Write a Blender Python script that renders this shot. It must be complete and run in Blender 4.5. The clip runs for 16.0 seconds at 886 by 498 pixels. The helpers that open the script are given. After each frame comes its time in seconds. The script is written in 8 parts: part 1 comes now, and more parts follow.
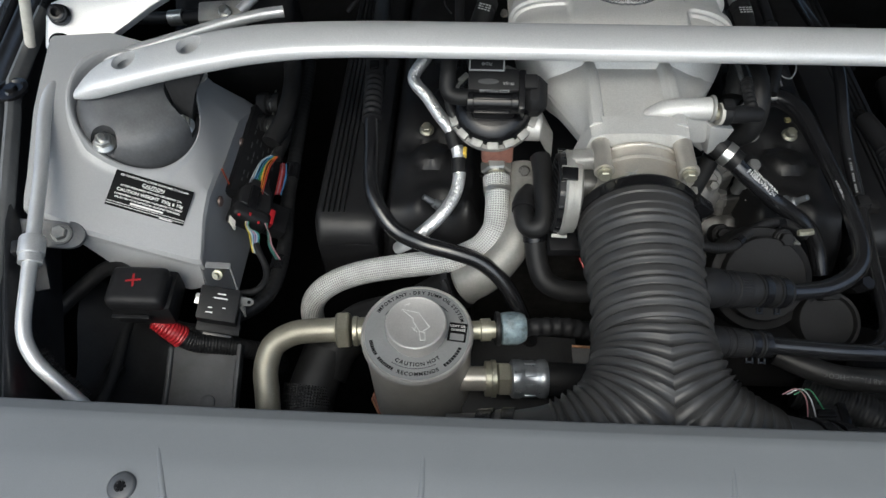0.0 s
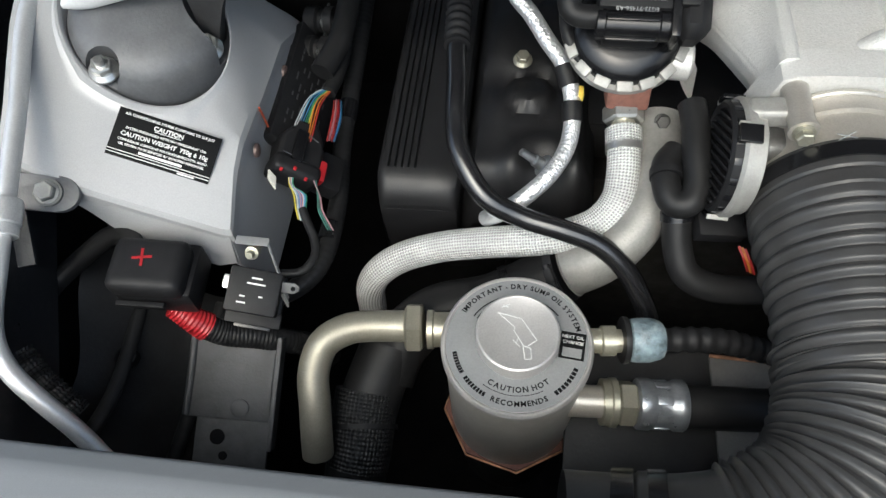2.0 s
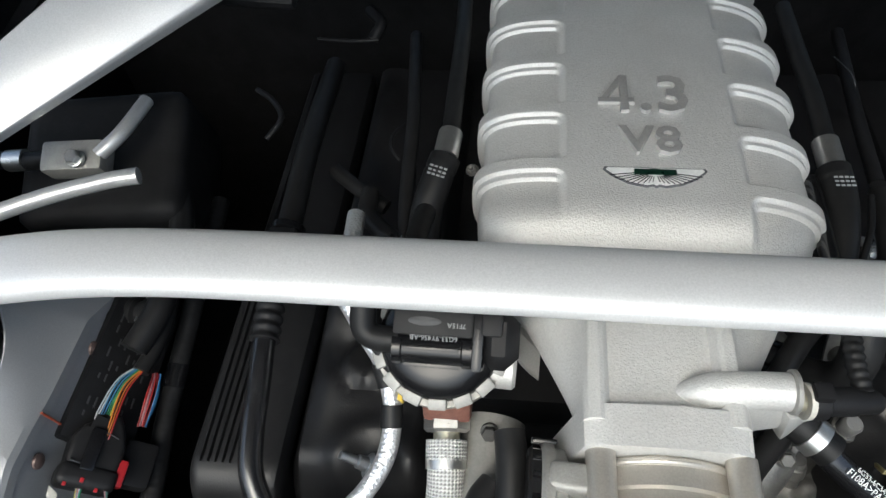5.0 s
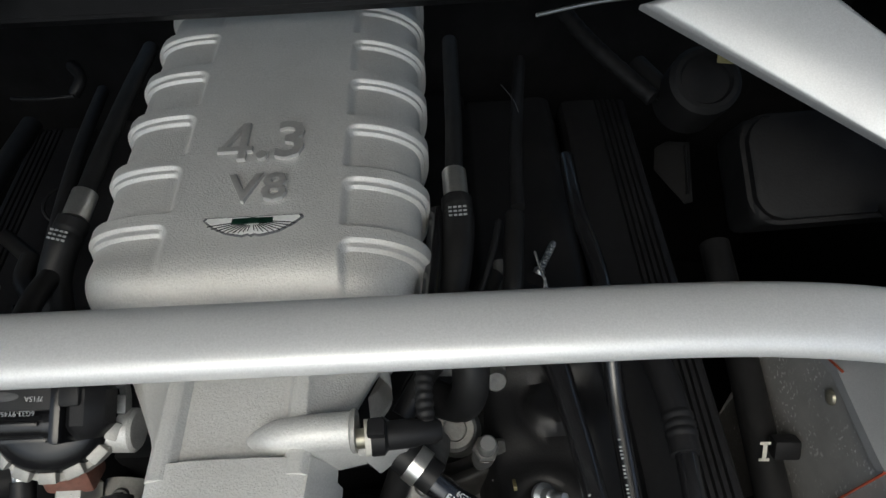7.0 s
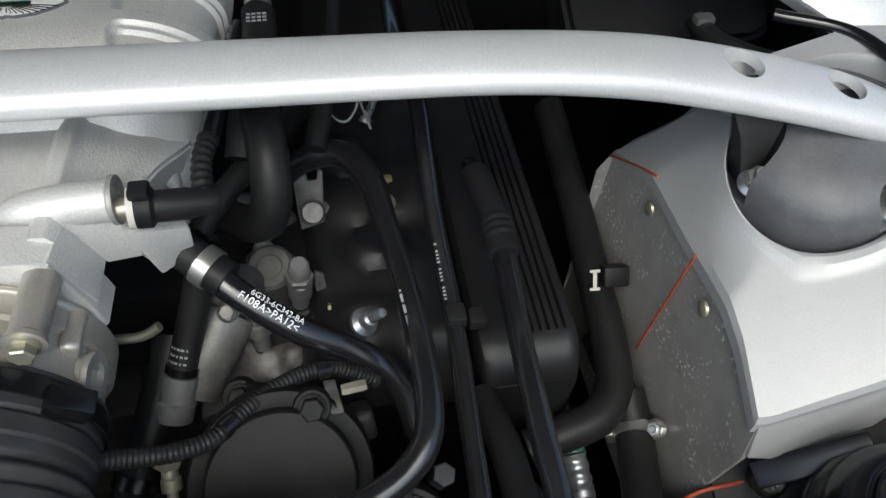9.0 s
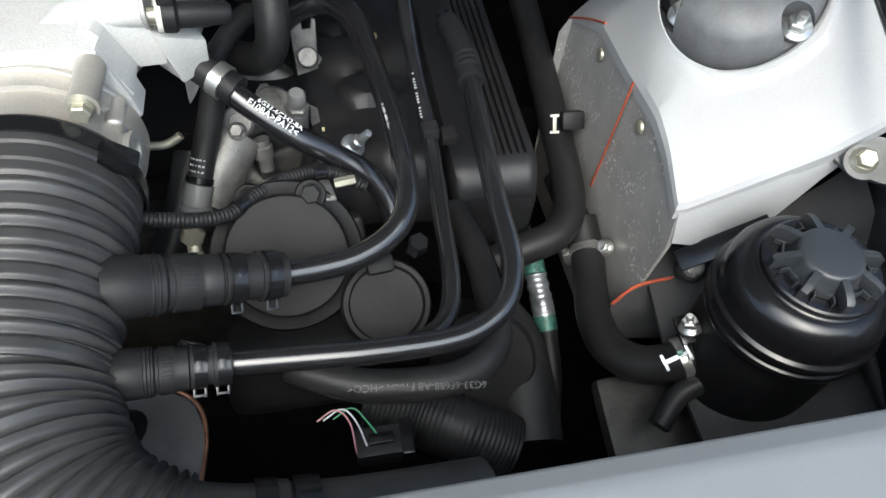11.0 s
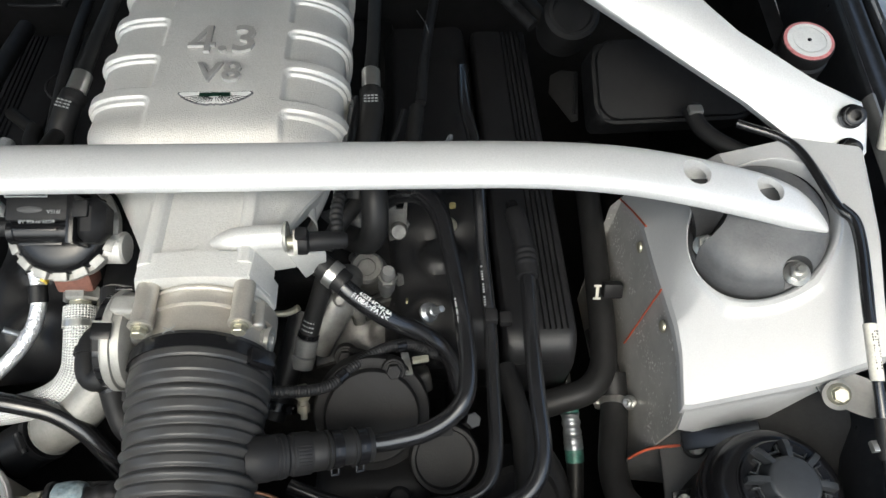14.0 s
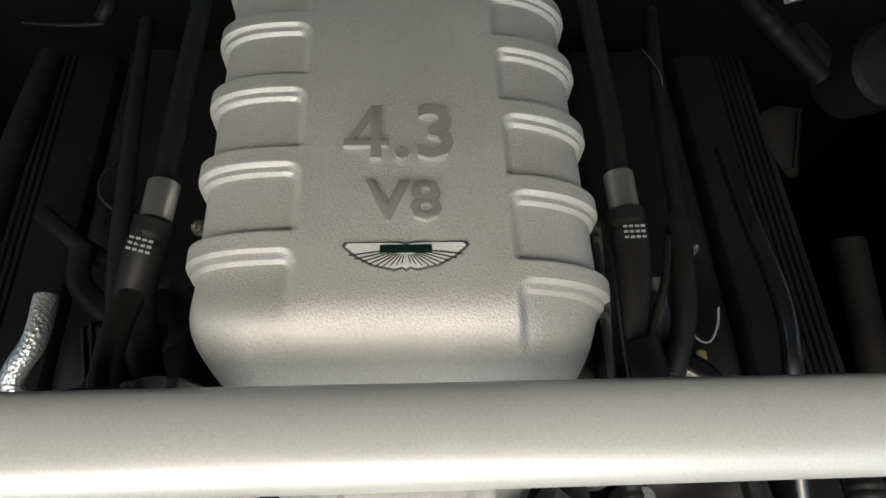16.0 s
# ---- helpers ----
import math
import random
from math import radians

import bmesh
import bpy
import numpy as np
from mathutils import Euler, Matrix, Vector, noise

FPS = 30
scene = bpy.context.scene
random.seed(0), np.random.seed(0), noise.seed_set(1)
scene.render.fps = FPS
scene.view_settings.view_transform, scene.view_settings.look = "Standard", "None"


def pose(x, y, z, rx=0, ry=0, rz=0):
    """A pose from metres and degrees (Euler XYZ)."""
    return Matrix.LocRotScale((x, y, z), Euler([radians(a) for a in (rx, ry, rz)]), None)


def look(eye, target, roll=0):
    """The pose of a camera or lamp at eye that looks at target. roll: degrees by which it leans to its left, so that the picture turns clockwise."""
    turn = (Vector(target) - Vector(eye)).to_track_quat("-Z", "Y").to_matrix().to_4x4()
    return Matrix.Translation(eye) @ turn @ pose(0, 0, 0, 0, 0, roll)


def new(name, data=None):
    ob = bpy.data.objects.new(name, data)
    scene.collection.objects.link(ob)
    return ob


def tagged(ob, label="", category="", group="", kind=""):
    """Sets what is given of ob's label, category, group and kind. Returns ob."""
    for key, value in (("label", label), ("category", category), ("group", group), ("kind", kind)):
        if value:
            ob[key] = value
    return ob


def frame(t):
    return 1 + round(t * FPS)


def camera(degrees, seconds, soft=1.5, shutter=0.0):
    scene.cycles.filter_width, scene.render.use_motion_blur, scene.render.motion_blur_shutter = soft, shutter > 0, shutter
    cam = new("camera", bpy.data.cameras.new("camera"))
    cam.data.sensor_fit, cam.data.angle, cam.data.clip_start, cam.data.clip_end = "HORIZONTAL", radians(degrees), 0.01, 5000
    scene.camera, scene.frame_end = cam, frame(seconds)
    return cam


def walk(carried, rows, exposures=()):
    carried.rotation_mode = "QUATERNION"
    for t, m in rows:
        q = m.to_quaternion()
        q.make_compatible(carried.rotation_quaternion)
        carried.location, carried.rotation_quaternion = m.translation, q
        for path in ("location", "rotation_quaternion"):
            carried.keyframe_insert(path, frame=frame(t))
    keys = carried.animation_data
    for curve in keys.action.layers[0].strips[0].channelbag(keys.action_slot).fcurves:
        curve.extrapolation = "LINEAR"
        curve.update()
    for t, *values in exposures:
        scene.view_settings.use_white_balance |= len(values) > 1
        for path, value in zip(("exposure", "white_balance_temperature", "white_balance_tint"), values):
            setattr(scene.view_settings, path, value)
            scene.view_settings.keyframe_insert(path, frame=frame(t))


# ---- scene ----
cam = camera(65.4, 16.0)
PATH = [
    (0, (-0.134, -0.013, 1.484), (-0.233, 1.199, -0.104), -2.4),
    (0.5, (-0.169, 0.051, 1.436), (-0.293, 1.162, -0.222), -3.0),
    (1, (-0.19, 0.088, 1.398), (-0.334, 1.15, -0.291), -3.6),
    (1.5, (-0.198, 0.09, 1.382), (-0.418, 1.145, -0.303), -6.2),
    (2, (-0.193, 0.114, 1.373), (-0.393, 1.141, -0.332), -5.6),
    (2.5, (-0.19, 0.152, 1.364), (-0.369, 1.165, -0.351), -5.2),
    (3, (-0.182, 0.202, 1.366), (-0.388, 1.212, -0.348), -6.3),
    (3.5, (-0.167, 0.231, 1.373), (-0.38, 1.27, -0.323), -6.2),
    (6, (0.018, 0.335, 1.426), (-0.166, 1.569, -0.137), -6.9),
    (6.5, (0.073, 0.341, 1.423), (-0.019, 1.564, -0.157), -5.0),
    (7, (0.131, 0.32, 1.415), (0.119, 1.559, -0.155), -3.5),
    (7.5, (0.166, 0.285, 1.399), (0.285, 1.541, -0.153), -0.0),
    (8, (0.174, 0.262, 1.355), (0.403, 1.506, -0.194), 2.9),
    (8.5, (0.177, 0.238, 1.334), (0.452, 1.499, -0.195), 3.7),
    (9, (0.182, 0.226, 1.305), (0.459, 1.482, -0.226), 4.0),
    (9.5, (0.178, 0.211, 1.282), (0.502, 1.469, -0.238), 5.2),
    (10, (0.171, 0.179, 1.276), (0.486, 1.4, -0.276), 4.6),
    (12.5, (0.214, 0.036, 1.419), (0.367, 1.162, -0.227), 1.8),
    (13, (0.238, 0.049, 1.455), (0.331, 1.168, -0.201), -0.1),
    (13.5, (0.226, 0.106, 1.486), (0.366, 1.262, -0.14), 2.2),
    (14, (0.17, 0.155, 1.502), (0.273, 1.294, -0.139), 2.8),
    (14.5, (0.101, 0.247, 1.492), (0.115, 1.332, -0.189), 0.9),
    (15, (0.061, 0.337, 1.454), (0.067, 1.398, -0.242), 0.4),
    (15.5, (0.034, 0.393, 1.421), (0.073, 1.41, -0.301), 0.4),
    (16, (0.007, 0.442, 1.391), (0.126, 1.404, -0.359), 5.4),
]
EXPOSURES = [(0, 0.31, 5900, 2), (0.5, 0.5, 5900, 2), (1.5, 0.90, 5950, 2), (2.5, 0.85, 5900, 2), (3.5, 1.25, 5850, 2), (6, 0.18, 5980, 2), (7, 0.03, 6000, 2), (8, -0.05, 5900, 2),
             (9, 0.52, 5880, 2), (10, 1.40, 5750, 2), (12.5, 1.42, 5950, 2), (13.5, 1.39, 6000, 2), (14, 0.97, 6100, 2), (14.5, 0.80, 6250, 2), (15, 0.48, 6500, 2), (16, 0.40, 6560, 2)]
walk(cam, [(t, look(eye, target, roll)) for t, eye, target, roll in PATH], EXPOSURES)

# ---- light ----
world = bpy.data.worlds.new("overcast_sky")
scene.world = world
world.use_nodes = True
wn = world.node_tree
sky = wn.nodes.new("ShaderNodeTexSky")
sky.sky_type, sky.sun_disc = "NISHITA", False
sky.sun_elevation, sky.sun_rotation = radians(56), radians(193)
sky.dust_density, sky.air_density, sky.ozone_density = 7.0, 1.0, 1.0
wn.nodes["Background"].inputs["Strength"].default_value = 0.15
wn.links.new(sky.outputs["Color"], wn.nodes["Background"].inputs["Color"])
sun = new("sun", bpy.data.lights.new("sun", "SUN"))
sun.data.energy, sun.data.angle, sun.data.color = 0.85, radians(80), (0.97, 1.0, 0.98)
sun.matrix_world = look((-0.30, -1.35, 2.05), (0, 0.0, 0))


# ---- materials ----
def node_mat(name):
    m = bpy.data.materials.new(name)
    m.use_nodes = True
    nt = m.node_tree
    return m, nt, nt.nodes["Principled BSDF"]


def link(nt, a, b):
    nt.links.new(a, b)


def noise_tex(nt, scale, detail=4.0, rough=0.55, vec=None):
    n = nt.nodes.new("ShaderNodeTexNoise")
    n.inputs["Scale"].default_value = scale
    n.inputs["Detail"].default_value = detail
    n.inputs["Roughness"].default_value = rough
    if vec is None:
        vec = nt.nodes.new("ShaderNodeTexCoord").outputs["Object"]
    link(nt, vec, n.inputs["Vector"])
    return n.outputs["Fac"]


def ramp(nt, fac, stops):
    r = nt.nodes.new("ShaderNodeValToRGB")
    els = r.color_ramp.elements
    while len(els) < len(stops):
        els.new(0.5)
    for e, (p, c) in zip(els, stops):
        e.position, e.color = p, (*c, 1)
    link(nt, fac, r.inputs["Fac"])
    return r.outputs["Color"]


def bump_to(nt, bsdf, height, strength, dist=0.001):
    b = nt.nodes.new("ShaderNodeBump")
    b.inputs["Strength"].default_value = strength
    b.inputs["Distance"].default_value = dist
    link(nt, height, b.inputs["Height"])
    link(nt, b.outputs["Normal"], bsdf.inputs["Normal"])
    return b


def mixc(nt, fac, a, b):
    n = nt.nodes.new("ShaderNodeMix")
    n.data_type = "RGBA"
    link(nt, fac, n.inputs["Factor"])
    for sock, v in ((n.inputs[6], a), (n.inputs[7], b)):
        if isinstance(v, tuple):
            sock.default_value = (*v, 1)
        else:
            link(nt, v, sock)
    return n.outputs[2]


def surf(name, col, rough, metal=0.0, var=0.18, coarse=35, fine=600, bump=0.15, dust=0.0, dustcol=(0.35, 0.32, 0.28), spec=0.5, rvar=0.12, coat=0.0):
    """A painted, moulded or metal surface: two scales of tone, uneven gloss, fine relief and settled dust."""
    m, nt, b = node_mat(name)
    lo = tuple(c * (1 - var) for c in col)
    hi = tuple(min(1, c * (1 + var)) for c in col)
    c1 = noise_tex(nt, coarse, 5)
    colour = ramp(nt, c1, ((0.32, lo), (0.68, hi)))
    f1 = noise_tex(nt, fine, 3)
    grain = ramp(nt, f1, ((0.3, (0.86,) * 3), (0.7, (1.1,) * 3)))
    mul = nt.nodes.new("ShaderNodeMix")
    mul.data_type, mul.blend_type = "RGBA", "MULTIPLY"
    mul.inputs["Factor"].default_value = 0.6
    link(nt, colour, mul.inputs[6])
    link(nt, grain, mul.inputs[7])
    out = mul.outputs[2]
    if dust:
        d = noise_tex(nt, 90, 8, 0.7)
        mask = ramp(nt, d, ((0.5, (0, 0, 0)), (0.78, (dust,) * 3)))
        out = mixc(nt, mask, out, dustcol)
    link(nt, out, b.inputs["Base Color"])
    r = nt.nodes.new("ShaderNodeMapRange")
    r.inputs["To Min"].default_value, r.inputs["To Max"].default_value = max(0.03, rough - rvar), min(1, rough + rvar)
    link(nt, noise_tex(nt, coarse * 2.3, 6), r.inputs["Value"])
    link(nt, r.outputs["Result"], b.inputs["Roughness"])
    b.inputs["Metallic"].default_value = metal
    b.inputs["Specular IOR Level"].default_value = spec
    b.inputs["Coat Weight"].default_value = coat
    if bump:
        bump_to(nt, b, f1, bump, 0.0006)
    return m


M = {}
M["bar"] = surf("silver_bar_paint", (0.67, 0.675, 0.68), 0.38, 0.28, 0.03, 14, 900, 0.015, 0.05)
M["cover"] = surf("silver_cover_paint", (0.385, 0.39, 0.395), 0.42, 0.22, 0.05, 12, 1200, 0.04, 0.10)
M["cast"] = surf("cast_aluminium", (0.33, 0.325, 0.305), 0.5, 0.4, 0.14, 60, 700, 0.35, 0.25)
# two darker cast aluminiums: the shade deep in the bay is in their colour
M["dirtyshadecast"] = surf("dirty_shade_dark_aluminium", (0.045, 0.044, 0.041), 0.5, 0.35, 0.45, 70, 500, 0.4, 0.45, (0.05, 0.042, 0.034))
M["dimcast"] = surf("shade_dimmed_cast_aluminium", (0.14, 0.139, 0.134), 0.45, 0.4, 0.35, 70, 500, 0.45, 0.4, (0.07, 0.062, 0.052))
M["turned"] = surf("turned_aluminium", (0.47, 0.445, 0.40), 0.36, 0.6, 0.08, 40, 900, 0.1)
M["dome"] = surf("grey_sand_cast_metal", (0.100, 0.102, 0.107), 0.48, 0.12, 0.15, 60, 450, 0.35, 0.08)
M["zinc"] = surf("zinc_plated_steel", (0.60, 0.60, 0.58), 0.30, 0.9, 0.07, 60, 900, 0.06, rvar=0.07)
M["gold"] = surf("yellow_passivated_steel", (0.42, 0.405, 0.325), 0.40, 0.75, 0.12, 35, 700, 0.06, rvar=0.08)
M["olive"] = surf("dull_passivated_tube", (0.29, 0.275, 0.225), 0.46, 0.55, 0.14, 35, 700, 0.08)
M["steel"] = surf("brushed_steel_tube", (0.62, 0.625, 0.63), 0.36, 0.55, 0.05, 30, 900, 0.04)
M["crimp"] = surf("plated_crimp_steel", (0.34, 0.36, 0.385), 0.32, 0.75, 0.18, 80, 700, 0.1, 0.2, (0.12, 0.13, 0.14))
M["rivet"] = surf("dulled_rivet", (0.19, 0.135, 0.12), 0.4, 0.4, 0.2, 90, 700, 0.1)
M["copper"] = surf("tarnished_copper", (0.42, 0.22, 0.13), 0.4, 0.8, 0.35, 120, 700, 0.25)
M["brown"] = surf("brown_oxidised_metal", (0.17, 0.075, 0.055), 0.6, 0.1, 0.3, 120, 600, 0.3)
M["blueox"] = surf("blue_grey_anodised_worn", (0.19, 0.25, 0.28), 0.5, 0.2, 0.5, 150, 500, 0.5, 0.6, (0.5, 0.52, 0.52))
M["rubber"] = surf("black_rubber_hose", (0.013, 0.013, 0.0135), 0.46, 0, 0.25, 40, 700, 0.15, 0.08, (0.04, 0.039, 0.037), 0.25)
M["bellows"] = surf("black_moulded_rubber", (0.040, 0.0395, 0.0395), 0.34, 0, 0.2, 40, 800, 0.12, 0.10, (0.08, 0.08, 0.08), 0.35)
M["plastic"] = surf("black_plastic", (0.013, 0.013, 0.014), 0.48, 0, 0.2, 50, 900, 0.2, 0.10, (0.04, 0.039, 0.037), 0.2)
M["matt"] = surf("matt_black_pump_coating", (0.009, 0.009, 0.0095), 0.55, 0, 0.25, 40, 500, 0.3, 0.15, (0.024, 0.023, 0.021), 0.16)
M["gloss"] = surf("glossy_black_tube", (0.009, 0.009, 0.010), 0.24, 0, 0.2, 30, 600, 0.02, 0.05, (0.05, 0.05, 0.05), 0.8, 0.05, coat=0.18)
M["cap"] = surf("grained_black_cap", (0.022, 0.024, 0.027), 0.42, 0, 0.15, 60, 900, 0.15, 0.2, (0.07, 0.075, 0.085), 0.5)
M["screwgrey"] = surf("dark_grey_plastic", (0.06, 0.063, 0.068), 0.4, 0, 0.1, 60, 900, 0.1)
M["elbow"] = surf("rough_sand_cast_aluminium", (0.24, 0.235, 0.22), 0.5, 0.35, 0.18, 45, 480, 0.5, 0.3, (0.14, 0.13, 0.115))
M["satin"] = surf("satin_black_paint", (0.007, 0.007, 0.008), 0.24, 0, 0.2, 30, 900, 0.05, 0.06, (0.04, 0.04, 0.04), 0.45, 0.05)
M["gutter"] = surf("dusty_black_wing_paint", (0.020, 0.021, 0.024), 0.32, 0, 0.2, 25, 900, 0.05, 0.4, (0.085, 0.085, 0.088), 0.5)
M["valve"] = surf("black_crackle_cover", (0.012, 0.012, 0.013), 0.42, 0, 0.15, 30, 700, 0.25, 0.22, (0.045, 0.045, 0.043), 0.35)
M["liner"] = surf("black_wheelarch_liner", (0.028, 0.028, 0.029), 0.55, 0, 0.3, 25, 300, 0.3, 0.2, (0.05, 0.048, 0.045), 0.25)
M["dark"] = surf("dark_bay_paint", (0.011, 0.011, 0.0115), 0.6, 0, 0.35, 25, 300, 0.2, 0.3, (0.028, 0.026, 0.024), 0.2)
M["slam"] = surf("grey_satin_plastic", (0.158, 0.167, 0.177), 0.44, 0, 0.04, 6, 2200, 0.10, 0.05, (0.3, 0.3, 0.3))
M["body"] = surf("silver_body_paint", (0.30, 0.305, 0.312), 0.3, 0.35, 0.0, 8, 1500, 0.0, coat=0.5)
# body silver darkened to grey for the shaded wing flange; small fittings share it
M["innerwing"] = surf("shade_grey_metal", (0.17, 0.172, 0.172), 0.45, 0.15, 0.12, 20, 700, 0.08, 0.35, (0.10, 0.095, 0.088))
M["greyplate"] = surf("grey_coated_plate", (0.058, 0.060, 0.063), 0.55, 0.2, 0.3, 50, 500, 0.25, 0.35, (0.08, 0.07, 0.06))
M["greypanel"] = surf("pale_grey_panel", (0.135, 0.134, 0.129), 0.5, 0.1, 0.2, 30, 500, 0.2, 0.3, (0.16, 0.14, 0.12))
M["red"] = surf("red_plastic", (0.36, 0.016, 0.022), 0.4, 0, 0.15, 60, 700, 0.1)
M["white"] = surf("white_print", (0.75, 0.75, 0.73), 0.55, 0, 0.06, 60, 700, 0.0)
M["pale"] = surf("off_white_plastic", (0.58, 0.56, 0.50), 0.5, 0, 0.12, 80, 700, 0.1)
M["ink"] = surf("black_print", (0.008, 0.008, 0.009), 0.75, 0, 0.1, 60, 700, 0.0, spec=0.08)
M["label"] = surf("black_label_film", (0.005, 0.005, 0.0055), 0.6, 0, 0.1, 60, 700, 0.02, spec=0.15)
M["tank"] = surf("satin_turned_tank", (0.47, 0.45, 0.41), 0.36, 0.35, 0.06, 40, 900, 0.08)
M["disc"] = surf("brushed_label_disc", (0.25, 0.255, 0.26), 0.45, 0.2, 0.05, 40, 900, 0.04)
M["knob"] = surf("brushed_knob", (0.50, 0.49, 0.475), 0.34, 0.5, 0.07, 40, 900, 0.06)
M["figure"] = surf("smooth_cast_figure", (0.45, 0.445, 0.43), 0.34, 0.45, 0.03, 60, 700, 0.02)
M["greyprint"] = surf("grey_print", (0.32, 0.33, 0.33), 0.5, 0, 0.1, 60, 700, 0.0)
M["green"] = surf("green_enamel", (0.006, 0.024, 0.015), 0.3, 0, 0.1, 60, 700, 0.0)
M["faintprint"] = surf("faint_grey_print", (0.048, 0.049, 0.051), 0.55, 0, 0.1, 60, 700, 0.0)
M["teal"] = surf("teal_marking", (0.045, 0.14, 0.115), 0.45, 0.1, 0.5, 160, 700, 0.1, 0.5, (0.16, 0.17, 0.165))
M["yellow"] = surf("yellow_plastic", (0.70, 0.5, 0.08), 0.45, 0, 0.15, 90, 700, 0.05)
M["paleyellow"] = surf("faded_yellow_tag", (0.27, 0.24, 0.11), 0.5, 0, 0.15, 90, 700, 0.05)
M["pink"] = surf("pink_cap_print", (0.62, 0.24, 0.24), 0.5, 0, 0.2, 200, 700, 0.05)
M["orange"] = surf("orange_sealant", (0.34, 0.065, 0.028), 0.6, 0, 0.2, 90, 700, 0.2)
M["asphalt"] = surf("asphalt", (0.05, 0.05, 0.05), 0.85, 0, 0.3, 3, 120, 0.6)
for wire, c in (("w_red", (0.45, 0.03, 0.03)), ("w_blue", (0.06, 0.22, 0.42)), ("w_green", (0.05, 0.25, 0.12)), ("w_orange", (0.6, 0.2, 0.03)),
                ("w_yellow", (0.6, 0.48, 0.06)), ("w_white", (0.55, 0.6, 0.62)), ("w_pink", (0.5, 0.25, 0.28))):
    M[wire] = surf("wire_" + wire[2:], tuple(0.75 * q for q in c), 0.4, 0, 0.1, 100, 700, 0.0)


def plenum_paint():
    m, nt, b = node_mat("wrinkled_silver_paint")
    c = ramp(nt, noise_tex(nt, 18, 4), ((0.3, (0.60, 0.595, 0.575)), (0.7, (0.665, 0.66, 0.64))))
    f = noise_tex(nt, 780, 2, 0.55)
    g = ramp(nt, f, ((0.35, (0.91,) * 3), (0.62, (1.02,) * 3)))
    mul = nt.nodes.new("ShaderNodeMix")
    mul.data_type, mul.blend_type = "RGBA", "MULTIPLY"
    mul.inputs["Factor"].default_value = 1.0
    link(nt, c, mul.inputs[6])
    link(nt, g, mul.inputs[7])
    c = mul.outputs[2]
    d = ramp(nt, noise_tex(nt, 30, 9, 0.75), ((0.62, (0, 0, 0)), (0.8, (0.35,) * 3)))
    c = mixc(nt, d, c, (0.3, 0.28, 0.25))
    link(nt, c, b.inputs["Base Color"])
    b.inputs["Metallic"].default_value = 0.35
    b.inputs["Roughness"].default_value = 0.45
    bump_to(nt, b, f, 0.55, 0.0008)
    return m


def braid(name, light, gap, pu, pv, metal, bump=0.9):
    """Woven sleeve: two crossing sets of strands along the tube's own UV, which is in metres."""
    m, nt, b = node_mat(name)
    uv = nt.nodes.new("ShaderNodeUVMap").outputs["UV"]
    sep = nt.nodes.new("ShaderNodeSeparateXYZ")
    link(nt, uv, sep.inputs["Vector"])

    def op(kind, a, v):
        n = nt.nodes.new("ShaderNodeMath")
        n.operation = kind
        for i, q in enumerate((a, v)):
            if q is None:
                continue
            if isinstance(q, (int, float)):
                n.inputs[i].default_value = q
            else:
                link(nt, q, n.inputs[i])
        return n.outputs[0]

    u, v = op("MULTIPLY", sep.outputs["X"], 6.2832 / pu), op("MULTIPLY", sep.outputs["Y"], 6.2832 / pv)
    s1, s2 = op("SINE", op("ADD", u, v), None), op("SINE", op("SUBTRACT", u, v), None)
    h = op("ADD", op("MULTIPLY", op("MULTIPLY", s1, s2), 0.5), 0.5)
    c = ramp(nt, h, ((0.18, gap), (0.52, light)))
    n = ramp(nt, noise_tex(nt, 60, 5), ((0.3, (0.75,) * 3), (0.7, (1.0,) * 3)))
    mul = nt.nodes.new("ShaderNodeMix")
    mul.data_type, mul.blend_type = "RGBA", "MULTIPLY"
    mul.inputs["Factor"].default_value = 1.0
    link(nt, c, mul.inputs[6])
    link(nt, n, mul.inputs[7])
    link(nt, mul.outputs[2], b.inputs["Base Color"])
    b.inputs["Metallic"].default_value, b.inputs["Roughness"].default_value = metal, 0.42
    bump_to(nt, b, h, bump, 0.0012)
    return m


def foil():
    m, nt, b = node_mat("crinkled_foil")
    b.inputs["Base Color"].default_value = (0.82, 0.83, 0.84, 1)
    b.inputs["Metallic"].default_value, b.inputs["Roughness"].default_value = 0.75, 0.34
    v = nt.nodes.new("ShaderNodeTexVoronoi")
    v.inputs["Scale"].default_value = 420
    link(nt, nt.nodes.new("ShaderNodeTexCoord").outputs["Object"], v.inputs["Vector"])
    bump_to(nt, b, v.outputs["Distance"], 0.55, 0.0012)
    return m


def shield_mat():
    """Aluminised heat shield, dulled grey with pale specks of corrosion."""
    m, nt, b = node_mat("speckled_heat_shield")
    base = ramp(nt, noise_tex(nt, 22, 6), ((0.3, (0.29, 0.286, 0.27)), (0.7, (0.41, 0.40, 0.385))))
    s = ramp(nt, noise_tex(nt, 320, 2, 0.4), ((0.60, (0, 0, 0)), (0.68, (0.9,) * 3)))
    clump = ramp(nt, noise_tex(nt, 30, 3), ((0.45, (0, 0, 0)), (0.62, (1, 1, 1))))
    mm = nt.nodes.new("ShaderNodeMix")
    mm.data_type, mm.blend_type = "RGBA", "MULTIPLY"
    mm.inputs["Factor"].default_value = 1.0
    link(nt, s, mm.inputs[6])
    link(nt, clump, mm.inputs[7])
    link(nt, mixc(nt, mm.outputs[2], base, (0.8, 0.8, 0.78)), b.inputs["Base Color"])
    b.inputs["Metallic"].default_value, b.inputs["Roughness"].default_value = 0.25, 0.45
    bump_to(nt, b, noise_tex(nt, 300, 3), 0.2, 0.0006)
    return m


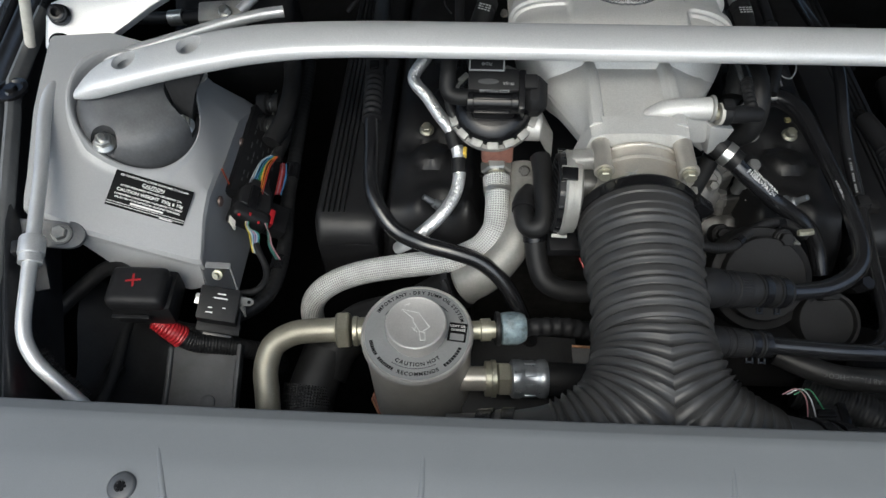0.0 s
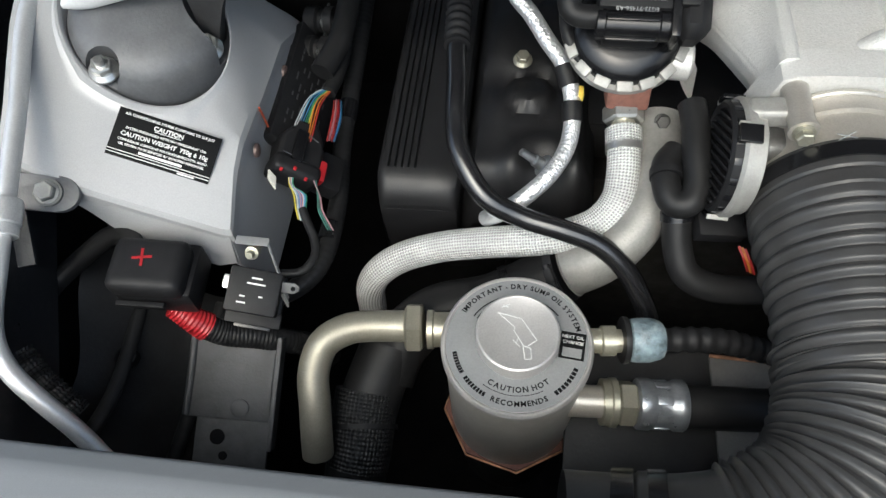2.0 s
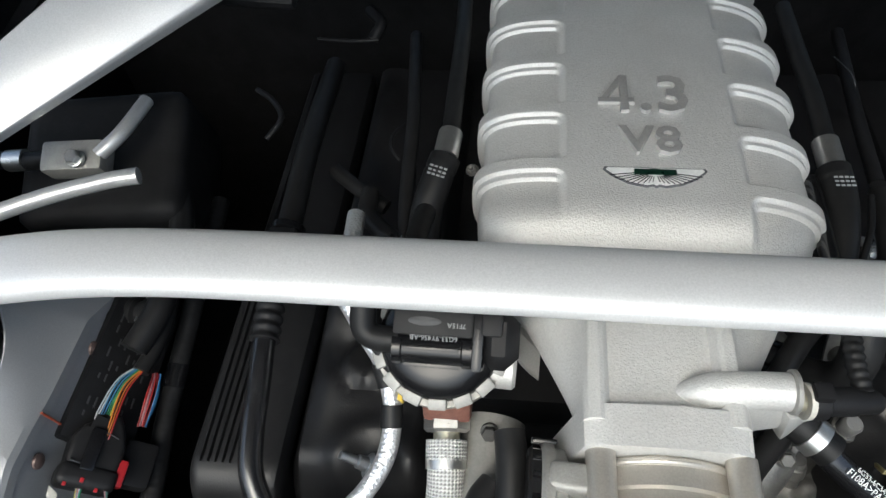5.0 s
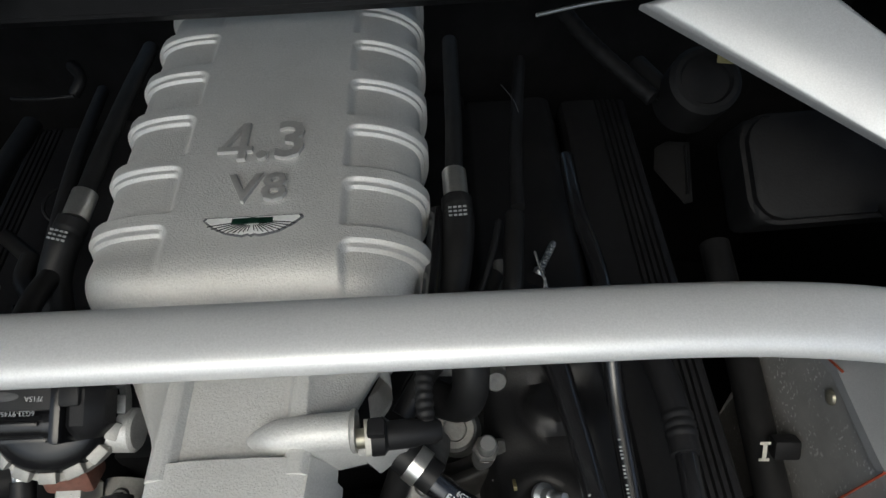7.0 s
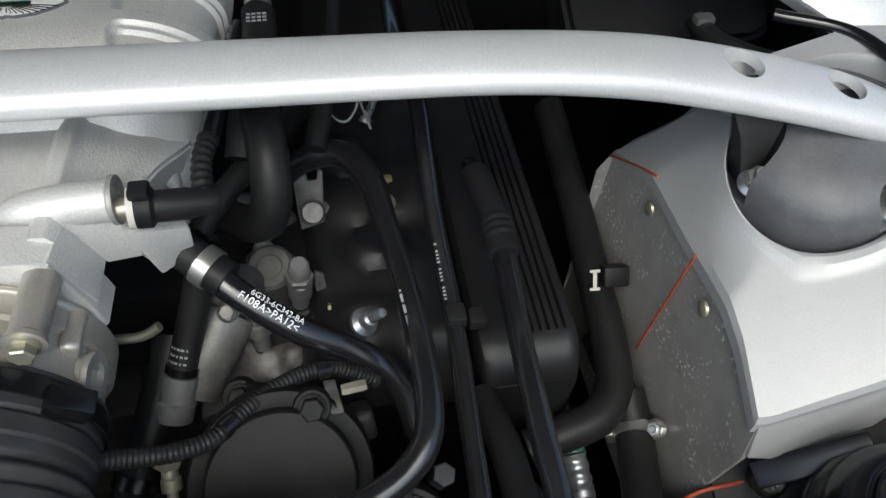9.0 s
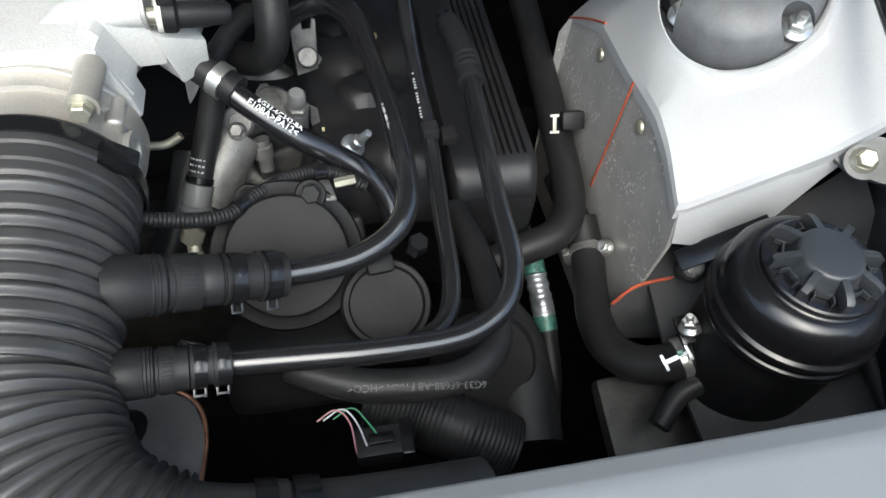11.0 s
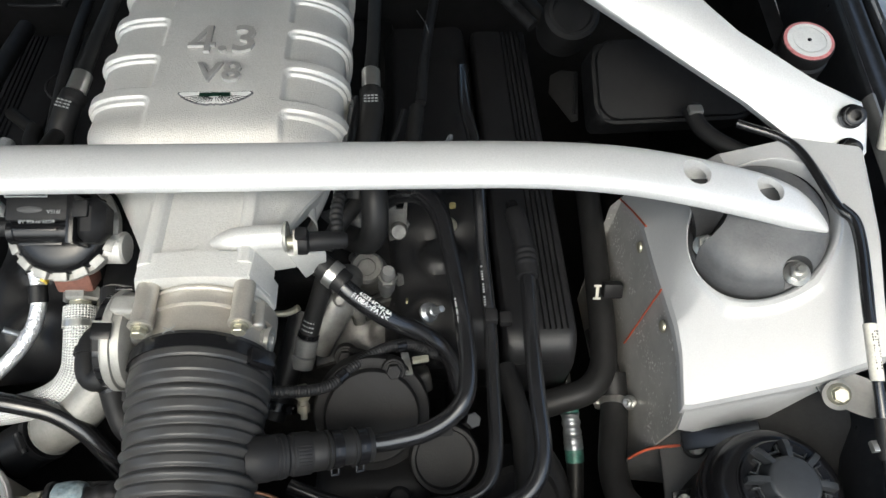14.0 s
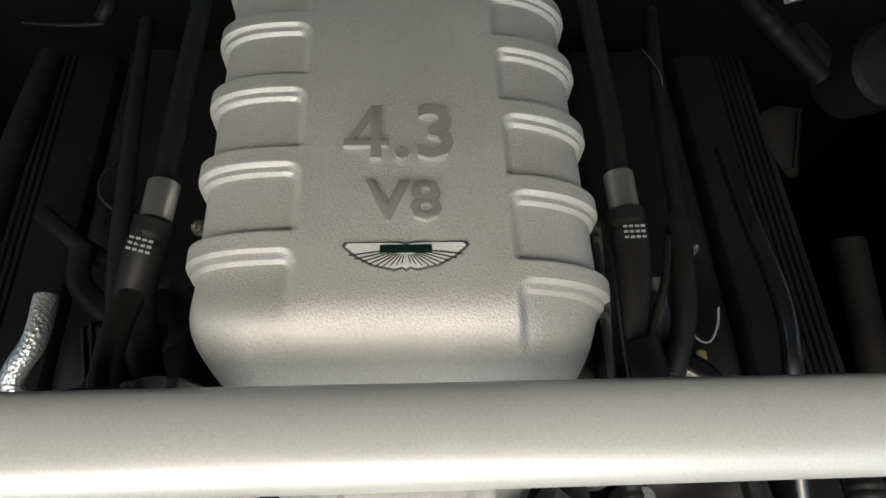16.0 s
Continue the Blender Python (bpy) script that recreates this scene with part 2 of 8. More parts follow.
M["plenum"] = plenum_paint()
M["braid"] = braid("silver_braided_sleeve", (0.72, 0.72, 0.705), (0.33, 0.33, 0.325), 0.00436, 0.0052, 0.1, 0.9)
M["darkbraid"] = braid("black_braided_sleeve", (0.02, 0.02, 0.021), (0.004, 0.004, 0.004), 0.006, 0.006, 0.0)
M["foil"] = foil()
M["shield"] = shield_mat()


# ---- mesh helpers ----
def align(p, d, up=(0, 0, 1)):
    """Matrix whose z axis points along d at p."""
    z = Vector(d).normalized()
    u = Vector(up)
    if abs(z.dot(u)) > 0.97:
        u = Vector((0, 1, 0))
    x = u.cross(z).normalized()
    y = z.cross(x)
    m = Matrix((x, y, z)).transposed().to_4x4()
    m.translation = Vector(p)
    return m


def thing(name, at, label, category, group="", kind=""):
    ob = new(name)
    ob.empty_display_size = 0.02
    ob.location = at
    ob.matrix_world = Matrix.Translation(Vector(at))
    return tagged(ob, label, category, group, kind)


def part(name, bm, material, parent=None, label="", sharp=38):
    me = bpy.data.meshes.new(name)
    bmesh.ops.recalc_face_normals(bm, faces=bm.faces[:])
    off = Vector((0, 0, 0))
    if parent is not None:
        p = parent
        while p is not None:
            off += p.location
            p = p.parent
    bmesh.ops.translate(bm, verts=bm.verts[:], vec=-off)
    bm.to_mesh(me)
    bm.free()
    for p in me.polygons:
        p.use_smooth = True
    me.set_sharp_from_angle(angle=radians(sharp))
    me.materials.append(M[material])
    ob = new(name, me)
    if parent is not None:
        ob.parent = parent
    if label:
        ob["label"] = label
    return ob


def solo(name, bm, material, label, category, group="", kind="", sharp=38):
    return tagged(part(name, bm, material, None, "", sharp), label, category, group, kind)


def spline(pts, step):
    """Even points on a smooth line through pts."""
    p = [Vector(q) for q in pts]
    if len(p) == 2:
        dense = [p[0].lerp(p[1], i / 20) for i in range(21)]
    else:
        e = [2 * p[0] - p[1], *p, 2 * p[-1] - p[-2]]
        dense = []
        for i in range(1, len(e) - 2):
            a, b, c, d = e[i - 1:i + 3]
            for k in range(24):
                t = k / 24
                dense.append(0.5 * (2 * b + (c - a) * t + (2 * a - 5 * b + 4 * c - d) * t * t + (3 * b - a - 3 * c + d) * t ** 3))
        dense.append(p[-1])
    lens = [0.0]
    for a, b in zip(dense, dense[1:]):
        lens.append(lens[-1] + (b - a).length)
    n = max(2, round(lens[-1] / step))
    out, j = [], 0
    for i in range(n + 1):
        s = lens[-1] * i / n
        while j < len(lens) - 2 and lens[j + 1] < s:
            j += 1
        f = (s - lens[j]) / max(1e-9, lens[j + 1] - lens[j])
        out.append(dense[j].lerp(dense[j + 1], f))
    return out, lens[-1]


def tube(bm, pts, r, seg=14, step=0.006, caps=True, twist=0.0):
    """Tube along a smooth line; r is a number or a function of the distance along and the whole length. UV in metres."""
    line, total = spline(pts, step)
    uvl = bm.loops.layers.uv.verify()
    n = len(line)
    t0 = (line[1] - line[0]).normalized()
    nrm = t0.orthogonal().normalized()
    rings = []
    for i, c in enumerate(line):
        t = (line[min(i + 1, n - 1)] - line[max(i - 1, 0)]).normalized()
        nrm = (nrm - t * nrm.dot(t)).normalized()
        bi = t.cross(nrm)
        s = total * i / (n - 1)
        rr = r(s, total) if callable(r) else r
        rings.append([bm.verts.new(c + (nrm * math.cos(a) + bi * math.sin(a)) * rr) for a in (2 * math.pi * k / seg for k in range(seg))])
    r0 = r(total / 2, total) if callable(r) else r
    for i in range(n - 1):
        for k in range(seg):
            f = bm.faces.new((rings[i][k], rings[i][(k + 1) % seg], rings[i + 1][(k + 1) % seg], rings[i + 1][k]))
            for lp, (a, b) in zip(f.loops, ((i, k), (i, k + 1), (i + 1, k + 1), (i + 1, k))):
                lp[uvl].uv = (total * a / (n - 1), 2 * math.pi * r0 * b / seg)
    if caps:
        bm.faces.new(rings[0][::-1])
        bm.faces.new(rings[-1])
    return line


def hose(pts, r, **k):
    bm = bmesh.new()
    tube(bm, pts, r, **k)
    return bm


def lathe(bm, prof, m=None, seg=32):
    """Revolve (radius, height) pairs round z, then place by m."""
    m = m or Matrix()
    rings = []
    for r, h in prof:
        if r < 1e-6:
            rings.append([bm.verts.new(m @ Vector((0, 0, h)))])
        else:
            rings.append([bm.verts.new(m @ Vector((r * math.cos(a), r * math.sin(a), h))) for a in (2 * math.pi * k / seg for k in range(seg))])
    for a, b in zip(rings, rings[1:]):
        for k in range(seg):
            q = [a[k % len(a)], a[(k + 1) % len(a)], b[(k + 1) % len(b)], b[k % len(b)]]
            q = list(dict.fromkeys(q))
            if len(q) > 2:
                bm.faces.new(q)
    for ring, flip in ((rings[0], True), (rings[-1], False)):
        if len(ring) > 2:
            bm.faces.new(ring[::-1] if flip else ring)


def lathed(prof, m=None, seg=32):
    bm = bmesh.new()
    lathe(bm, prof, m, seg)
    return bm


def islands(bm):
    """The loose pieces of bm as meshes of their own, from left to right; bm is used up."""
    bmesh.ops.remove_doubles(bm, verts=bm.verts[:], dist=1e-6)
    left, out = set(bm.faces), []
    while left:
        todo, piece = [left.pop()], []
        while todo:
            f = todo.pop()
            piece.append(f)
            for e in f.edges:
                for g in e.link_faces:
                    if g in left:
                        left.discard(g)
                        todo.append(g)
        t, vs = bmesh.new(), {}
        for f in piece:
            for v in f.verts:
                if v not in vs:
                    vs[v] = t.verts.new(v.co)
            t.faces.new([vs[v] for v in f.verts])
        out.append((min(v.co.x for v in t.verts), t))
    bm.free()
    return [t for _, t in sorted(out, key=lambda q: q[0])]


def bevel(bm, geom, w, seg=2):
    if w > 0:
        bmesh.ops.bevel(bm, geom=geom, offset=w, segments=seg, profile=0.6, affect="EDGES", clamp_overlap=True)


def box(bm, sx, sy, sz, m=None, bev=0.0, seg=2):
    """Box centred on m's origin, with rounded edges."""
    t = bmesh.new()
    bmesh.ops.create_cube(t, size=1, matrix=Matrix.Diagonal((sx, sy, sz, 1)))
    bevel(t, t.edges[:], bev, seg)
    merge(bm, t, m)


def merge(bm, t, m=None):
    if m is not None:
        bmesh.ops.transform(t, matrix=m, verts=t.verts[:])
    vs = {v: bm.verts.new(v.co) for v in t.verts}
    for f in t.faces:
        bm.faces.new([vs[v] for v in f.verts])
    t.free()


def boxed(sx, sy, sz, m=None, bev=0.0, seg=2):
    bm = bmesh.new()
    box(bm, sx, sy, sz, m, bev, seg)
    return bm


def prism(bm, outline, thick, m=None, bev=0.0, seg=2):
    """Plate: an outline in the xy plane, from z = -thick to 0."""
    t = bmesh.new()
    top = [t.verts.new((x, y, 0)) for x, y in outline]
    low = [t.verts.new((x, y, -thick)) for x, y in outline]
    t.faces.new(top)
    t.faces.new(low[::-1])
    n = len(outline)
    for i in range(n):
        t.faces.new((top[i], low[i], low[(i + 1) % n], top[(i + 1) % n]))
    bevel(t, [e for e in t.edges if abs(e.verts[0].co.z) < 1e-9 and abs(e.verts[1].co.z) < 1e-9], bev, seg)
    merge(bm, t, m)


def plate(pts3, thick, bev=0.0):
    """A flat or folded plate through corner points in space, given thickness along its normal."""
    bm = bmesh.new()
    vs = [bm.verts.new(p) for p in pts3]
    f = bm.faces.new(vs)
    f.normal_update()
    g = bmesh.ops.extrude_face_region(bm, geom=[f])
    bmesh.ops.translate(bm, verts=[v for v in g["geom"] if isinstance(v, bmesh.types.BMVert)], vec=-f.normal * thick)
    bevel(bm, bm.edges[:], bev, 2)
    return bm


def sheet(fn, nu, nv, thick, down=(0, 0, -1)):
    """A surface fn(u, v), u and v from 0 to 1, with thickness."""
    bm = bmesh.new()
    top = [[bm.verts.new(fn(i / nu, j / nv)) for j in range(nv + 1)] for i in range(nu + 1)]
    d = Vector(down) * thick
    low = [[bm.verts.new(v.co + d) for v in row] for row in top]
    for i in range(nu):
        for j in range(nv):
            bm.faces.new((top[i][j], top[i + 1][j], top[i + 1][j + 1], top[i][j + 1]))
            bm.faces.new((low[i][j + 1], low[i + 1][j + 1], low[i + 1][j], low[i][j]))
    for i in range(nu):
        bm.faces.new((top[i][0], low[i][0], low[i + 1][0], top[i + 1][0]))
        bm.faces.new((top[i + 1][nv], low[i + 1][nv], low[i][nv], top[i][nv]))
    for j in range(nv):
        bm.faces.new((top[0][j + 1], low[0][j + 1], low[0][j], top[0][j]))
        bm.faces.new((top[nu][j], low[nu][j], low[nu][j + 1], top[nu][j + 1]))
    return bm


def cut(ob, tools):
    """Cut the tool bmeshes out of ob's mesh for good."""
    for t in tools:
        me = bpy.data.meshes.new("cutter")
        bmesh.ops.recalc_face_normals(t, faces=t.faces[:])
        t.to_mesh(me)
        t.free()
        c = new("cutter", me)
        mod = ob.modifiers.new("cut", "BOOLEAN")
        mod.operation, mod.object, mod.solver = "DIFFERENCE", c, "EXACT"
        dg = bpy.context.evaluated_depsgraph_get()
        dg.update()
        done = bpy.data.meshes.new_from_object(ob.evaluated_get(dg))
        ob.modifiers.clear()
        ob.data = done
        bpy.data.objects.remove(c)
    for p in ob.data.polygons:
        p.use_smooth = True
    ob.data.set_sharp_from_angle(angle=radians(38))


def hexagon(bm, r, h, m, z0=0.0):
    """Hexagonal nut or head with its corners turned off."""
    lathe(bm, [(0, z0), (r * 0.9, z0), (r, z0 + h * 0.12), (r, z0 + h * 0.85), (r * 0.86, z0 + h), (0, z0 + h)], m, 6)


def bolt(name, p, d, r, material="zinc", parent=None, stud=True, group="", label="zinc-plated hexagon bolt with a round flange"):
    """Flanged hexagon bolt standing on p, pointing along d; r is the flange's radius."""
    m = align(p, d)
    bm = bmesh.new()
    lathe(bm, [(0, 0), (r, 0), (r, r * 0.16), (r * 0.72, r * 0.42), (0, r * 0.42)], m, 20)
    hexagon(bm, r * 0.72, r * 0.62, m, r * 0.4)
    if stud:
        lathe(bm, [(r * 0.36, r), (r * 0.36, r * 1.45), (r * 0.28, r * 1.55), (0, r * 1.55)], m, 12)
    if parent is None:
        return solo(name, bm, material, label, "bolt", group)
    return part(name, bm, material, parent)


def hexbolt(p, d, r):
    m = align(p, d)
    bm = bmesh.new()
    lathe(bm, [(0, -0.002), (r, -0.002), (r, 0.0008), (r * 0.8, 0.0014), (0, 0.0014)], m, 20)
    hexagon(bm, r * 0.85, r * 0.8, m, 0.001)
    return bm


def letters(text, size, depth=0.0004, align_x="CENTER", spacing=1.0, fat=0.0, round_edge=0.0):
    """The text as a bmesh in the xy plane, standing depth high, centred on its height."""
    cu = bpy.data.curves.new("text", "FONT")
    cu.body, cu.size, cu.extrude, cu.align_x, cu.align_y = text, size, depth / 2, align_x, "CENTER"
    cu.space_character, cu.resolution_u = spacing, 2
    cu.offset, cu.bevel_depth, cu.bevel_resolution = fat, round_edge, 1
    ob = new("text", cu)
    dg = bpy.context.evaluated_depsgraph_get()
    me = bpy.data.meshes.new_from_object(ob.evaluated_get(dg))
    bm = bmesh.new()
    bm.from_mesh(me)
    bpy.data.objects.remove(ob)
    bpy.data.meshes.remove(me)
    bmesh.ops.translate(bm, verts=bm.verts[:], vec=(0, 0, depth / 2))
    return bm


def placed(bm, m):
    bmesh.ops.transform(bm, matrix=m, verts=bm.verts[:])
    return bm


def frame3(o, xdir, ydir):
    """Matrix with x and y axes along the given directions."""
    x = Vector(xdir).normalized()
    y = Vector(ydir)
    y = (y - x * y.dot(x)).normalized()
    m = Matrix((x, y, x.cross(y))).transposed().to_4x4()
    m.translation = Vector(o)
    return m


def ring_text(bm, text, radius, size, start, turn, centre, inward=False):
    """Letters round a circle in the xy plane from angle start (degrees), clockwise where turn is negative; each takes its own width."""
    a = start
    sign = 1 if turn > 0 else -1
    for ch in text:
        if ch == " ":
            a += sign * math.degrees(size * 0.30 / radius)
            continue
        t = letters(ch, size, 0.0003, fat=size * 0.018)
        w = max(v.co.x for v in t.verts) - min(v.co.x for v in t.verts) + size * 0.16
        a += sign * math.degrees(w / 2 / radius)
        rot = a + 90 if inward else a - 90
        merge(bm, t, centre @ pose(radius * math.cos(radians(a)), radius * math.sin(radians(a)), 0, 0, 0, rot))
        a += sign * math.degrees(w / 2 / radius)
    return a


def clamp(name, p, d, r, w, material, parent=None, screw=True, label="", group="", side=0.0):
    """Hose clamp: a band round a hose with its worm screw."""
    m = align(p, d)
    bm = bmesh.new()
    lathe(bm, [(r, -w / 2), (r + 0.0012, -w / 2), (r + 0.0012, w / 2), (r, w / 2), (r, -w / 2)], m, 28)
    if screw:
        q = m @ pose(0, 0, 0, 0, 0, side) @ Matrix.Translation((r + 0.003, 0, 0))
        box(bm, 0.006, 0.012, w * 0.9, q, 0.001)
        lathe(bm, [(0.003, -0.009), (0.003, 0.010), (0, 0.010)], q @ pose(0, 0, 0, 90, 0, 0), 10)
    if parent is None:
        return solo(name, bm, material, label, "hose clamp", group)
    return part(name, bm, material, parent, label)


def ridged(r0, amp, pitch, sharp=1.0, ends=0.0):
    """Radius of a corrugated tube: ridges of height amp every pitch metres."""
    def f(s, total):
        if s < ends or s > total - ends:
            return r0
        w = 0.5 + 0.5 * math.cos(2 * math.pi * s / pitch)
        return r0 + amp * w ** sharp
    return f


# ---- setting ----
def ground_sheet():
    bm = bmesh.new()
    box(bm, 400, 400, 0.2, pose(0, 0, -0.1))
    solo("ground", bm, "asphalt", "dark grey asphalt under the car", "ground", kind="structure")


def bay_shell():
    """The dark tub that the engine sits in: undertray, inner wings, bulkhead, scuttle and an unseen raised bonnet."""
    solo("floor", boxed(1.34, 1.5, 0.03, pose(0, 0.35, 0.40)), "dark", "black undertray below the engine", "undertray", kind="structure")
    for s, n in ((-1, "wall_west"), (1, "wall_east")):
        bm = sheet(lambda u, v: (s * (0.535 + 0.10 * u), 0.16 + 0.95 * u, 0.42 + 0.57 * v), 12, 8, 0.02, (s, 0, 0))
        solo(n, bm, "dark", "black inner wing panel of the engine bay", "inner wing", kind="structure")
    bm = sheet(lambda u, v: (-0.66 + 1.32 * u, 1.02 + 0.03 * math.sin(9 * u), 0.42 + 0.66 * v), 20, 6, 0.03, (0, 1, 0))
    solo("wall_north", bm, "dark", "black bulkhead behind the engine", "bulkhead", kind="structure")
    bm = boxed(1.05, 0.03, 0.58, pose(0, 0.12, 0.71))
    solo("wall_south", bm, "dark", "black panel behind the radiator", "front panel", kind="structure")
    # scuttle: a moulded black cover with a rolled front lip
    lip = [(0.812, 1.108), (0.803, 1.118), (0.806, 1.138), (0.818, 1.150), (0.86, 1.156), (0.98, 1.166), (1.15, 1.176)]

    def scuttle(u, v):
        k = v * (len(lip) - 1)
        i = min(int(k), len(lip) - 2)
        (y0, z0), (y1, z1) = lip[i], lip[i + 1]
        x = -0.70 + 1.40 * u
        bow = 0.05 * (x / 0.7) ** 2
        return (x, y0 + (y1 - y0) * (k - i) + bow, z0 + (z1 - z0) * (k - i) - 0.02 * (x / 0.7) ** 2)
    solo("trim_scuttle", sheet(scuttle, 40, 24, 0.004), "plastic", "black moulded scuttle cover behind the engine", "scuttle cover", kind="structure")
    # unseen bonnet, set low to keep sky light off the rear parts
    hinge, rise = Vector((0, 0.96, 1.175)), Vector((0, -0.825, 0.565)).normalized()
    side = rise.cross(Vector((1, 0, 0)))
    bm = sheet(lambda u, v: hinge + Vector((-0.76 + 1.52 * u, 0, 0)) + rise * (1.02 * v) + side * (0.05 * math.sin(math.pi * u)), 24, 16, 0.03, side)
    solo("ceiling", bm, "dark", "unseen raised bonnet underside, set low to shade the bay", "bonnet", kind="structure")


def wing(s):
    """Painted wing with its black gutter and weather strip, tapering towards the nose."""
    def edge(y):
        return 0.478 + 0.335 * (y - 0.20) if y < 0.50 else 0.5785 + 0.16 * (y - 0.50)

    def lift(y):
        return -0.040 + 0.19 * (min(max(y, -0.2), 0.50) - 0.20)
    name = "wing_gutter_east" if s > 0 else "wing_gutter_west"
    prof = [(0.008, 0.955), (0.011, 1.030), (0.0135, 1.040), (0.016, 1.043), (0.0185, 1.041), (0.021, 1.0445), (0.030, 1.0445), (0.034, 1.047), (0.037, 1.047), (0.040, 1.040), (0.046, 1.040), (0.047, 1.01)]

    def f(u, v):
        y = 0.175 + 0.95 * u
        k = v * (len(prof) - 1)
        i = min(int(k), len(prof) - 2)
        (a, z0), (b, z1) = prof[i], prof[i + 1]
        return (s * (edge(y) + a + (b - a) * (k - i)), y, z0 + (z1 - z0) * (k - i) + lift(y))
    solo(name, sheet(f, 30, 30, 0.003), "gutter", "dusty black painted gutter along the wing top", "gutter", kind="structure")

    lipp = [(0.0105, 1.0290), (0.0080, 1.0325), (0.0030, 1.0330), (-0.0030, 1.0290), (-0.0075, 1.0205)]

    def inner(u, v):
        y = 0.205 + 0.42 * u
        k = v * (len(lipp) - 1)
        i = min(int(k), len(lipp) - 2)
        (a, z0), (b, z1) = lipp[i], lipp[i + 1]
        off = 0.010 + 0.018 * min(1.0, max(0.0, (0.47 - y) / 0.27))
        return (s * (edge(y) + off + 0.6 * (a + (b - a) * (k - i))), y, z0 + (z1 - z0) * (k - i) + lift(y) + 0.0145)
    solo("wing_flange_east" if s > 0 else "wing_flange_west", sheet(inner, 24, 18, 0.002), "innerwing", "silver inner flange of the wing, coloured grey for shade", "wing flange", kind="structure")
    flank = [(0.052, 1.050), (0.12, 1.046), (0.20, 1.034), (0.27, 1.010), (0.33, 0.955), (0.365, 0.86), (0.38, 0.70), (0.375, 0.52), (0.36, 0.34)]

    def g(u, v):
        y = -0.25 + 1.45 * u
        k = v * (len(flank) - 1)
        i = min(int(k), len(flank) - 2)
        (a, z0), (b, z1) = flank[i], flank[i + 1]
        return (s * (edge(y) + a + (b - a) * (k - i)), y, z0 + (z1 - z0) * (k - i) + lift(y))
    solo("wing_east" if s > 0 else "wing_west", sheet(g, 30, 20, 0.004), "body", "silver painted front wing of the car", "wing", kind="structure")
    strip = [(s * (edge(y) + 0.0475), y, 1.040 + lift(y)) for y in (0.17, 0.3, 0.45, 0.6, 0.8, 1.0)]
    solo("trim_seal_east" if s > 0 else "trim_seal_west", hose(strip, 0.0042, seg=10, step=0.02), "rubber", "black rubber seal beside the wing", "seal", kind="structure")
    g1 = thing("gutter_screw", (s * 0.585, 0.491, 1.062), "black dished washer and screw in the gutter", "screw", "gutter screws")
    m = align((s * 0.585, 0.491, 1.059), (0, 0, 1))
    part("washer", lathed([(0.016, 0), (0.016, 0.003), (0.012, 0.004), (0.010, 0.002), (0.006, 0.002), (0.005, 0.006), (0, 0.006)], m), "satin", g1)


def slam_panel():
    """Grey cover over the front of the bay, with shallow creases and a rolled rear edge."""
    holder = thing("slam_panel", (0, 0.0, 1.03), "satin grey plastic slam panel cover with shallow creases", "slam panel")
    prof = [(0.175, 0.985), (0.184, 1.000), (0.187, 1.022), (0.184, 1.034), (0.174, 1.0395), (0.14, 1.041), (0.09, 1.037), (0.03, 1.028), (-0.05, 1.010), (-0.15, 0.975), (-0.26, 0.915)]
    creases = ((-0.350, 0.40), (-0.166, 0.0), (0.036, -0.15), (0.366, -0.28))

    def f(u, v):
        x = -0.508 + 1.016 * u
        k = v * (len(prof) - 1)
        i = min(int(k), len(prof) - 2)
        t = k - i
        (y0, z0), (y1, z1) = prof[i], prof[i + 1]
        y, z = y0 + (y1 - y0) * t, z0 + (z1 - z0) * t
        e = max(0.0, abs(x) - 0.486) / 0.022
        y = y - 0.020 * e * e * max(0.0, min(1.0, (y - 0.10) / 0.08)) + 0.004 * (x / 0.5) ** 2
        z = z - 0.028 * e ** 3
        return (x * (1 - 0.045 * min(1.0, max(0.0, (0.185 - y) / 0.05))), y, z)
    part("cover", sheet(f, 160, 60, 0.003), "slam", holder, sharp=60)
    for c, lean in creases:
        rib = []
        for y in (0.166, 0.155, 0.14, 0.10, 0.05, 0.0, -0.08, -0.16, -0.24):
            ys, zs = [q[0] for q in prof[::-1]], [q[1] for q in prof[::-1]]
            rib.append((c + lean * (0.166 - y), y, float(np.interp(y, ys[:-3], zs[:-3])) - 0.0017))
        part("crease", hose(rib, lambda q, L: 0.0012 + 0.0012 * min(1.0, q / 0.03), seg=20, step=0.006), "slam", holder, sharp=80)
    for s in (-1, 1):
        p = Vector((s * 0.368 + 0.007, 0.126, 1.0400))
        screw = part("screw", lathed([(0, -0.004), (0.0095, -0.003), (0.0095, 0.0005), (0.0086, 0.0017), (0.0070, 0.0022), (0.0040, 0.0026), (0.0036, 0.0012), (0, 0.0012)], align(p, (0, -0.12, 1)), 28), "screwgrey", holder, "dark grey dished plastic screw")
        star = bmesh.new()
        for k in range(3):
            box(star, 0.0064, 0.0016, 0.0016, align(p, (0, -0.12, 1)) @ pose(0, 0, 0.0017, 0, 0, 60 * k))
        part("star_recess", star, "ink", screw)


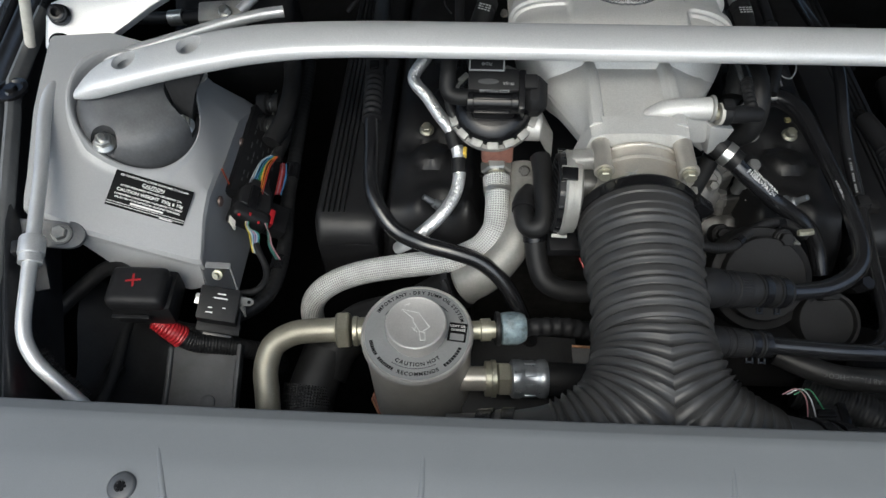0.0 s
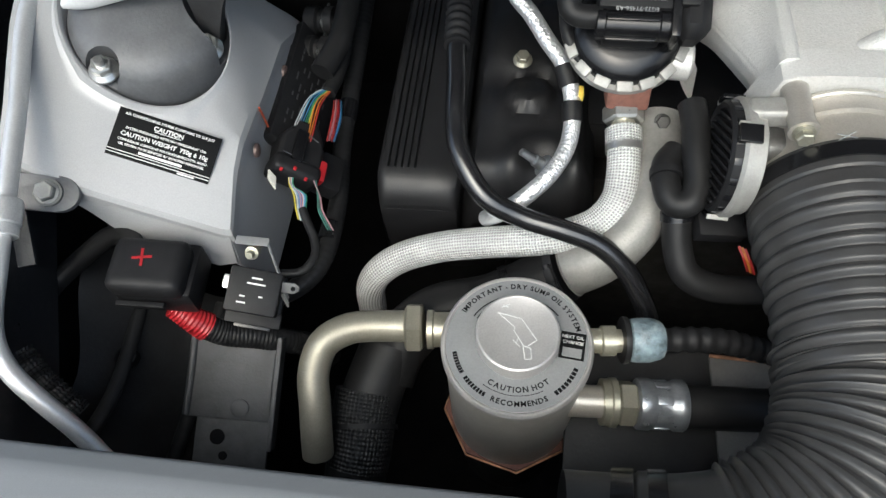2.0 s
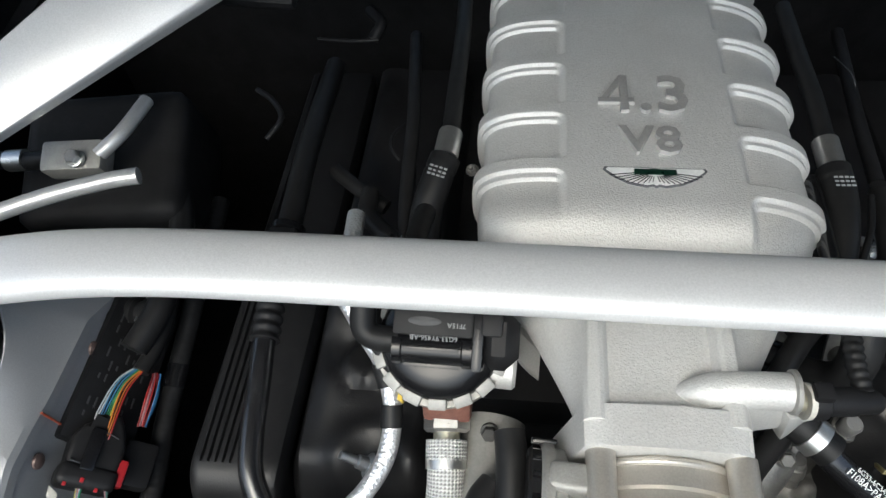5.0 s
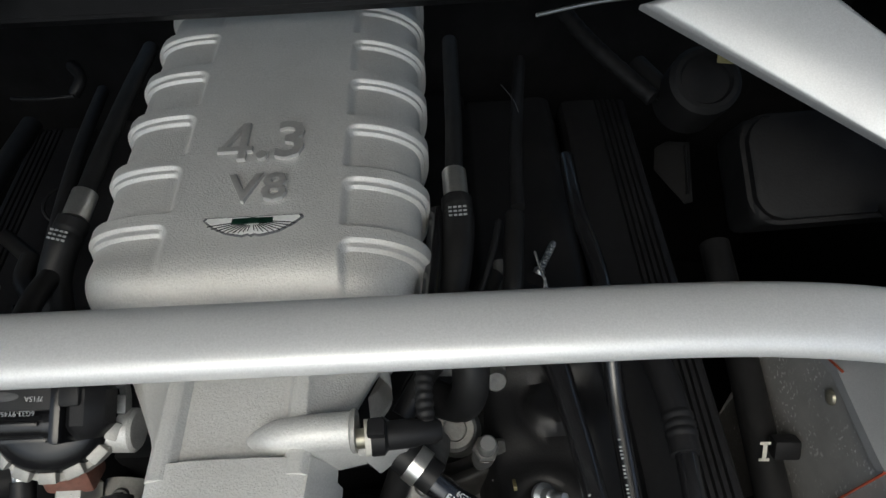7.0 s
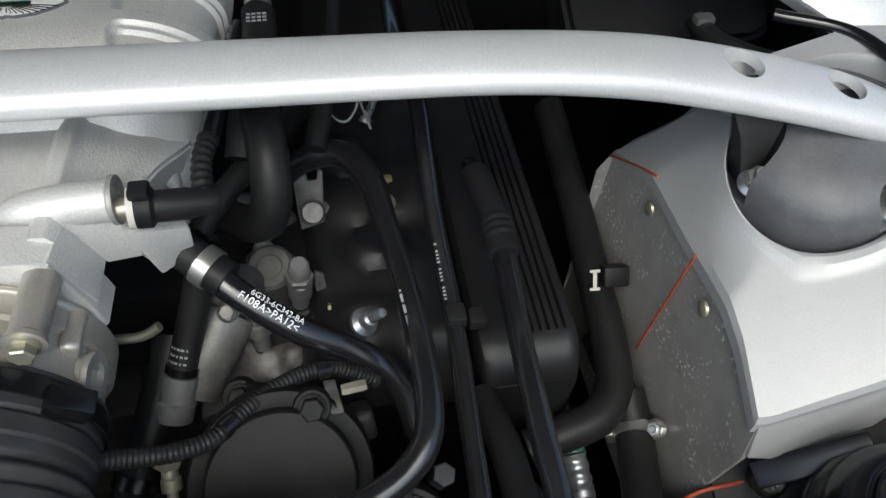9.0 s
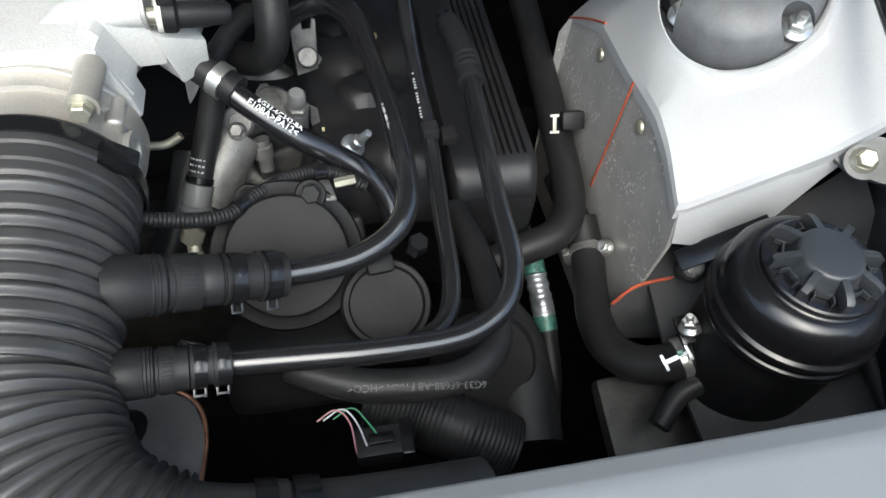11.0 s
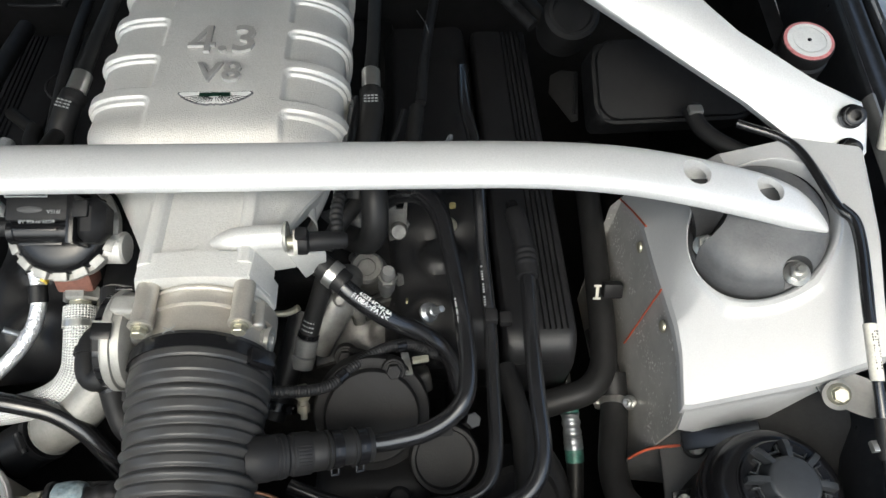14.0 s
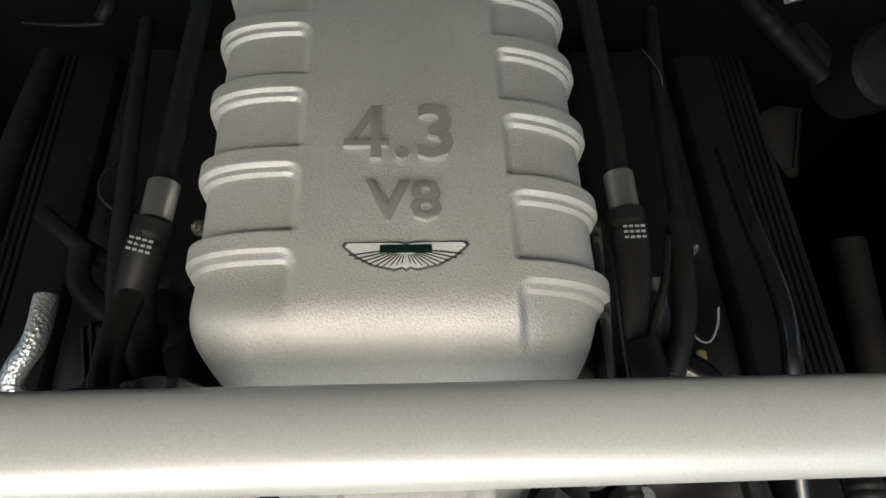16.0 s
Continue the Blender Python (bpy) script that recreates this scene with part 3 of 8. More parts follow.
def nose_panel():
    """Plain painted nose that closes the car in front of the slam panel."""
    drop = [(-0.255, 0.912), (-0.32, 0.86), (-0.375, 0.76), (-0.40, 0.62), (-0.39, 0.46), (-0.35, 0.32)]

    def f(u, v):
        k = v * (len(drop) - 1)
        i = min(int(k), len(drop) - 2)
        (a, z0), (b, z1) = drop[i], drop[i + 1]
        x = -0.70 + 1.40 * u
        return (x, a + (b - a) * (k - i) + 0.14 * (x / 0.7) ** 2 * min(1.0, v * 3), z0 + (z1 - z0) * (k - i))
    solo("nose_panel", sheet(f, 40, 24, 0.004), "body", "silver painted nose of the car", "nose", kind="structure")


ground_sheet()
nose_panel()
bay_shell()
wing(-1)
wing(1)
slam_panel()


# ---- bracing ----
def strut_brace():
    holder = thing("strut_brace", (0, 0.52, 1.085), "silver painted tubular strut brace across the bay", "strut brace")

    def f(bm):
        stations = []
        sag = spline([(0.20, 0, 0), (0.25, 0.0, 0.0006), (0.30, 0.0005, 0.003), (0.35, 0.003, 0.0075), (0.40, 0.0075, 0.0155), (0.45, 0.0145, 0.0248), (0.50, 0.022, 0.036), (0.525, 0.026, 0.042)], 0.002)[0]
        knots = [p.x for p in sag]
        for i in range(161):
            x = -0.510 + 1.020 * i / 160
            a = abs(x)
            t = max(0.0, min(1.0, (a - 0.25) / 0.16))
            t = t * t * (3 - 2 * t)
            y = 0.512 - (float(np.interp(a, knots, [p.y for p in sag])) if a > 0.20 else 0.0)
            z = 1.104 - 0.010 * x - (float(np.interp(a, knots, [p.z for p in sag])) if a > 0.20 else 0.0)
            hy, hz = 0.0222, 0.0110
            if a > 0.450:
                k = min(1.0, (a - 0.450) / 0.060)
                f0 = math.sqrt(max(0.06, 1 - k ** 2.8))
                y -= hy * (1 - f0) * 0.85
                hy, hz = hy * f0, hz * min(1.0, f0 * 1.25)
            stations.append((x, y, z, hy, hz, t))
        rings = []
        for x, y, z, hy, hz, t in stations:
            p = 2.1 + 0.5 * t
            ring = []
            for k in range(36):
                an = 2 * math.pi * k / 36
                c, s = math.cos(an), math.sin(an)
                c, s = math.copysign(abs(c) ** (2 / p), c), math.copysign(abs(s) ** (2 / p), s)
                # the flattened ends lean towards the front
                yy, zz = c * hy, s * hz
                lean = radians(7) * t
                ring.append(bm.verts.new((x, y + yy * math.cos(lean) - zz * math.sin(lean), z + yy * math.sin(lean) + zz * math.cos(lean))))
            rings.append(ring)
        for a, b in zip(rings, rings[1:]):
            for k in range(36):
                bm.faces.new((a[k], a[(k + 1) % 36], b[(k + 1) % 36], b[k]))
        bm.faces.new(rings[0])
        bm.faces.new(rings[-1][::-1])
    bm = bmesh.new()
    f(bm)
    bar = part("tube", bm, "bar", holder, sharp=50)
    tools = []
    for s in (-1, 1):
        for hx, hy, hz in ((0.399, 0.506, 1.090), (0.461, 0.4975, 1.076)):
            tools.append(lathed([(0, -0.04), (0.0120, -0.04), (0.0120, 0.04), (0, 0.04)], align((s * hx, hy, hz), (s * 0.20, 0.0, 0.97)), 28))
        for hx, hy, hz in ((0.399, 0.504, 1.084), (0.461, 0.4965, 1.071)):
            tools.append(boxed(0.040, 0.026, 0.012, pose(s * hx, hy, hz - 0.010 * (s - 1) * hx, 0, s * 11, 0), 0.003))
    cut(bar, tools)
    for s in (-1, 1):
        side = bmesh.new()
        prism(side, [(-0.022, 0.083), (-0.018, 0.068), (-0.006, 0.052), (0.0015, 0.032), (0.0075, 0.012), (0.017, 0.004), (0.0165, 0.026), (0.018, 0.083)], 0.014, Matrix.Translation((s * 0.414, 0.491, 1.004)) @ Matrix.Diagonal((s, 1, 1, 1)) @ pose(0, 0, 0, 90, 0, 0), 0.001)
        part("mount_bracket", side, "liner", holder, "black bracket under the end of the brace")
        bolt("brace_bolt", (s * 0.402, 0.504, 1.066), (s * 0.2, 0, 0.97), 0.0085, "zinc", holder)
        bolt("brace_bolt", (s * 0.464, 0.496, 1.052), (s * 0.2, 0, 0.97), 0.0085, "zinc", holder)


def diagonal_brace(s):
    """Flat pressed bar from the tower to the bulkhead."""
    holder = thing("diagonal_brace", (s * 0.55, 0.55, 1.07), "silver painted flat diagonal brace bolted beside the tower", "brace", "diagonal braces")
    a, b = Vector((0.5485, 0.5535, 1.0755)), Vector((0.272, 0.747, 1.169))
    d = (b - a).normalized()
    w = Vector((0.0, 0.77, 0.63))
    w = (w - d * w.dot(d)).normalized()
    n = d.cross(w).normalized()
    if n.z < 0:
        n = -n
    mirror = Matrix.Diagonal((s, 1, 1, 1))
    m = Matrix((d, w, n)).transposed().to_4x4()
    m.translation = a
    bm = bmesh.new()
    out = [(-0.004, -0.025), (-0.017, -0.024), (-0.024, -0.012), (-0.022, 0.004), (-0.004, 0.028), (0.008, 0.036), (0.055, 0.028), (0.128, 0.026), (0.272, 0.046), (0.3375, -0.024), (0.088, -0.019)]
    prism(bm, out, 0.014, mirror @ m, 0.005, 3)
    bmesh.ops.recalc_face_normals(bm, faces=bm.faces[:])
    part("bar", bm, "bar", holder)
    for q in ((0.0087, 0.0195), (-0.0065, -0.0045)):
        mm = mirror @ m @ Matrix.Translation((*q, 0.001))
        part("bolt", lathed([(0.0105, 0), (0.0105, 0.003), (0.0085, 0.004), (0.0085, 0.011), (0.007, 0.012), (0.0045, 0.012), (0.0045, 0.006), (0, 0.006)], mm, 24), "satin", holder, "black socket head bolt")
    strip = hose([(s * 0.275, 0.734, 1.152), (s * 0.235, 0.720, 1.158), (s * 0.195, 0.702, 1.163)], 0.0013, seg=10)
    part("end_strip", strip, "zinc", holder, "bright metal strip at the upper end")
    part("end_bracket", boxed(0.19, 0.05, 0.008, mirror @ pose(0.285, 0.766, 1.166, 28, 0, -18), 0.003), "dark", holder, "dark painted end bracket")


strut_brace()
diagonal_brace(-1)
diagonal_brace(1)


# ---- strut towers ----
def tower_plane(x, y):
    """Height of the pressed top of a tower cover; it falls inwards and towards the front."""
    return 1.020 + 0.446 * (abs(x) - 0.474) + 0.40 * (y - 0.425)


def tower_cover(s):
    holder = thing("tower_cover", (s * 0.467, 0.44, 0.95), "silver painted pressed tower cover with a round opening", "tower cover", "tower covers")
    P = lambda x, y, dz=0.0: (s * x, y, tower_plane(x, y) + dz)
    # top: a sheet round the opening, swept from the hole's rim to the outline; the rear inner ear folds down
    ear = {(0.3985, 0.452): 0.9875, (0.3985, 0.476): 0.985, (0.3985, 0.510): 0.983, (0.3985, 0.541): 0.981, (0.397, 0.604): 0.948, (0.421, 0.573): 0.998}
    outline = [(0.397, 0.3645), (0.400, 0.405), (0.399, 0.428), (0.3985, 0.452), (0.3985, 0.476), (0.3985, 0.510), (0.3985, 0.541), (0.397, 0.604), (0.421, 0.573), (0.445, 0.556), (0.50, 0.552), (0.545, 0.53), (0.546, 0.46), (0.541, 0.40), (0.540, 0.374), (0.490, 0.3665), (0.45, 0.3655)]
    zout = [ear.get(q, tower_plane(*q)) for q in outline]
    cx, cy, rr = 0.467, 0.487, 0.0535

    def at_angle(an):
        d = Vector((math.cos(an), math.sin(an)))
        best = None
        for i in range(len(outline)):
            a, b = Vector(outline[i]) - Vector((cx, cy)), Vector(outline[(i + 1) % len(outline)]) - Vector((cx, cy))
            den = d.x * (b - a).y - d.y * (b - a).x
            if abs(den) < 1e-9:
                continue
            t = (a.x * (b - a).y - a.y * (b - a).x) / den
            k = (a.x * d.y - a.y * d.x) / den
            if t > 0 and -1e-6 <= k <= 1 + 1e-6 and (best is None or t > best[0]):
                z0, z1 = zout[i], zout[(i + 1) % len(outline)]
                best = (t, z0 + (z1 - z0) * k - tower_plane(cx + t * d.x, cy + t * d.y))
        return best or (0.07, 0.0)
    bm = bmesh.new()
    n = 144
    rows = []
    for k in range(n):
        an = 2 * math.pi * k / n
        out, drop = at_angle(an)
        col = []
        for j, (fr, dz) in enumerate(((0, -0.010), (0, -0.002), (0.02, 0.0002), (0.05, 0.0016), (0.11, 0.0018), (0.17, 0.0004), (0.20, 0.0), (0.23, 0.0), (0.5, 0), (0.8, 0), (1, 0))):
            r = rr + (out - rr) * fr
            x, y = cx + r * math.cos(an), cy + r * math.sin(an)
            col.append(bm.verts.new(P(x, y, dz + drop * max(0.0, (fr - 0.16) / 0.84))))
        for dd, dz in ((0.0025, -0.0035), (0.0025, -0.012)):
            r = out + dd
            col.append(bm.verts.new(P(cx + r * math.cos(an), cy + r * math.sin(an), dz + drop)))
        rows.append(col)
    for k in range(n):
        a, b = rows[k], rows[(k + 1) % n]
        for j in range(len(a) - 1):
            bm.faces.new((a[j], b[j], b[j + 1], a[j + 1]))
    part("top_pressing", bm, "cover", holder, sharp=14)
    # inner side wall and front wall
    zt = lambda x, y: tower_plane(x, y) - 0.002
    wall = [(s * (x + 0.0015), y, z - 0.002) for (x, y), z in list(zip(outline, zout))[:8]]
    wall += [(s * 0.389, 0.607, 0.923), (s * 0.387, 0.60, 0.885 if s < 0 else 0.74), (s * 0.392, 0.375, 0.865 if s < 0 else 0.74), (s * 0.398, 0.358, 0.925)]
    bm = bmesh.new()
    vs = [bm.verts.new(p) for p in wall]
    f = bm.faces.new(vs)
    bmesh.ops.triangulate(bm, faces=[f])
    g = bmesh.ops.extrude_face_region(bm, geom=bm.faces[:])
    bmesh.ops.translate(bm, verts=[v for v in g["geom"] if isinstance(v, bmesh.types.BMVert)], vec=(s * 0.003, 0, 0))
    part("side_wall", bm, "shield" if s > 0 else "cover", holder, "grey heat shield with pale corrosion specks" if s > 0 else "")
    front = [(0.3985, 0.3640, zt(0.397, 0.3645)), (0.450, 0.3650, zt(0.45, 0.3655)), (0.490, 0.3660, zt(0.49, 0.3665)), (0.525, 0.3715, zt(0.525, 0.372)), (0.506, 0.366, 0.986), (0.496, 0.364, 0.975), (0.472, 0.358, 0.946), (0.413, 0.354, 0.928), (0.399, 0.356, 0.930)]
    front = [(s * x, y, z) for x, y, z in front]
    part("front_wall", plate(front[::1 if s > 0 else -1], 0.003, 0.0006), "cover", holder)
    for y, z in ((0.529, 0.958), (0.439, 0.963)):
        part("rivet", lathed([(0.0058, 0), (0.0054, 0.0018), (0.003, 0.003), (0, 0.003)], align((s * 0.396, y, z), (-s, 0, 0)), 18), "rivet" if s < 0 else "gold", holder, "domed rivet")
    bead = [(0.395, 0.466, 0.982), (0.394, 0.476, 0.858)]
    bead = [(s * x, y, z) for x, y, z in bead]
    part("sealant_bead", hose(bead, 0.0009, seg=8), "orange", holder, "orange sealant line")
    if s > 0:
        part("sealant_bead", hose([(0.3950, 0.603, 0.941), (0.3955, 0.569, 0.9635), (0.3965, 0.536, 0.9825)], 0.0009, seg=8), "orange", holder, "orange sealant line")
    # mounting bush with its bracket
    lug = bmesh.new()
    if s < 0:
        lm = frame3((-0.5085, 0.3580, 1.007), (1, 0.10, -0.20), (0, 1, 0.45))
        prism(lug, [(-0.058, 0.0125), (-0.058, -0.0125)] + [(0.006 + 0.0140 * math.cos(radians(q)), 0.0125 * math.sin(radians(q))) for q in range(-90, 91, 15)], 0.005, lm, 0.0012)
        part("lug", lug, "dome", holder, "grey steel mounting lug")
        part("lug_washer", lathed([(0.0098, 0), (0.0096, 0.0022), (0, 0.0022)], lm, 28), "greypanel", holder)
        part("lug_bolt", hexbolt(lm @ Vector((0, 0, 0.0022)), lm.to_3x3() @ Vector((0, 0, 1)), 0.0080), "cast", holder, "dull zinc hexagon bolt")
    else:
        lm = align((0.522, 0.355, 0.998), (-0.3, -0.5, 0.85))
        prism(lug, [(0.034 * math.cos(a), 0.0145 * math.sin(a)) for a in (radians(10 * k) for k in range(36))], 0.005, lm, 0.0012)
        part("lug", lug, "greypanel", holder)
        part("lug_washer", lathed([(0.0118, 0), (0.0118, 0.002), (0, 0.002)], align((0.506, 0.355, 0.9985), (-0.3, -0.5, 0.85)), 24), "greypanel", holder)
        bolt("lug_bolt", (0.506, 0.355, 1.000), (-0.3, -0.5, 0.85), 0.0088, "gold", holder, False)


def damper_dome(s):
    """Cast top mount that fills the opening of a tower cover, with two pockets for its nuts."""
    holder = thing("damper_top_mount", (s * 0.467, 0.487, 1.0), "grey sand-cast damper top mount with two fixing nuts", "damper mount", "damper top mounts")
    nrm = Vector((-s * 0.22, -0.26, 0.92))
    m = Matrix.Translation((s * 0.467, 0.490, 1.040)) @ align((0, 0, 0), nrm)
    prof = [(0.0, -0.06), (0.062, -0.06), (0.0585, -0.01), (0.0560, 0.001), (0.0535, 0.008), (0.048, 0.0140), (0.038, 0.0185), (0.024, 0.0210), (0, 0.022)]
    dome = part("casting", lathed(prof, m, 48), "dome", holder, sharp=60)
    nuts = ((0.487, 0.445, 1.035), (0.427, 0.485, 1.016))
    tools = []
    (x, y, z), (xi, yi, zi) = nuts
    # teardrop pocket that opens towards the rim, and a scooped flank behind the inner nut
    drop = [(0.0128 * math.cos(radians(q)), 0.0128 * math.sin(radians(q))) for q in range(-10, 191, 10)] + [(-0.0118, -0.006), (-0.002, -0.0195), (0.0105, -0.0095)]
    pocket = bmesh.new()
    prism(pocket, drop, 0.053, align((s * x, y, z), nrm + Vector((-s * 0.05, -0.10, 0.05))) @ Matrix.Translation((0, 0, 0.05)) @ pose(0, 0, 0, 0, 0, s * 14))
    tools.append(pocket)
    tools.append(lathed([(0, -0.004), (0.0250, -0.004), (0.0275, 0.08), (0, 0.08)], align((s * (xi - 0.0125), yi + 0.0135, zi), (-s * 0.02, 0.20, 0.97)), 48))
    cut(dome, tools)
    for (x, y, z), rise in zip(nuts, (0.001, 0.009)):
        bolt("fixing_nut", Vector((s * x, y, z)) + nrm * rise, nrm, 0.0104, "zinc", holder)


for sd in (-1, 1):
    tower_cover(sd)
    damper_dome(sd)


# ---- engine top ----
XC = 0.009


def engine_mass():
    """Dark castings below the covers: block, heads and front cover."""
    holder = thing("engine_block", (XC, 0.65, 0.6), "dark cast engine block and cylinder heads under the plenum", "engine")
    part("block", boxed(0.42, 0.42, 0.36, pose(XC, 0.72, 0.66), 0.03), "dark", holder)
    for s in (-1, 1):
        part("cylinder_head", boxed(0.15, 0.40, 0.16, pose(XC + s * 0.235, 0.70, 0.785, 0, s * 24, 0), 0.015), "dark", holder)
    part("front_cover", boxed(0.30, 0.05, 0.26, pose(XC, 0.50, 0.72), 0.02), "dirtyshadecast", holder)
    part("valley", boxed(0.30, 0.42, 0.05, pose(XC, 0.74, 0.885), 0.01), "dark", holder)


def ease(q):
    q = min(1.0, max(0.0, q))
    return q * q * (3 - 2 * q)


def plenum():
    """Wrinkle-painted intake plenum with five staggered ribs a side."""
    holder = thing("intake_plenum", (XC, 0.70, 1.0), "silver wrinkle-painted intake plenum with staggered side ribs", "intake plenum")
    ribs = {-1: [0.6120 + 0.0528 * k for k in range(6)], 1: [0.5935 + 0.0522 * k for k in range(7)]}

    def half_width(y):
        t = max(0.0, (0.605 - y) / 0.06)
        return 0.1115 - 0.032 * min(1, t) ** 2.2

    def spread(s):
        return 0.0045 if s < 0 else 0.0

    def f(u, v):
        y = 0.535 + 0.40 * u
        a = -1 + 2 * v                       # across, -1 to 1
        s = -1 if a < 0 else 1
        k = abs(a)
        w = half_width(y) + spread(s)
        top = 1.0865 - 0.004 * ((y - 0.68) / 0.15) ** 2 * (1 if y > 0.68 else 0.4)
        front = max(0.0, (0.590 - y) / 0.055)
        top -= 0.055 * min(1.0, front) ** 2.3
        # flat crown, then a rounded shoulder and a steep side
        if k < 0.42:
            x, z = XC + s * k / 0.42 * 0.055, top
        elif k < 0.78:
            q = (k - 0.42) / 0.36
            e, fall = (0.66, 0.030) if s < 0 else (1.0, 0.033)
            if s < 0:
                q = q ** 1.5 / (q ** 1.5 + (1 - q) ** 1.5)
            x, z = XC + s * (0.055 + (w - 0.055) * math.sin(q * math.pi / 2) ** e), top - fall * (1 - math.cos(q * math.pi / 2) ** e) - 0.003 * q
        else:
            q = (k - 0.78) / 0.22
            x, z = XC + s * (w - 0.020 * q * q), top - (0.033 if s < 0 else 0.036) - 0.053 * q
        # pockets between the ribs, stepped down in two edges behind each rib and beside the crown
        beside = math.hypot(abs(x - XC) - 0.055, top - z) + 0.0011 if k >= 0.42 else (k / 0.42 - 1) * 0.055 + 0.0011
        n = Vector((s * (0.15 + 0.85 * min(1, max(0, (k - 0.42) / 0.36))), 0, 1.0 - 0.85 * min(1, max(0, (k - 0.42) / 0.36)))).normalized()
        if beside <= 0:
            return (x, y, z)
        ahead = [c - y for c in ribs[s] if c >= y]
        behind = [y - c for c in ribs[s] if c < y]
        d = min(ahead) if ahead else 0.03
        # a double step behind each rib, one wide slope beside the crown, and a round corner between them
        R, turn, dd = 0.010, 0.0 if d < beside else 1.0, min(d, beside)
        if beside < R and d < R:
            dd = max(0.0, R - math.hypot(R - beside, R - d))
            turn = (R - beside) / (2 * R - beside - d)
        elif beside >= R:
            turn, dd = 0.0, d
        else:
            turn, dd = 1.0, beside
        drop = (1 - turn) * (0.5 * ease(dd / 0.0020) + 0.5 * ease((dd - 0.0052) / 0.0018)) + turn * ease(dd / 0.0068)
        front = ease((min(behind) - 0.0095) / 0.0030) if behind else ease((y - ribs[s][0] + 0.043) / 0.035)
        off = -(0.0052 + 0.0012 * min(1.0, max(0.0, (k - 0.42) / 0.36))) * drop * front
        return (x + n.x * off, y, z + n.z * off)
    bm = sheet(f, 520, 360, 0.006)
    part("crown", bm, "plenum", holder, sharp=40)
    # neck towards the throttle: a sunk panel between two ribs, flaring into the plenum
    def neck(u, v):
        y = 0.455 + 0.098 * u
        g = max(0.0, (y - 0.462) / 0.07)
        w = 0.0445 + 0.034 * g ** 1.15
        low = 1.0545 - 0.006 * ease((y - 0.525) / 0.03)
        half = [(0.0, low), (0.0285, low), (0.0315, low + 0.0058), (0.0345, low + 0.0072), (0.0405, low + 0.0068), (0.0435, low + 0.0030), (0.0445 + 0.3 * (w - 0.0445), low - 0.003), (0.0445 + 0.72 * (w - 0.0445), low - 0.010),
                (w, low - 0.020), (w - 0.004, low - 0.034), (w - 0.016, low - 0.052)]
        a = -1 + 2 * v
        k = abs(a) * (len(half) - 1)
        i = min(int(k), len(half) - 2)
        (x0, z0), (x1, z1) = half[i], half[i + 1]
        sd = -1 if a < 0 else 1
        return (0.0075 + sd * (x0 + (x1 - x0) * (k - i)), y, z0 + (z1 - z0) * (k - i))
    part("neck", sheet(neck, 40, 80, 0.004, (0, 0, -1)), "plenum", holder, sharp=48)
    flange = bmesh.new()
    arch = [(0.034 * q / 6, 0.0605 + 0.0020 * (1 - (q / 6) ** 2)) for q in range(6, -7, -1)]
    prism(flange, [(0.0430, 0.0570)] + arch + [(-0.0430, 0.0570), (-0.0500, 0.030), (-0.0560, 0.006), (-0.0540, -0.045), (0.0300, -0.045), (0.0360, -0.006), (0.0545, 0.010), (0.0515, 0.026)], 0.0235, frame3((0.0075, 0.4405, 1.0), (1, 0, 0), (0, 0, 1)), 0.0016)
    part("flange", flange, "plenum", holder)
    part("gusset", plate([(0.0500, 0.4425, 1.0585), (0.0520, 0.4660, 1.0575), (0.0620, 0.4700, 1.0260), (0.0610, 0.4450, 1.0230)], 0.006, 0.0012), "plenum", holder)
    # side port with its web, on the car's left
    port = hose([(0.012, 0.4770, 1.0480), (0.024, 0.4772, 1.0520), (0.038, 0.4775, 1.0565), (0.056, 0.4778, 1.0585), (0.0735, 0.4780, 1.0590)], lambda q, L: 0.0104 * min(1.0, 0.30 + 0.70 * math.sin(min(1.0, q / 0.026) * math.pi / 2)), seg=28, step=0.002)
    part("port_boss", port, "plenum", holder)
    part("port_web", plate([(0.0500, 0.4665, 1.0580), (0.0725, 0.4730, 1.0520), (0.0790, 0.4740, 1.0340), (0.0780, 0.4730, 1.0220), (0.0620, 0.4690, 1.0240)], 0.006, 0.0010), "plenum", holder)
    part("port_lug", plate([(0.0760, 0.4680, 1.0460), (0.1040, 0.4790, 1.0330), (0.1010, 0.4850, 1.0080), (0.0840, 0.4720, 1.0060)], 0.014, 0.002), "plenum", holder)
    part("lug_boss", lathed([(0.0125, -0.014), (0.0125, 0.0), (0.0115, 0.0015), (0, 0.0015)], align((0.0880, 0.4885, 1.0100), (0.72, -0.52, -0.30)), 26), "plenum", holder)
    part("port_ring", lathed([(0.0108, -0.001), (0.0122, 0.0), (0.0122, 0.0022), (0.0085, 0.0022), (0.0085, -0.001), (0.0108, -0.001)], align((0.0742, 0.4780, 1.0590), (1, 0, 0)), 28), "cast", holder)
    # raised figures
    z = 1.0862
    for txt, size, cx, cy, dep in (("4.3", 0.050, XC - 0.003, 0.6825, 0.0032), ("V8", 0.034, XC - 0.001, 0.638, 0.0030)):
        bm = letters(txt, size, dep, spacing=1.05, fat=0.0009)
        xs, ys = [v.co.x for v in bm.verts], [v.co.y for v in bm.verts]
        kx, ky = (0.060, 0.037) if "4" in txt else (0.040, 0.025)
        sx, sy = kx / (max(xs) - min(xs)), ky / (max(ys) - min(ys))
        mid = Vector(((max(xs) + min(xs)) / 2, (max(ys) + min(ys)) / 2, 0))
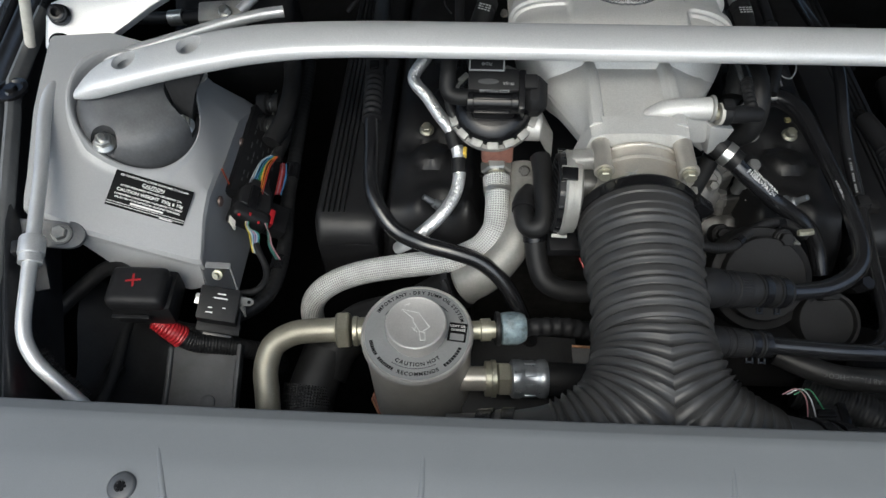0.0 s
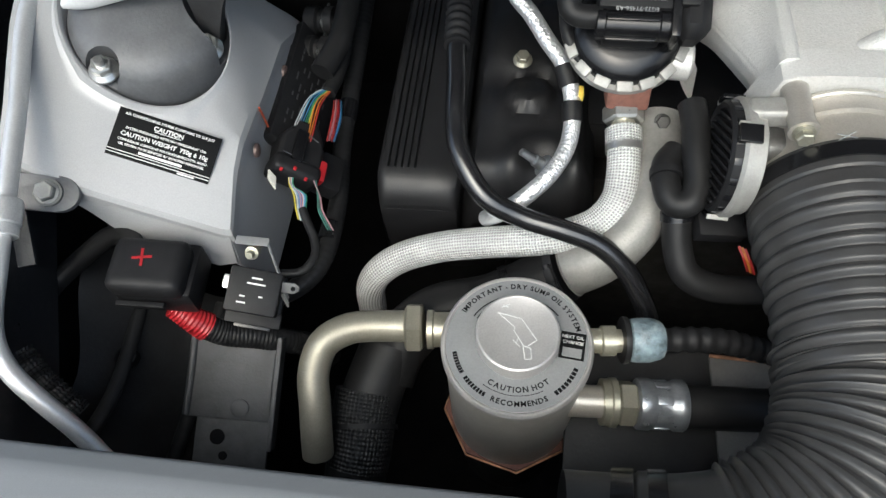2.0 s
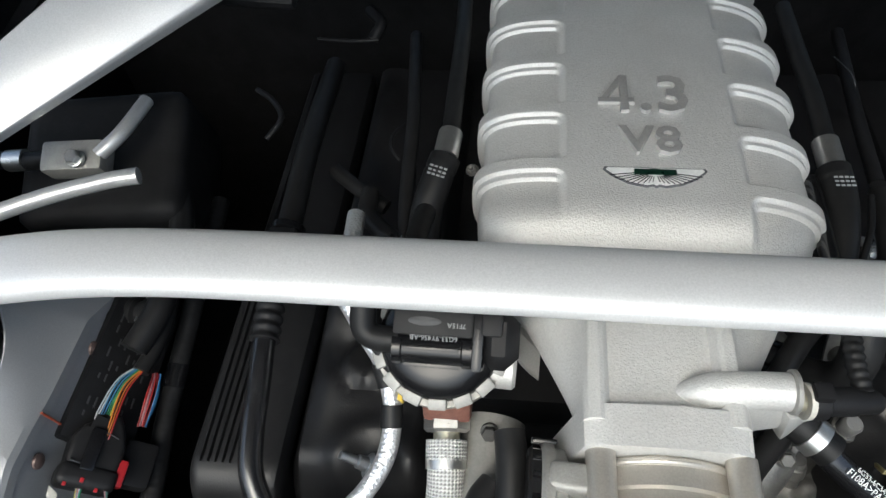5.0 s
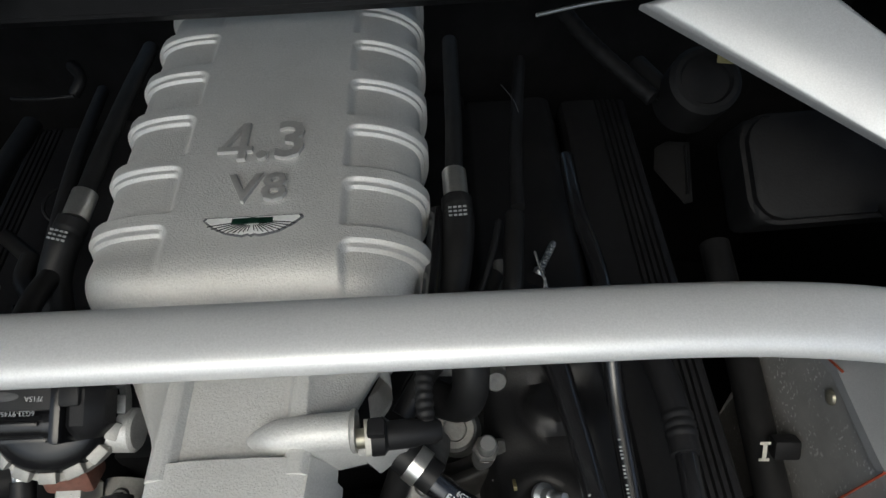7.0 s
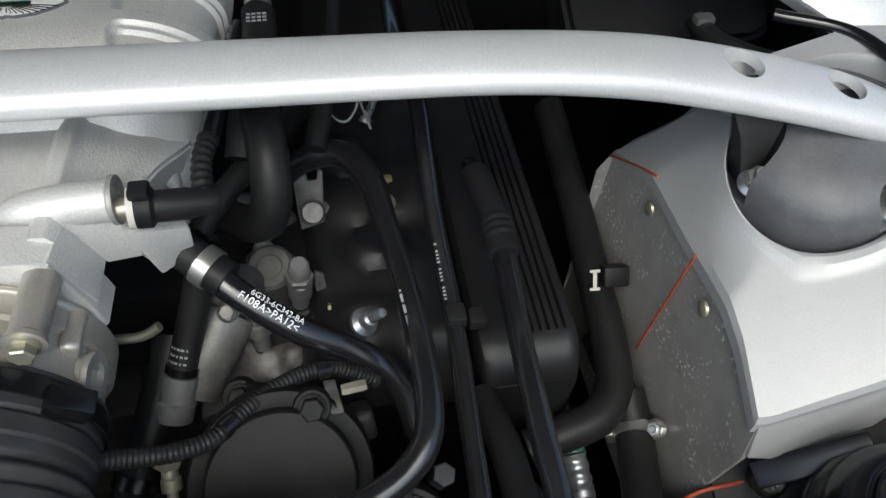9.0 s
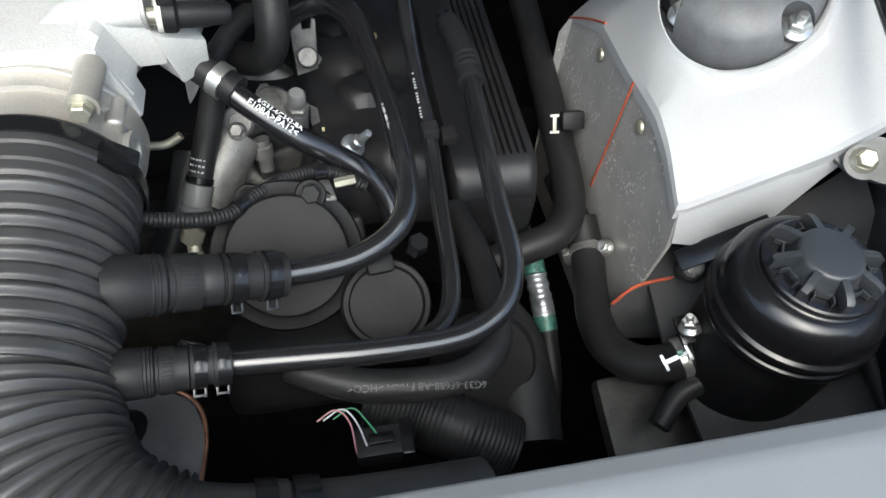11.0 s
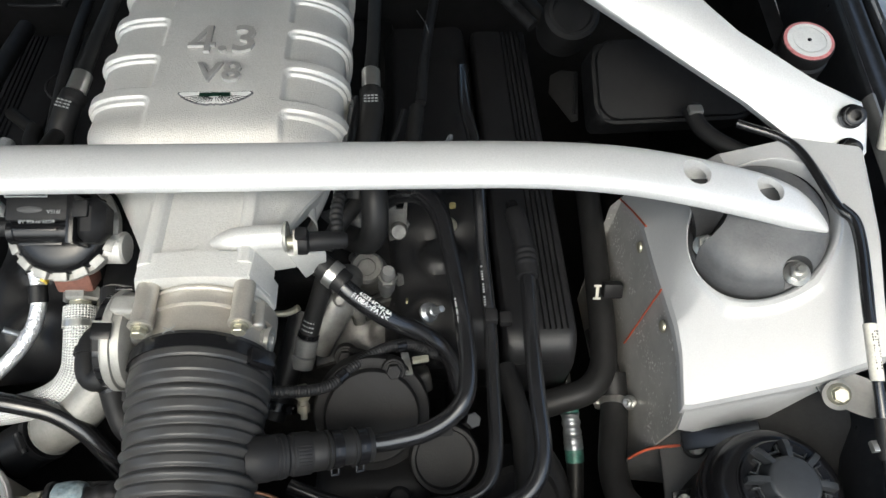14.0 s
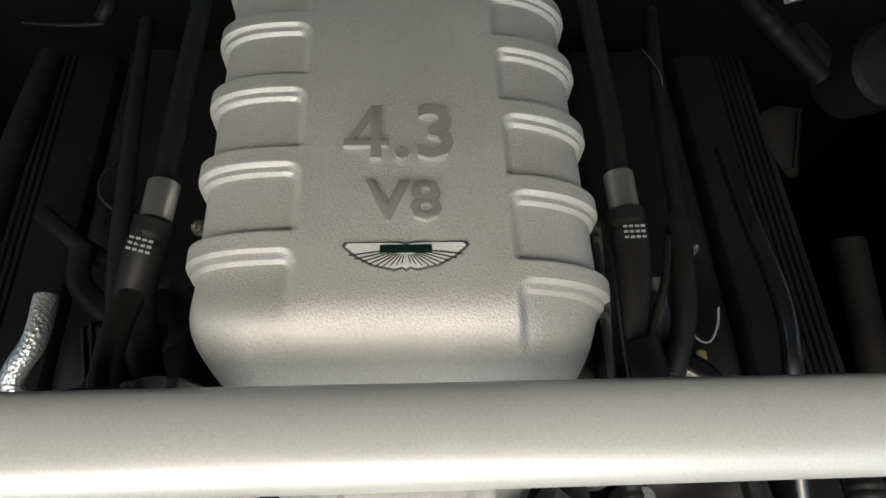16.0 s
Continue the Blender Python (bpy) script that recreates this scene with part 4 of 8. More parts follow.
        bm = placed(bm, Matrix.Translation((cx, cy, z)) @ Matrix.Diagonal((sx, sy, 1, 1)) @ Matrix.Translation(-mid))
        bmesh.ops.remove_doubles(bm, verts=bm.verts[:], dist=1e-6)
        bm.normal_update()
        high = max(v.co.z for v in bm.verts)
        rims = [q for q in bm.edges if len(q.link_faces) == 2 and all(abs(v.co.z - high) < 1e-5 for v in q.verts) and abs(q.link_faces[0].normal.z - q.link_faces[1].normal.z) > 0.5]
        bmesh.ops.bevel(bm, geom=rims, offset=0.0009, segments=2, profile=0.5, affect="EDGES", clamp_overlap=True)
        for piece, sign in zip(islands(bm), txt if txt != "4.3" else ("4", "point", "3")):
            if sign == "4":
                # thin slope and bar, thick stem
                x0, x1 = min(v.co.x for v in piece.verts), max(v.co.x for v in piece.verts)
                y0, y1 = min(v.co.y for v in piece.verts), max(v.co.y for v in piece.verts)
                piece = bmesh.new()
                at4 = lambda q: [(x0 + (x1 - x0) * a, y0 + (y1 - y0) * b) for a, b in q]
                for q, rise in (([(0.60, 0.0), (0.84, 0.0), (0.84, 1.0), (0.60, 1.0)], 0.0), ([(0.0, 0.22), (1.0, 0.22), (1.0, 0.36), (0.0, 0.36)], -0.0002), ([(0.0, 0.25), (0.17, 0.25), (0.80, 1.0), (0.60, 1.0)], -0.0004)):
                    prism(piece, at4(q), dep + rise, Matrix.Translation((0, 0, z + dep + rise)), 0.0008)
            part("raised_figure", piece, "figure", holder, "raised cast figure " + sign, 30)
    # winged emblem as a plain shape
    emblem = thing("emblem", (XC, 0.606, z), "silver winged emblem with a dark green bar on the plenum", "emblem")
    outer = [(0, 0.0070), (0.004, 0.0085), (0.031, 0.0085), (0.0322, 0.0065), (0.026, 0.0005), (0.017, -0.0050), (0.006, -0.0078), (0.002, -0.0066), (0, -0.0080)]
    outline = outer + [(-x, y) for x, y in outer[-2:0:-1]]
    bm = bmesh.new()
    prism(bm, outline[::-1], 0.003, Matrix.Translation((XC, 0.605, z + 0.0014)), 0.0005)
    part("rim", bm, "dome", emblem)
    bm = bmesh.new()
    prism(bm, [(x * 0.94, y * 0.88) for x, y in outline][::-1], 0.001, Matrix.Translation((XC, 0.605, z + 0.0018)), 0.0)
    part("field", bm, "white", emblem)
    for k in range(-9, 10):
        if k == 0:
            continue
        a = radians(90 - k * 8.6)
        L0, L1 = 0.007, 0.0125 + 0.0165 * abs(k) / 9
        d = Vector((math.cos(a), -abs(math.sin(a)) * 0.62))
        p, q = d * L0, d * L1
        mid = (p + q) / 2
        m = Matrix.Translation((XC + mid.x, 0.6095 + mid.y, z + 0.0019)) @ pose(0, 0, 0, 0, 0, math.degrees(math.atan2(d.y, d.x)))
        part("feather_line", boxed((q - p).length, 0.00045, 0.0006, m), "ink", emblem)
    part("green_bar", boxed(0.026, 0.0042, 0.0012, Matrix.Translation((XC, 0.6088, z + 0.0021)), 0.0003), "green", emblem)


def throttle():
    holder = thing("throttle_unit", (XC, 0.41, 1.0), "bare metal throttle body bolted to the plenum neck", "throttle body")
    m = align((XC, 0.428, 1.0), (0, -1, 0))
    part("barrel", lathed([(0.046, -0.018), (0.0525, -0.012), (0.0525, 0.003), (0.0495, 0.004), (0.0495, 0.034), (0.046, 0.036), (0.046, 0.05), (0, 0.05)], m, 56), "turned", holder)
    rim = bmesh.new()
    tube(rim, [(XC + 0.0525 * math.cos(a), 0.4375, 1.0 + 0.0525 * math.sin(a)) for a in (radians(25 + 8.125 * k) for k in range(17))], 0.0022, seg=10)
    part("rim", rim, "turned", holder)
    for x in (-0.0265, 0.0455):
        boss = part("bolt_boss", lathed([(0.0082, 0), (0.0080, 0.010), (0.0076, 0.032), (0.0088, 0.033), (0.0088, 0.0355), (0, 0.0355)], align((x, 0.441, 1.0495), (0, -1, 0.02)), 26), "turned", holder)
        part("bolt", hexbolt((x, 0.4045, 1.0502), (0, -1, 0.02), 0.0066), "gold", boss)
        part("boss_web", boxed(0.0045, 0.030, 0.020, pose(x + (0.004 if x < 0 else -0.004), 0.424, 1.038), 0.0015), "turned", holder)
    part("shoulder", boxed(0.010, 0.024, 0.022, pose(0.0500, 0.427, 1.020, 0, 24, 0), 0.004, 3), "turned", holder)
    part("motor_housing", boxed(0.026, 0.034, 0.052, pose(-0.036, 0.424, 1.006, 0, -4, 0), 0.008, 3), "dimcast", holder)
    # gear cover: a cast bowl with a slatted black lid, held by spring clips
    axis = Vector((-1, 0.03, 0.045)).normalized()
    m = align((-0.0575, 0.4180, 1.0090), axis)
    part("gear_bowl", lathed([(0.026, -0.016), (0.0345, -0.0135), (0.0365, -0.0125), (0.0368, -0.0065), (0.0392, -0.0060), (0.0395, -0.001), (0.0375, 0.0012), (0.0345, 0.0)], m, 56), "cast", holder)
    drum = part("gear_cover", lathed([(0.0366, -0.002), (0.0366, 0.0060), (0.0345, 0.0078), (0.0318, 0.0078), (0.0308, 0.0045), (0, 0.0040)], m, 56), "plastic", holder, "slatted black plastic gear lid")
    for k in range(-5, 6):
        c = 0.0055 * k
        L = 2 * math.sqrt(max(1e-6, 0.0303 ** 2 - c * c))
        part("slat", boxed(L, 0.0017, 0.0048, m @ pose(0, 0, 0.0052, 0, 0, 35) @ Matrix.Translation((0, c, 0)), 0.0004), "plastic", drum)
    for k in range(18):
        part("rim_block", boxed(0.0030, 0.0050, 0.0070, m @ pose(0, 0, 0.0026, 0, 0, 20 * k + 6) @ Matrix.Translation((0.0356, 0, 0)), 0.0008), "satin", drum)
    for an in (72, 158, -52, 248):
        clip = part("clip", boxed(0.0030, 0.0120, 0.0140, m @ pose(0, 0, -0.0010, 0, 0, an) @ Matrix.Translation((0.0400, 0, 0)), 0.0008), "satin", holder, "dark spring clip")
        part("clip_edge", boxed(0.0034, 0.0014, 0.0142, m @ pose(0, 0, -0.0010, 0, 0, an + 9.6) @ Matrix.Translation((0.0400, 0, 0)), 0.0004), "cast", clip)
    part("gear_arm", boxed(0.030, 0.016, 0.014, pose(-0.038, 0.4265, 1.044, 0, -12, -8), 0.004, 3), "cast", holder)
    part("nipple_boss", lathed([(0.0105, 0), (0.0105, 0.009), (0.012, 0.010), (0.012, 0.013), (0.007, 0.013), (0.0062, 0.006), (0, 0.005)], align((0.048, 0.413, 1.010), (1, -0.15, 0.0)), 20), "cast", holder)
    part("nipple", hose([(0.040, 0.4655, 0.9605), (0.0515, 0.4639, 0.9625), (0.060, 0.4640, 0.9622), (0.067, 0.4654, 0.9640), (0.0725, 0.4670, 0.9672)], 0.0030, seg=12, step=0.002), "gold", holder)
    side = part("side_cast", boxed(0.009, 0.026, 0.030, pose(0.0525, 0.426, 1.003), 0.004), "cast", holder)
    part("side_rib", boxed(0.0030, 0.0028, 0.026, pose(0.0580, 0.418, 1.003), 0.0008), "turned", side)


def intake_hose():
    """Corrugated rubber trunk that runs forward and parts to both sides."""
    holder = thing("intake_hose", (XC, 0.33, 1.0), "black corrugated rubber intake hose that forks to both sides", "intake hose")

    def trunk(s, total):
        # broad bands with a low ridge between two grooves; a plain cuff at the clamp
        if s < 0.030:
            return 0.0528 if abs(s - 0.0195) > 0.0012 else 0.0512
        w = ((s - 0.042 + 0.5 * 0.0183) % 0.0183) - 0.5 * 0.0183
        ridge = math.exp(-(abs(w) / 0.0021) ** 2.6)
        groove = math.exp(-((abs(w) - 0.0043) / 0.0013) ** 2)
        return 0.0516 - 0.0048 * min(1.0, (s - 0.030) / 0.060) + 0.0017 * ridge - 0.0020 * groove
    part("trunk", hose([(0.009, 0.402, 1.001), (0.009, 0.36, 1.000), (0.0095, 0.32, 0.997), (0.0095, 0.272, 0.993)], trunk, seg=64, step=0.0007, caps=False), "bellows", holder, sharp=70)
    for s in (-1, 1):
        def branch(q, total, s=s):
            base = 0.0458 - 0.006 * min(1, max(0, (q - 0.05) / 0.13))
            if q > 0.155:
                return base + (0.0015 if 0.185 < q < 0.20 else 0)
            w = (q % 0.0085) / 0.0085
            return base + 0.0036 * math.exp(-(abs(w - 0.5) / 0.17) ** 2.2)
        c = 0.0095
        pts = [(c, 0.296, 0.991), (c, 0.272, 0.989), (c + s * 0.006, 0.242, 0.986), (c + s * 0.026, 0.208, 0.980), (c + s * 0.065, 0.186, 0.971), (c + s * 0.11, 0.180, 0.962), (c + s * 0.16, 0.180, 0.952), (c + s * 0.22, 0.182, 0.945)]
        bm = hose(pts, branch, seg=56, step=0.0013, caps=False)
        geom = bm.verts[:] + bm.edges[:] + bm.faces[:]
        bmesh.ops.bisect_plane(bm, geom=geom, plane_co=(c, 0, 0), plane_no=(-s, 0, 0), clear_outer=True, dist=1e-5)
        if s < 0:
            bmesh.ops.bisect_plane(bm, geom=bm.verts[:] + bm.edges[:] + bm.faces[:], plane_co=(c - 0.165, 0, 0), plane_no=(-1, 0, 0), clear_outer=True, dist=1e-5)
        part("branch", bm, "bellows", holder, sharp=70)
        for q, w in ((0.112, 0.010), (0.130, 0.012)):
            clamp("clamp_band", (c + s * q, 0.180, 0.9615 - 0.20 * (q - 0.112)), (s, 0, -0.2), 0.0412, w, "satin", holder, False)
    m = align((0.009, 0.392, 1.001), (0, -1, 0))
    part("hose_clamp", lathed([(0.0540, -0.005), (0.0553, -0.005), (0.0553, 0.005), (0.0540, 0.005), (0.0540, -0.005)], m, 56), "satin", holder)
    part("clamp_screw", boxed(0.020, 0.012, 0.012, pose(0.058, 0.388, 1.028, 0, 40, 0), 0.002), "satin", holder)
    cross = bmesh.new()
    for a in (28, -28):
        box(cross, 0.011, 0.0006, 0.0005, pose(-0.004, 0.4015, 1.0533, 0, -14, a))
    part("chalk_mark", cross, "greyprint", holder, "white crossed chalk mark")


engine_mass()
plenum()
throttle()
intake_hose()


# ---- car's right side: oil tank, battery post, label, hoses ----
def valve_cover(s):
    """Black cam cover: a finned outer strip, a flat crown and a lower moulded inner half."""
    holder = thing("cam_cover", (s * 0.24, 0.65, 0.9), "black cam cover with a finned outer strip", "cam cover", "cam covers")
    y0, y1 = 0.437, 0.90
    # outer wall, rounded shoulder, five grooves, flat crown, inner wall; the front rolls down and the grooves stop short of it
    prof = [(0.322, 0.835, 0), (0.322, 0.880, 0), (0.322, 0.912, 0), (0.3212, 0.9185, 0), (0.3185, 0.9230, 0), (0.3150, 0.9245, 0)]
    for k in range(5):
        a = 0.3125 - 0.0056 * k
        prof += [(a, 0.9248, 0), (a - 0.0006, 0.9248, 1), (a - 0.0018, 0.9248, 1), (a - 0.0024, 0.9248, 0)]
    prof += [(0.2820, 0.9250, 0), (0.2700, 0.9254, 0), (0.2580, 0.9250, 0), (0.2535, 0.9232, 0), (0.2512, 0.9190, 0), (0.2505, 0.910, 0), (0.2505, 0.875, 0)]
    cx = XC if s > 0 else -XC - 0.003

    def f(u, v):
        y = y0 + (y1 - y0) * u ** 1.6
        i = min(int(round(v * (len(prof) - 1))), len(prof) - 1)
        x, z, gr = prof[i]
        t = max(0.0, (0.466 - y) / 0.030)
        roll = 0.030 * (1 - math.sqrt(max(0.0, 1 - min(1.0, t) ** 2)))
        groove = 0.0040 * ease((y - 0.461) / 0.004) * gr
        inset = 0.004 * t * t * (x - 0.286) / 0.036
        return (s * (cx + x - inset), y, max(0.83, z - groove - roll))
    n = len(prof) - 1
    part("finned_crown", sheet(f, 90, n, 0.004), "valve", holder, sharp=35)
    part("crown_front", boxed(0.066, 0.006, 0.075, pose(s * (cx + 0.286), y0 + 0.0050, 0.860, 3, 0, 0), 0.002), "valve", holder)

    def g(u, v):
        y = 0.447 + 0.45 * u
        x = 0.249 - 0.112 * v
        e = min(u * 0.45 / 0.03, 1.0)
        edge = max(0.0, min(1.0, (1 - v) / 0.12))
        z = 0.895 + 0.026 * min(1.0, v / 0.10) * edge
        z += 0.010 * math.exp(-((y - 0.535) / 0.022) ** 2) * math.sin(math.pi * v)
        z += 0.012 / (1 + math.exp((0.575 - y) / 0.006)) * (1 if v > 0.15 else v / 0.15)
        hole = math.hypot(x - 0.182, y - 0.470)
        z += 0.007 * math.exp(-((hole - 0.026) / 0.010) ** 2) - 0.006 * math.exp(-(hole / 0.014) ** 2)
        z += 0.006 * math.exp(-((x - 0.222) / 0.012) ** 2) * (0.5 + 0.5 * math.cos((y - 0.52) * 62)) * edge
        for bx, by in ((0.196, 0.548), (0.178, 0.640)):
            r = math.hypot(x - bx, y - by)
            z += 0.0050 * ease((0.0215 - r) / 0.004) - 0.0035 * math.exp(-((r - 0.0255) / 0.004) ** 2)
        z -= 0.050 * (1 - e) ** 2
        return (XC + s * x, y, z)
    part("inner_cover", sheet(g, 70, 30, 0.004), "valve", holder, sharp=50)
    part("stud", lathed([(0.0095, 0), (0.0095, 0.003), (0.0055, 0.005), (0.005, 0.012), (0.0034, 0.013), (0.0030, 0.026), (0, 0.027)], align((0.1880, 0.480, 0.928) if s > 0 else (-0.180 + XC, 0.464, 0.930), (0.50, -0.33, 0.85) if s > 0 else (-0.75, 0.05, 0.6)), 18), "crimp", holder, "zinc-plated stud bolt")
    bolt("cover_bolt", (XC + s * 0.204, 0.577, 0.936), (0, -0.2, 1), 0.0085, "gold", holder, False)


def oil_tank():
    c = Vector((-0.186, 0.300, 0.0))
    holder = thing("oil_tank", (c.x, c.y, 0.87), "turned aluminium dry sump oil tank with a printed cap", "oil tank")
    at = lambda z: Matrix.Translation((c.x, c.y, z))
    part("body", lathed([(0.0482, 0), (0.0482, 0.118), (0.046, 0.119), (0, 0.119)], at(0.826), 64), "tank", holder)
    part("base_flange", lathed([(0, -0.004), (0.0545, -0.003), (0.0545, 0.0), (0, 0.0)], at(0.8248) @ pose(0, 0, 0, 0, 0, 8), 8), "copper", holder, "tarnished copper octagonal gasket")
    part("base_plate", lathed([(0, 0), (0.0530, 0), (0.0530, 0.003), (0, 0.003)], at(0.8250) @ pose(0, 0, 0, 0, 0, 8), 8), "brown", holder, "browned octagonal base plate")
    part("lower_body", lathed([(0.042, -0.10), (0.044, 0), (0, 0)], at(0.8217), 40), "dirtyshadecast", holder)
    cap = part("filler_cap", lathed([(0.046, 0), (0.0495, 0.001), (0.0505, 0.003), (0.0505, 0.007), (0.0490, 0.0090), (0.0478, 0.0090), (0.0470, 0.0080), (0, 0.0080)], at(0.942), 72), "knob", holder, "turned rim of the screw cap")
    part("printed_disc", lathed([(0.0468, 0), (0.0468, 0.0004), (0.0245, 0.0004), (0.0245, 0), (0.0468, 0)], at(0.9502), 72), "disc", cap, "grey disc with black lettering")
    part("knob", lathed([(0.0250, 0), (0.0250, 0.006), (0.0272, 0.0075), (0.0272, 0.0160), (0.0266, 0.0178), (0.0254, 0.0182), (0.0248, 0.0178), (0, 0.0178)], at(0.9502), 56), "knob", cap, "raised turned knob")
    z = at(0.9508)
    ink = bmesh.new()
    ring_text(ink, "IMPORTANT - DRY SUMP OIL SYSTEM", 0.0418, 0.0050, 152, -1, z)
    part("lettering", ink, "ink", cap, "black lettering IMPORTANT - DRY SUMP OIL SYSTEM")
    ink = bmesh.new()
    ring_text(ink, "CAUTION HOT", 0.0325, 0.0052, 238, 1, z, True)
    part("lettering", ink, "ink", cap, "black lettering CAUTION HOT")
    for a0, a1, r in ((193, 215, 0.0415), (219, 244, 0.0415), (308, 340, 0.0415)):
        n = 8
        for k in range(n):
            a = a0 + (a1 - a0) * (k + 0.5) / n
            part("printed_bar", boxed(0.0030, r * radians((a1 - a0) / n) * 0.72, 0.0004, z @ pose(r * math.cos(radians(a)), r * math.sin(radians(a)), 0, 0, 0, a)), "ink", cap)
    ink = bmesh.new()
    ring_text(ink, "RECOMMENDS", 0.0418, 0.0050, 249, 1, z, True)
    part("lettering", ink, "ink", cap, "black lettering RECOMMENDS")
    for a0, a1 in ((150, 100), (82, 40)):
        for r in (0.0345, 0.0318):
            arc = [(c.x + r * math.cos(radians(a0 + (a1 - a0) * k / 12)), c.y + r * math.sin(radians(a0 + (a1 - a0) * k / 12)), 0.9506) for k in range(13)]
            part("printed_line", hose(arc, 0.0004, seg=6, step=0.002), "ink", cap)
    line = bmesh.new()
    n = 22
    for k in range(n):
        a = 238 + 64 * k / n
        r = 0.0285
        box(line, 0.0004, r * radians(64 / n) * 1.05, 0.0003, z @ pose((r + 0.0078) * math.cos(radians(a)), (r + 0.0078) * math.sin(radians(a)), 0, 0, 0, a))
    part("underline", line, "ink", cap)
    panel = part("change_panel", boxed(0.0165, 0.0190, 0.0005, z @ pose(0.0362, 0.0010, 0.0001, 0, 0, -6)), "ink", cap, "black panel reading NEXT OIL CHANGE")
    t = bmesh.new()
    for k, w in enumerate(("NEXT OIL", "CHANGE")):
        merge(t, letters(w, 0.0033, 0.0003), z @ pose(0.0365, 0.0068 - 0.0038 * k, 0.0005, 0, 0, -6))
    part("change_text", t, "white", panel)
    part("change_field", boxed(0.0125, 0.0065, 0.0004, z @ pose(0.0358, -0.0040, 0.0004, 0, 0, -6)), "disc", panel)
    # engraved oil can outline on the knob
    can = bmesh.new()
    strokes = [((-0.0136, 0.0128), (0.0018, 0.0096)), ((0.0018, 0.0096), (0.0122, -0.0046)), ((0.0122, -0.0046), (0.0072, -0.0086)), ((-0.0136, 0.0128), (-0.0022, 0.0032)), ((-0.0022, 0.0032), (-0.0026, 0.0008)), ((-0.0026, 0.0008), (0.0036, -0.0086)),
               ((0.0036, -0.0090), (0.0086, -0.0106)), ((0.0086, -0.0106), (0.0092, -0.0176)), ((0.0092, -0.0176), (0.0052, -0.0182)), ((0.0052, -0.0182), (0.0036, -0.0090)), ((-0.0028, -0.0058), (0.0016, -0.0098)), ((0.0004, -0.0038), (-0.0008, -0.0086)), ((-0.0112, 0.0168), (-0.0066, 0.0192)), ((-0.0104, 0.0182), (-0.0072, 0.0172))]
    for (xa, ya), (xb, yb) in strokes:
        dx, dy = xb - xa, yb - ya
        box(can, math.hypot(dx, dy) + 0.0004, 0.0005, 0.0003, at(0.9681) @ pose((xa + xb) / 2, (ya + yb) / 2, 0, 0, 0, math.degrees(math.atan2(dy, dx))))
    part("engraved_can", can, "white", cap)
    # unions
    part("union_nut", placed(hexm(0.0190, 0.0130), align((-0.2545, 0.325, 0.909), (-1, -0.08, 0))), "gold", holder, "yellow passivated union nut")
    part("union_collar", lathed([(0.013, -0.03), (0.013, 0), (0.0145, 0.001), (0.0145, 0.005), (0, 0.005)], align((-0.246, 0.324, 0.909), (-1, -0.08, 0)), 24), "gold", holder)
    part("upper_outlet", lathed([(0.0085, 0), (0.0085, 0.012), (0.0105, 0.013), (0.0105, 0.022), (0.008, 0.022), (0.008, 0.036), (0, 0.036)], align((-0.142, 0.312, 0.936), (1, 0.10, -0.05)), 24), "gold", holder)
    blue = bmesh.new()
    m = align((-0.116, 0.315, 0.935), (1, 0.10, -0.05))
    lathe(blue, [(0.0125, 0.004), (0.0148, 0.006), (0.0156, 0.012), (0.0154, 0.020), (0.0138, 0.025), (0.0120, 0.028), (0, 0.028)], m, 10)
    part("swivel_nut", blue, "blueox", holder, "worn blue-grey swivel nut")
    part("swivel_seal", lathed([(0.0100, 0), (0.0158, 0.0005), (0.0162, 0.002), (0.0158, 0.0042), (0, 0.0042)], m, 28), "rubber", holder)
    lower = [("outlet_tube", [(0.0115, 0), (0.0115, 0.035), (0, 0.035)], "turned", 0.0), ("outlet_collar", [(0.0165, 0), (0.0165, 0.005), (0.0175, 0.006), (0.0175, 0.010), (0, 0.010)], "gold", 0.026),
             ("ferrule", [(0.0160, 0), (0.0178, 0.001), (0.0182, 0.003), (0.0182, 0.009), (0.0166, 0.0125), (0.0163, 0.022), (0.0172, 0.0255), (0.0182, 0.027), (0.0182, 0.0325), (0.0172, 0.034), (0.0150, 0.034), (0, 0.033)], "crimp", 0.050)]
    base, d = Vector((-0.150, 0.283, 0.897)), Vector((1, 0.06, -0.06)).normalized()
    for n, prof, mt, off in lower:
        part(n, lathed(prof, align(base + d * off, d), 28), mt, holder)
    part("outlet_nut", placed(hexm(0.0165, 0.013), align(base + d * 0.037, d)), "gold", holder)
    for k in range(8):
        part("ferrule_flute", boxed(0.0028, 0.0060, 0.0105, align(base + d * 0.0673, d) @ pose(0, 0, 0, 0, 0, 45 * k + 10) @ Matrix.Translation((0.0160, 0, 0)), 0.0008), "crimp", holder)
    p0 = base + d * 0.082
    feed = hose([p0, p0 + Vector((0.03, 0.002, -0.004)), p0 + Vector((0.07, 0.01, -0.02)), p0 + Vector((0.10, 0.03, -0.06))], 0.0155, seg=20)
    solo("oil_feed_hose", feed, "rubber", "black rubber hose from the tank's lower union", "hose")
    q = Vector((-0.088, 0.318, 0.934))
    ret = hose([q, q + Vector((0.02, 0.003, -0.002)), q + Vector((0.045, 0.006, -0.008)), q + Vector((0.085, 0.01, -0.03))], ridged(0.0078, 0.0013, 0.010, 1), seg=18, step=0.0015)
    solo("breather_pipe", ret, "plastic", "black ribbed pipe from the tank's upper union", "pipe")
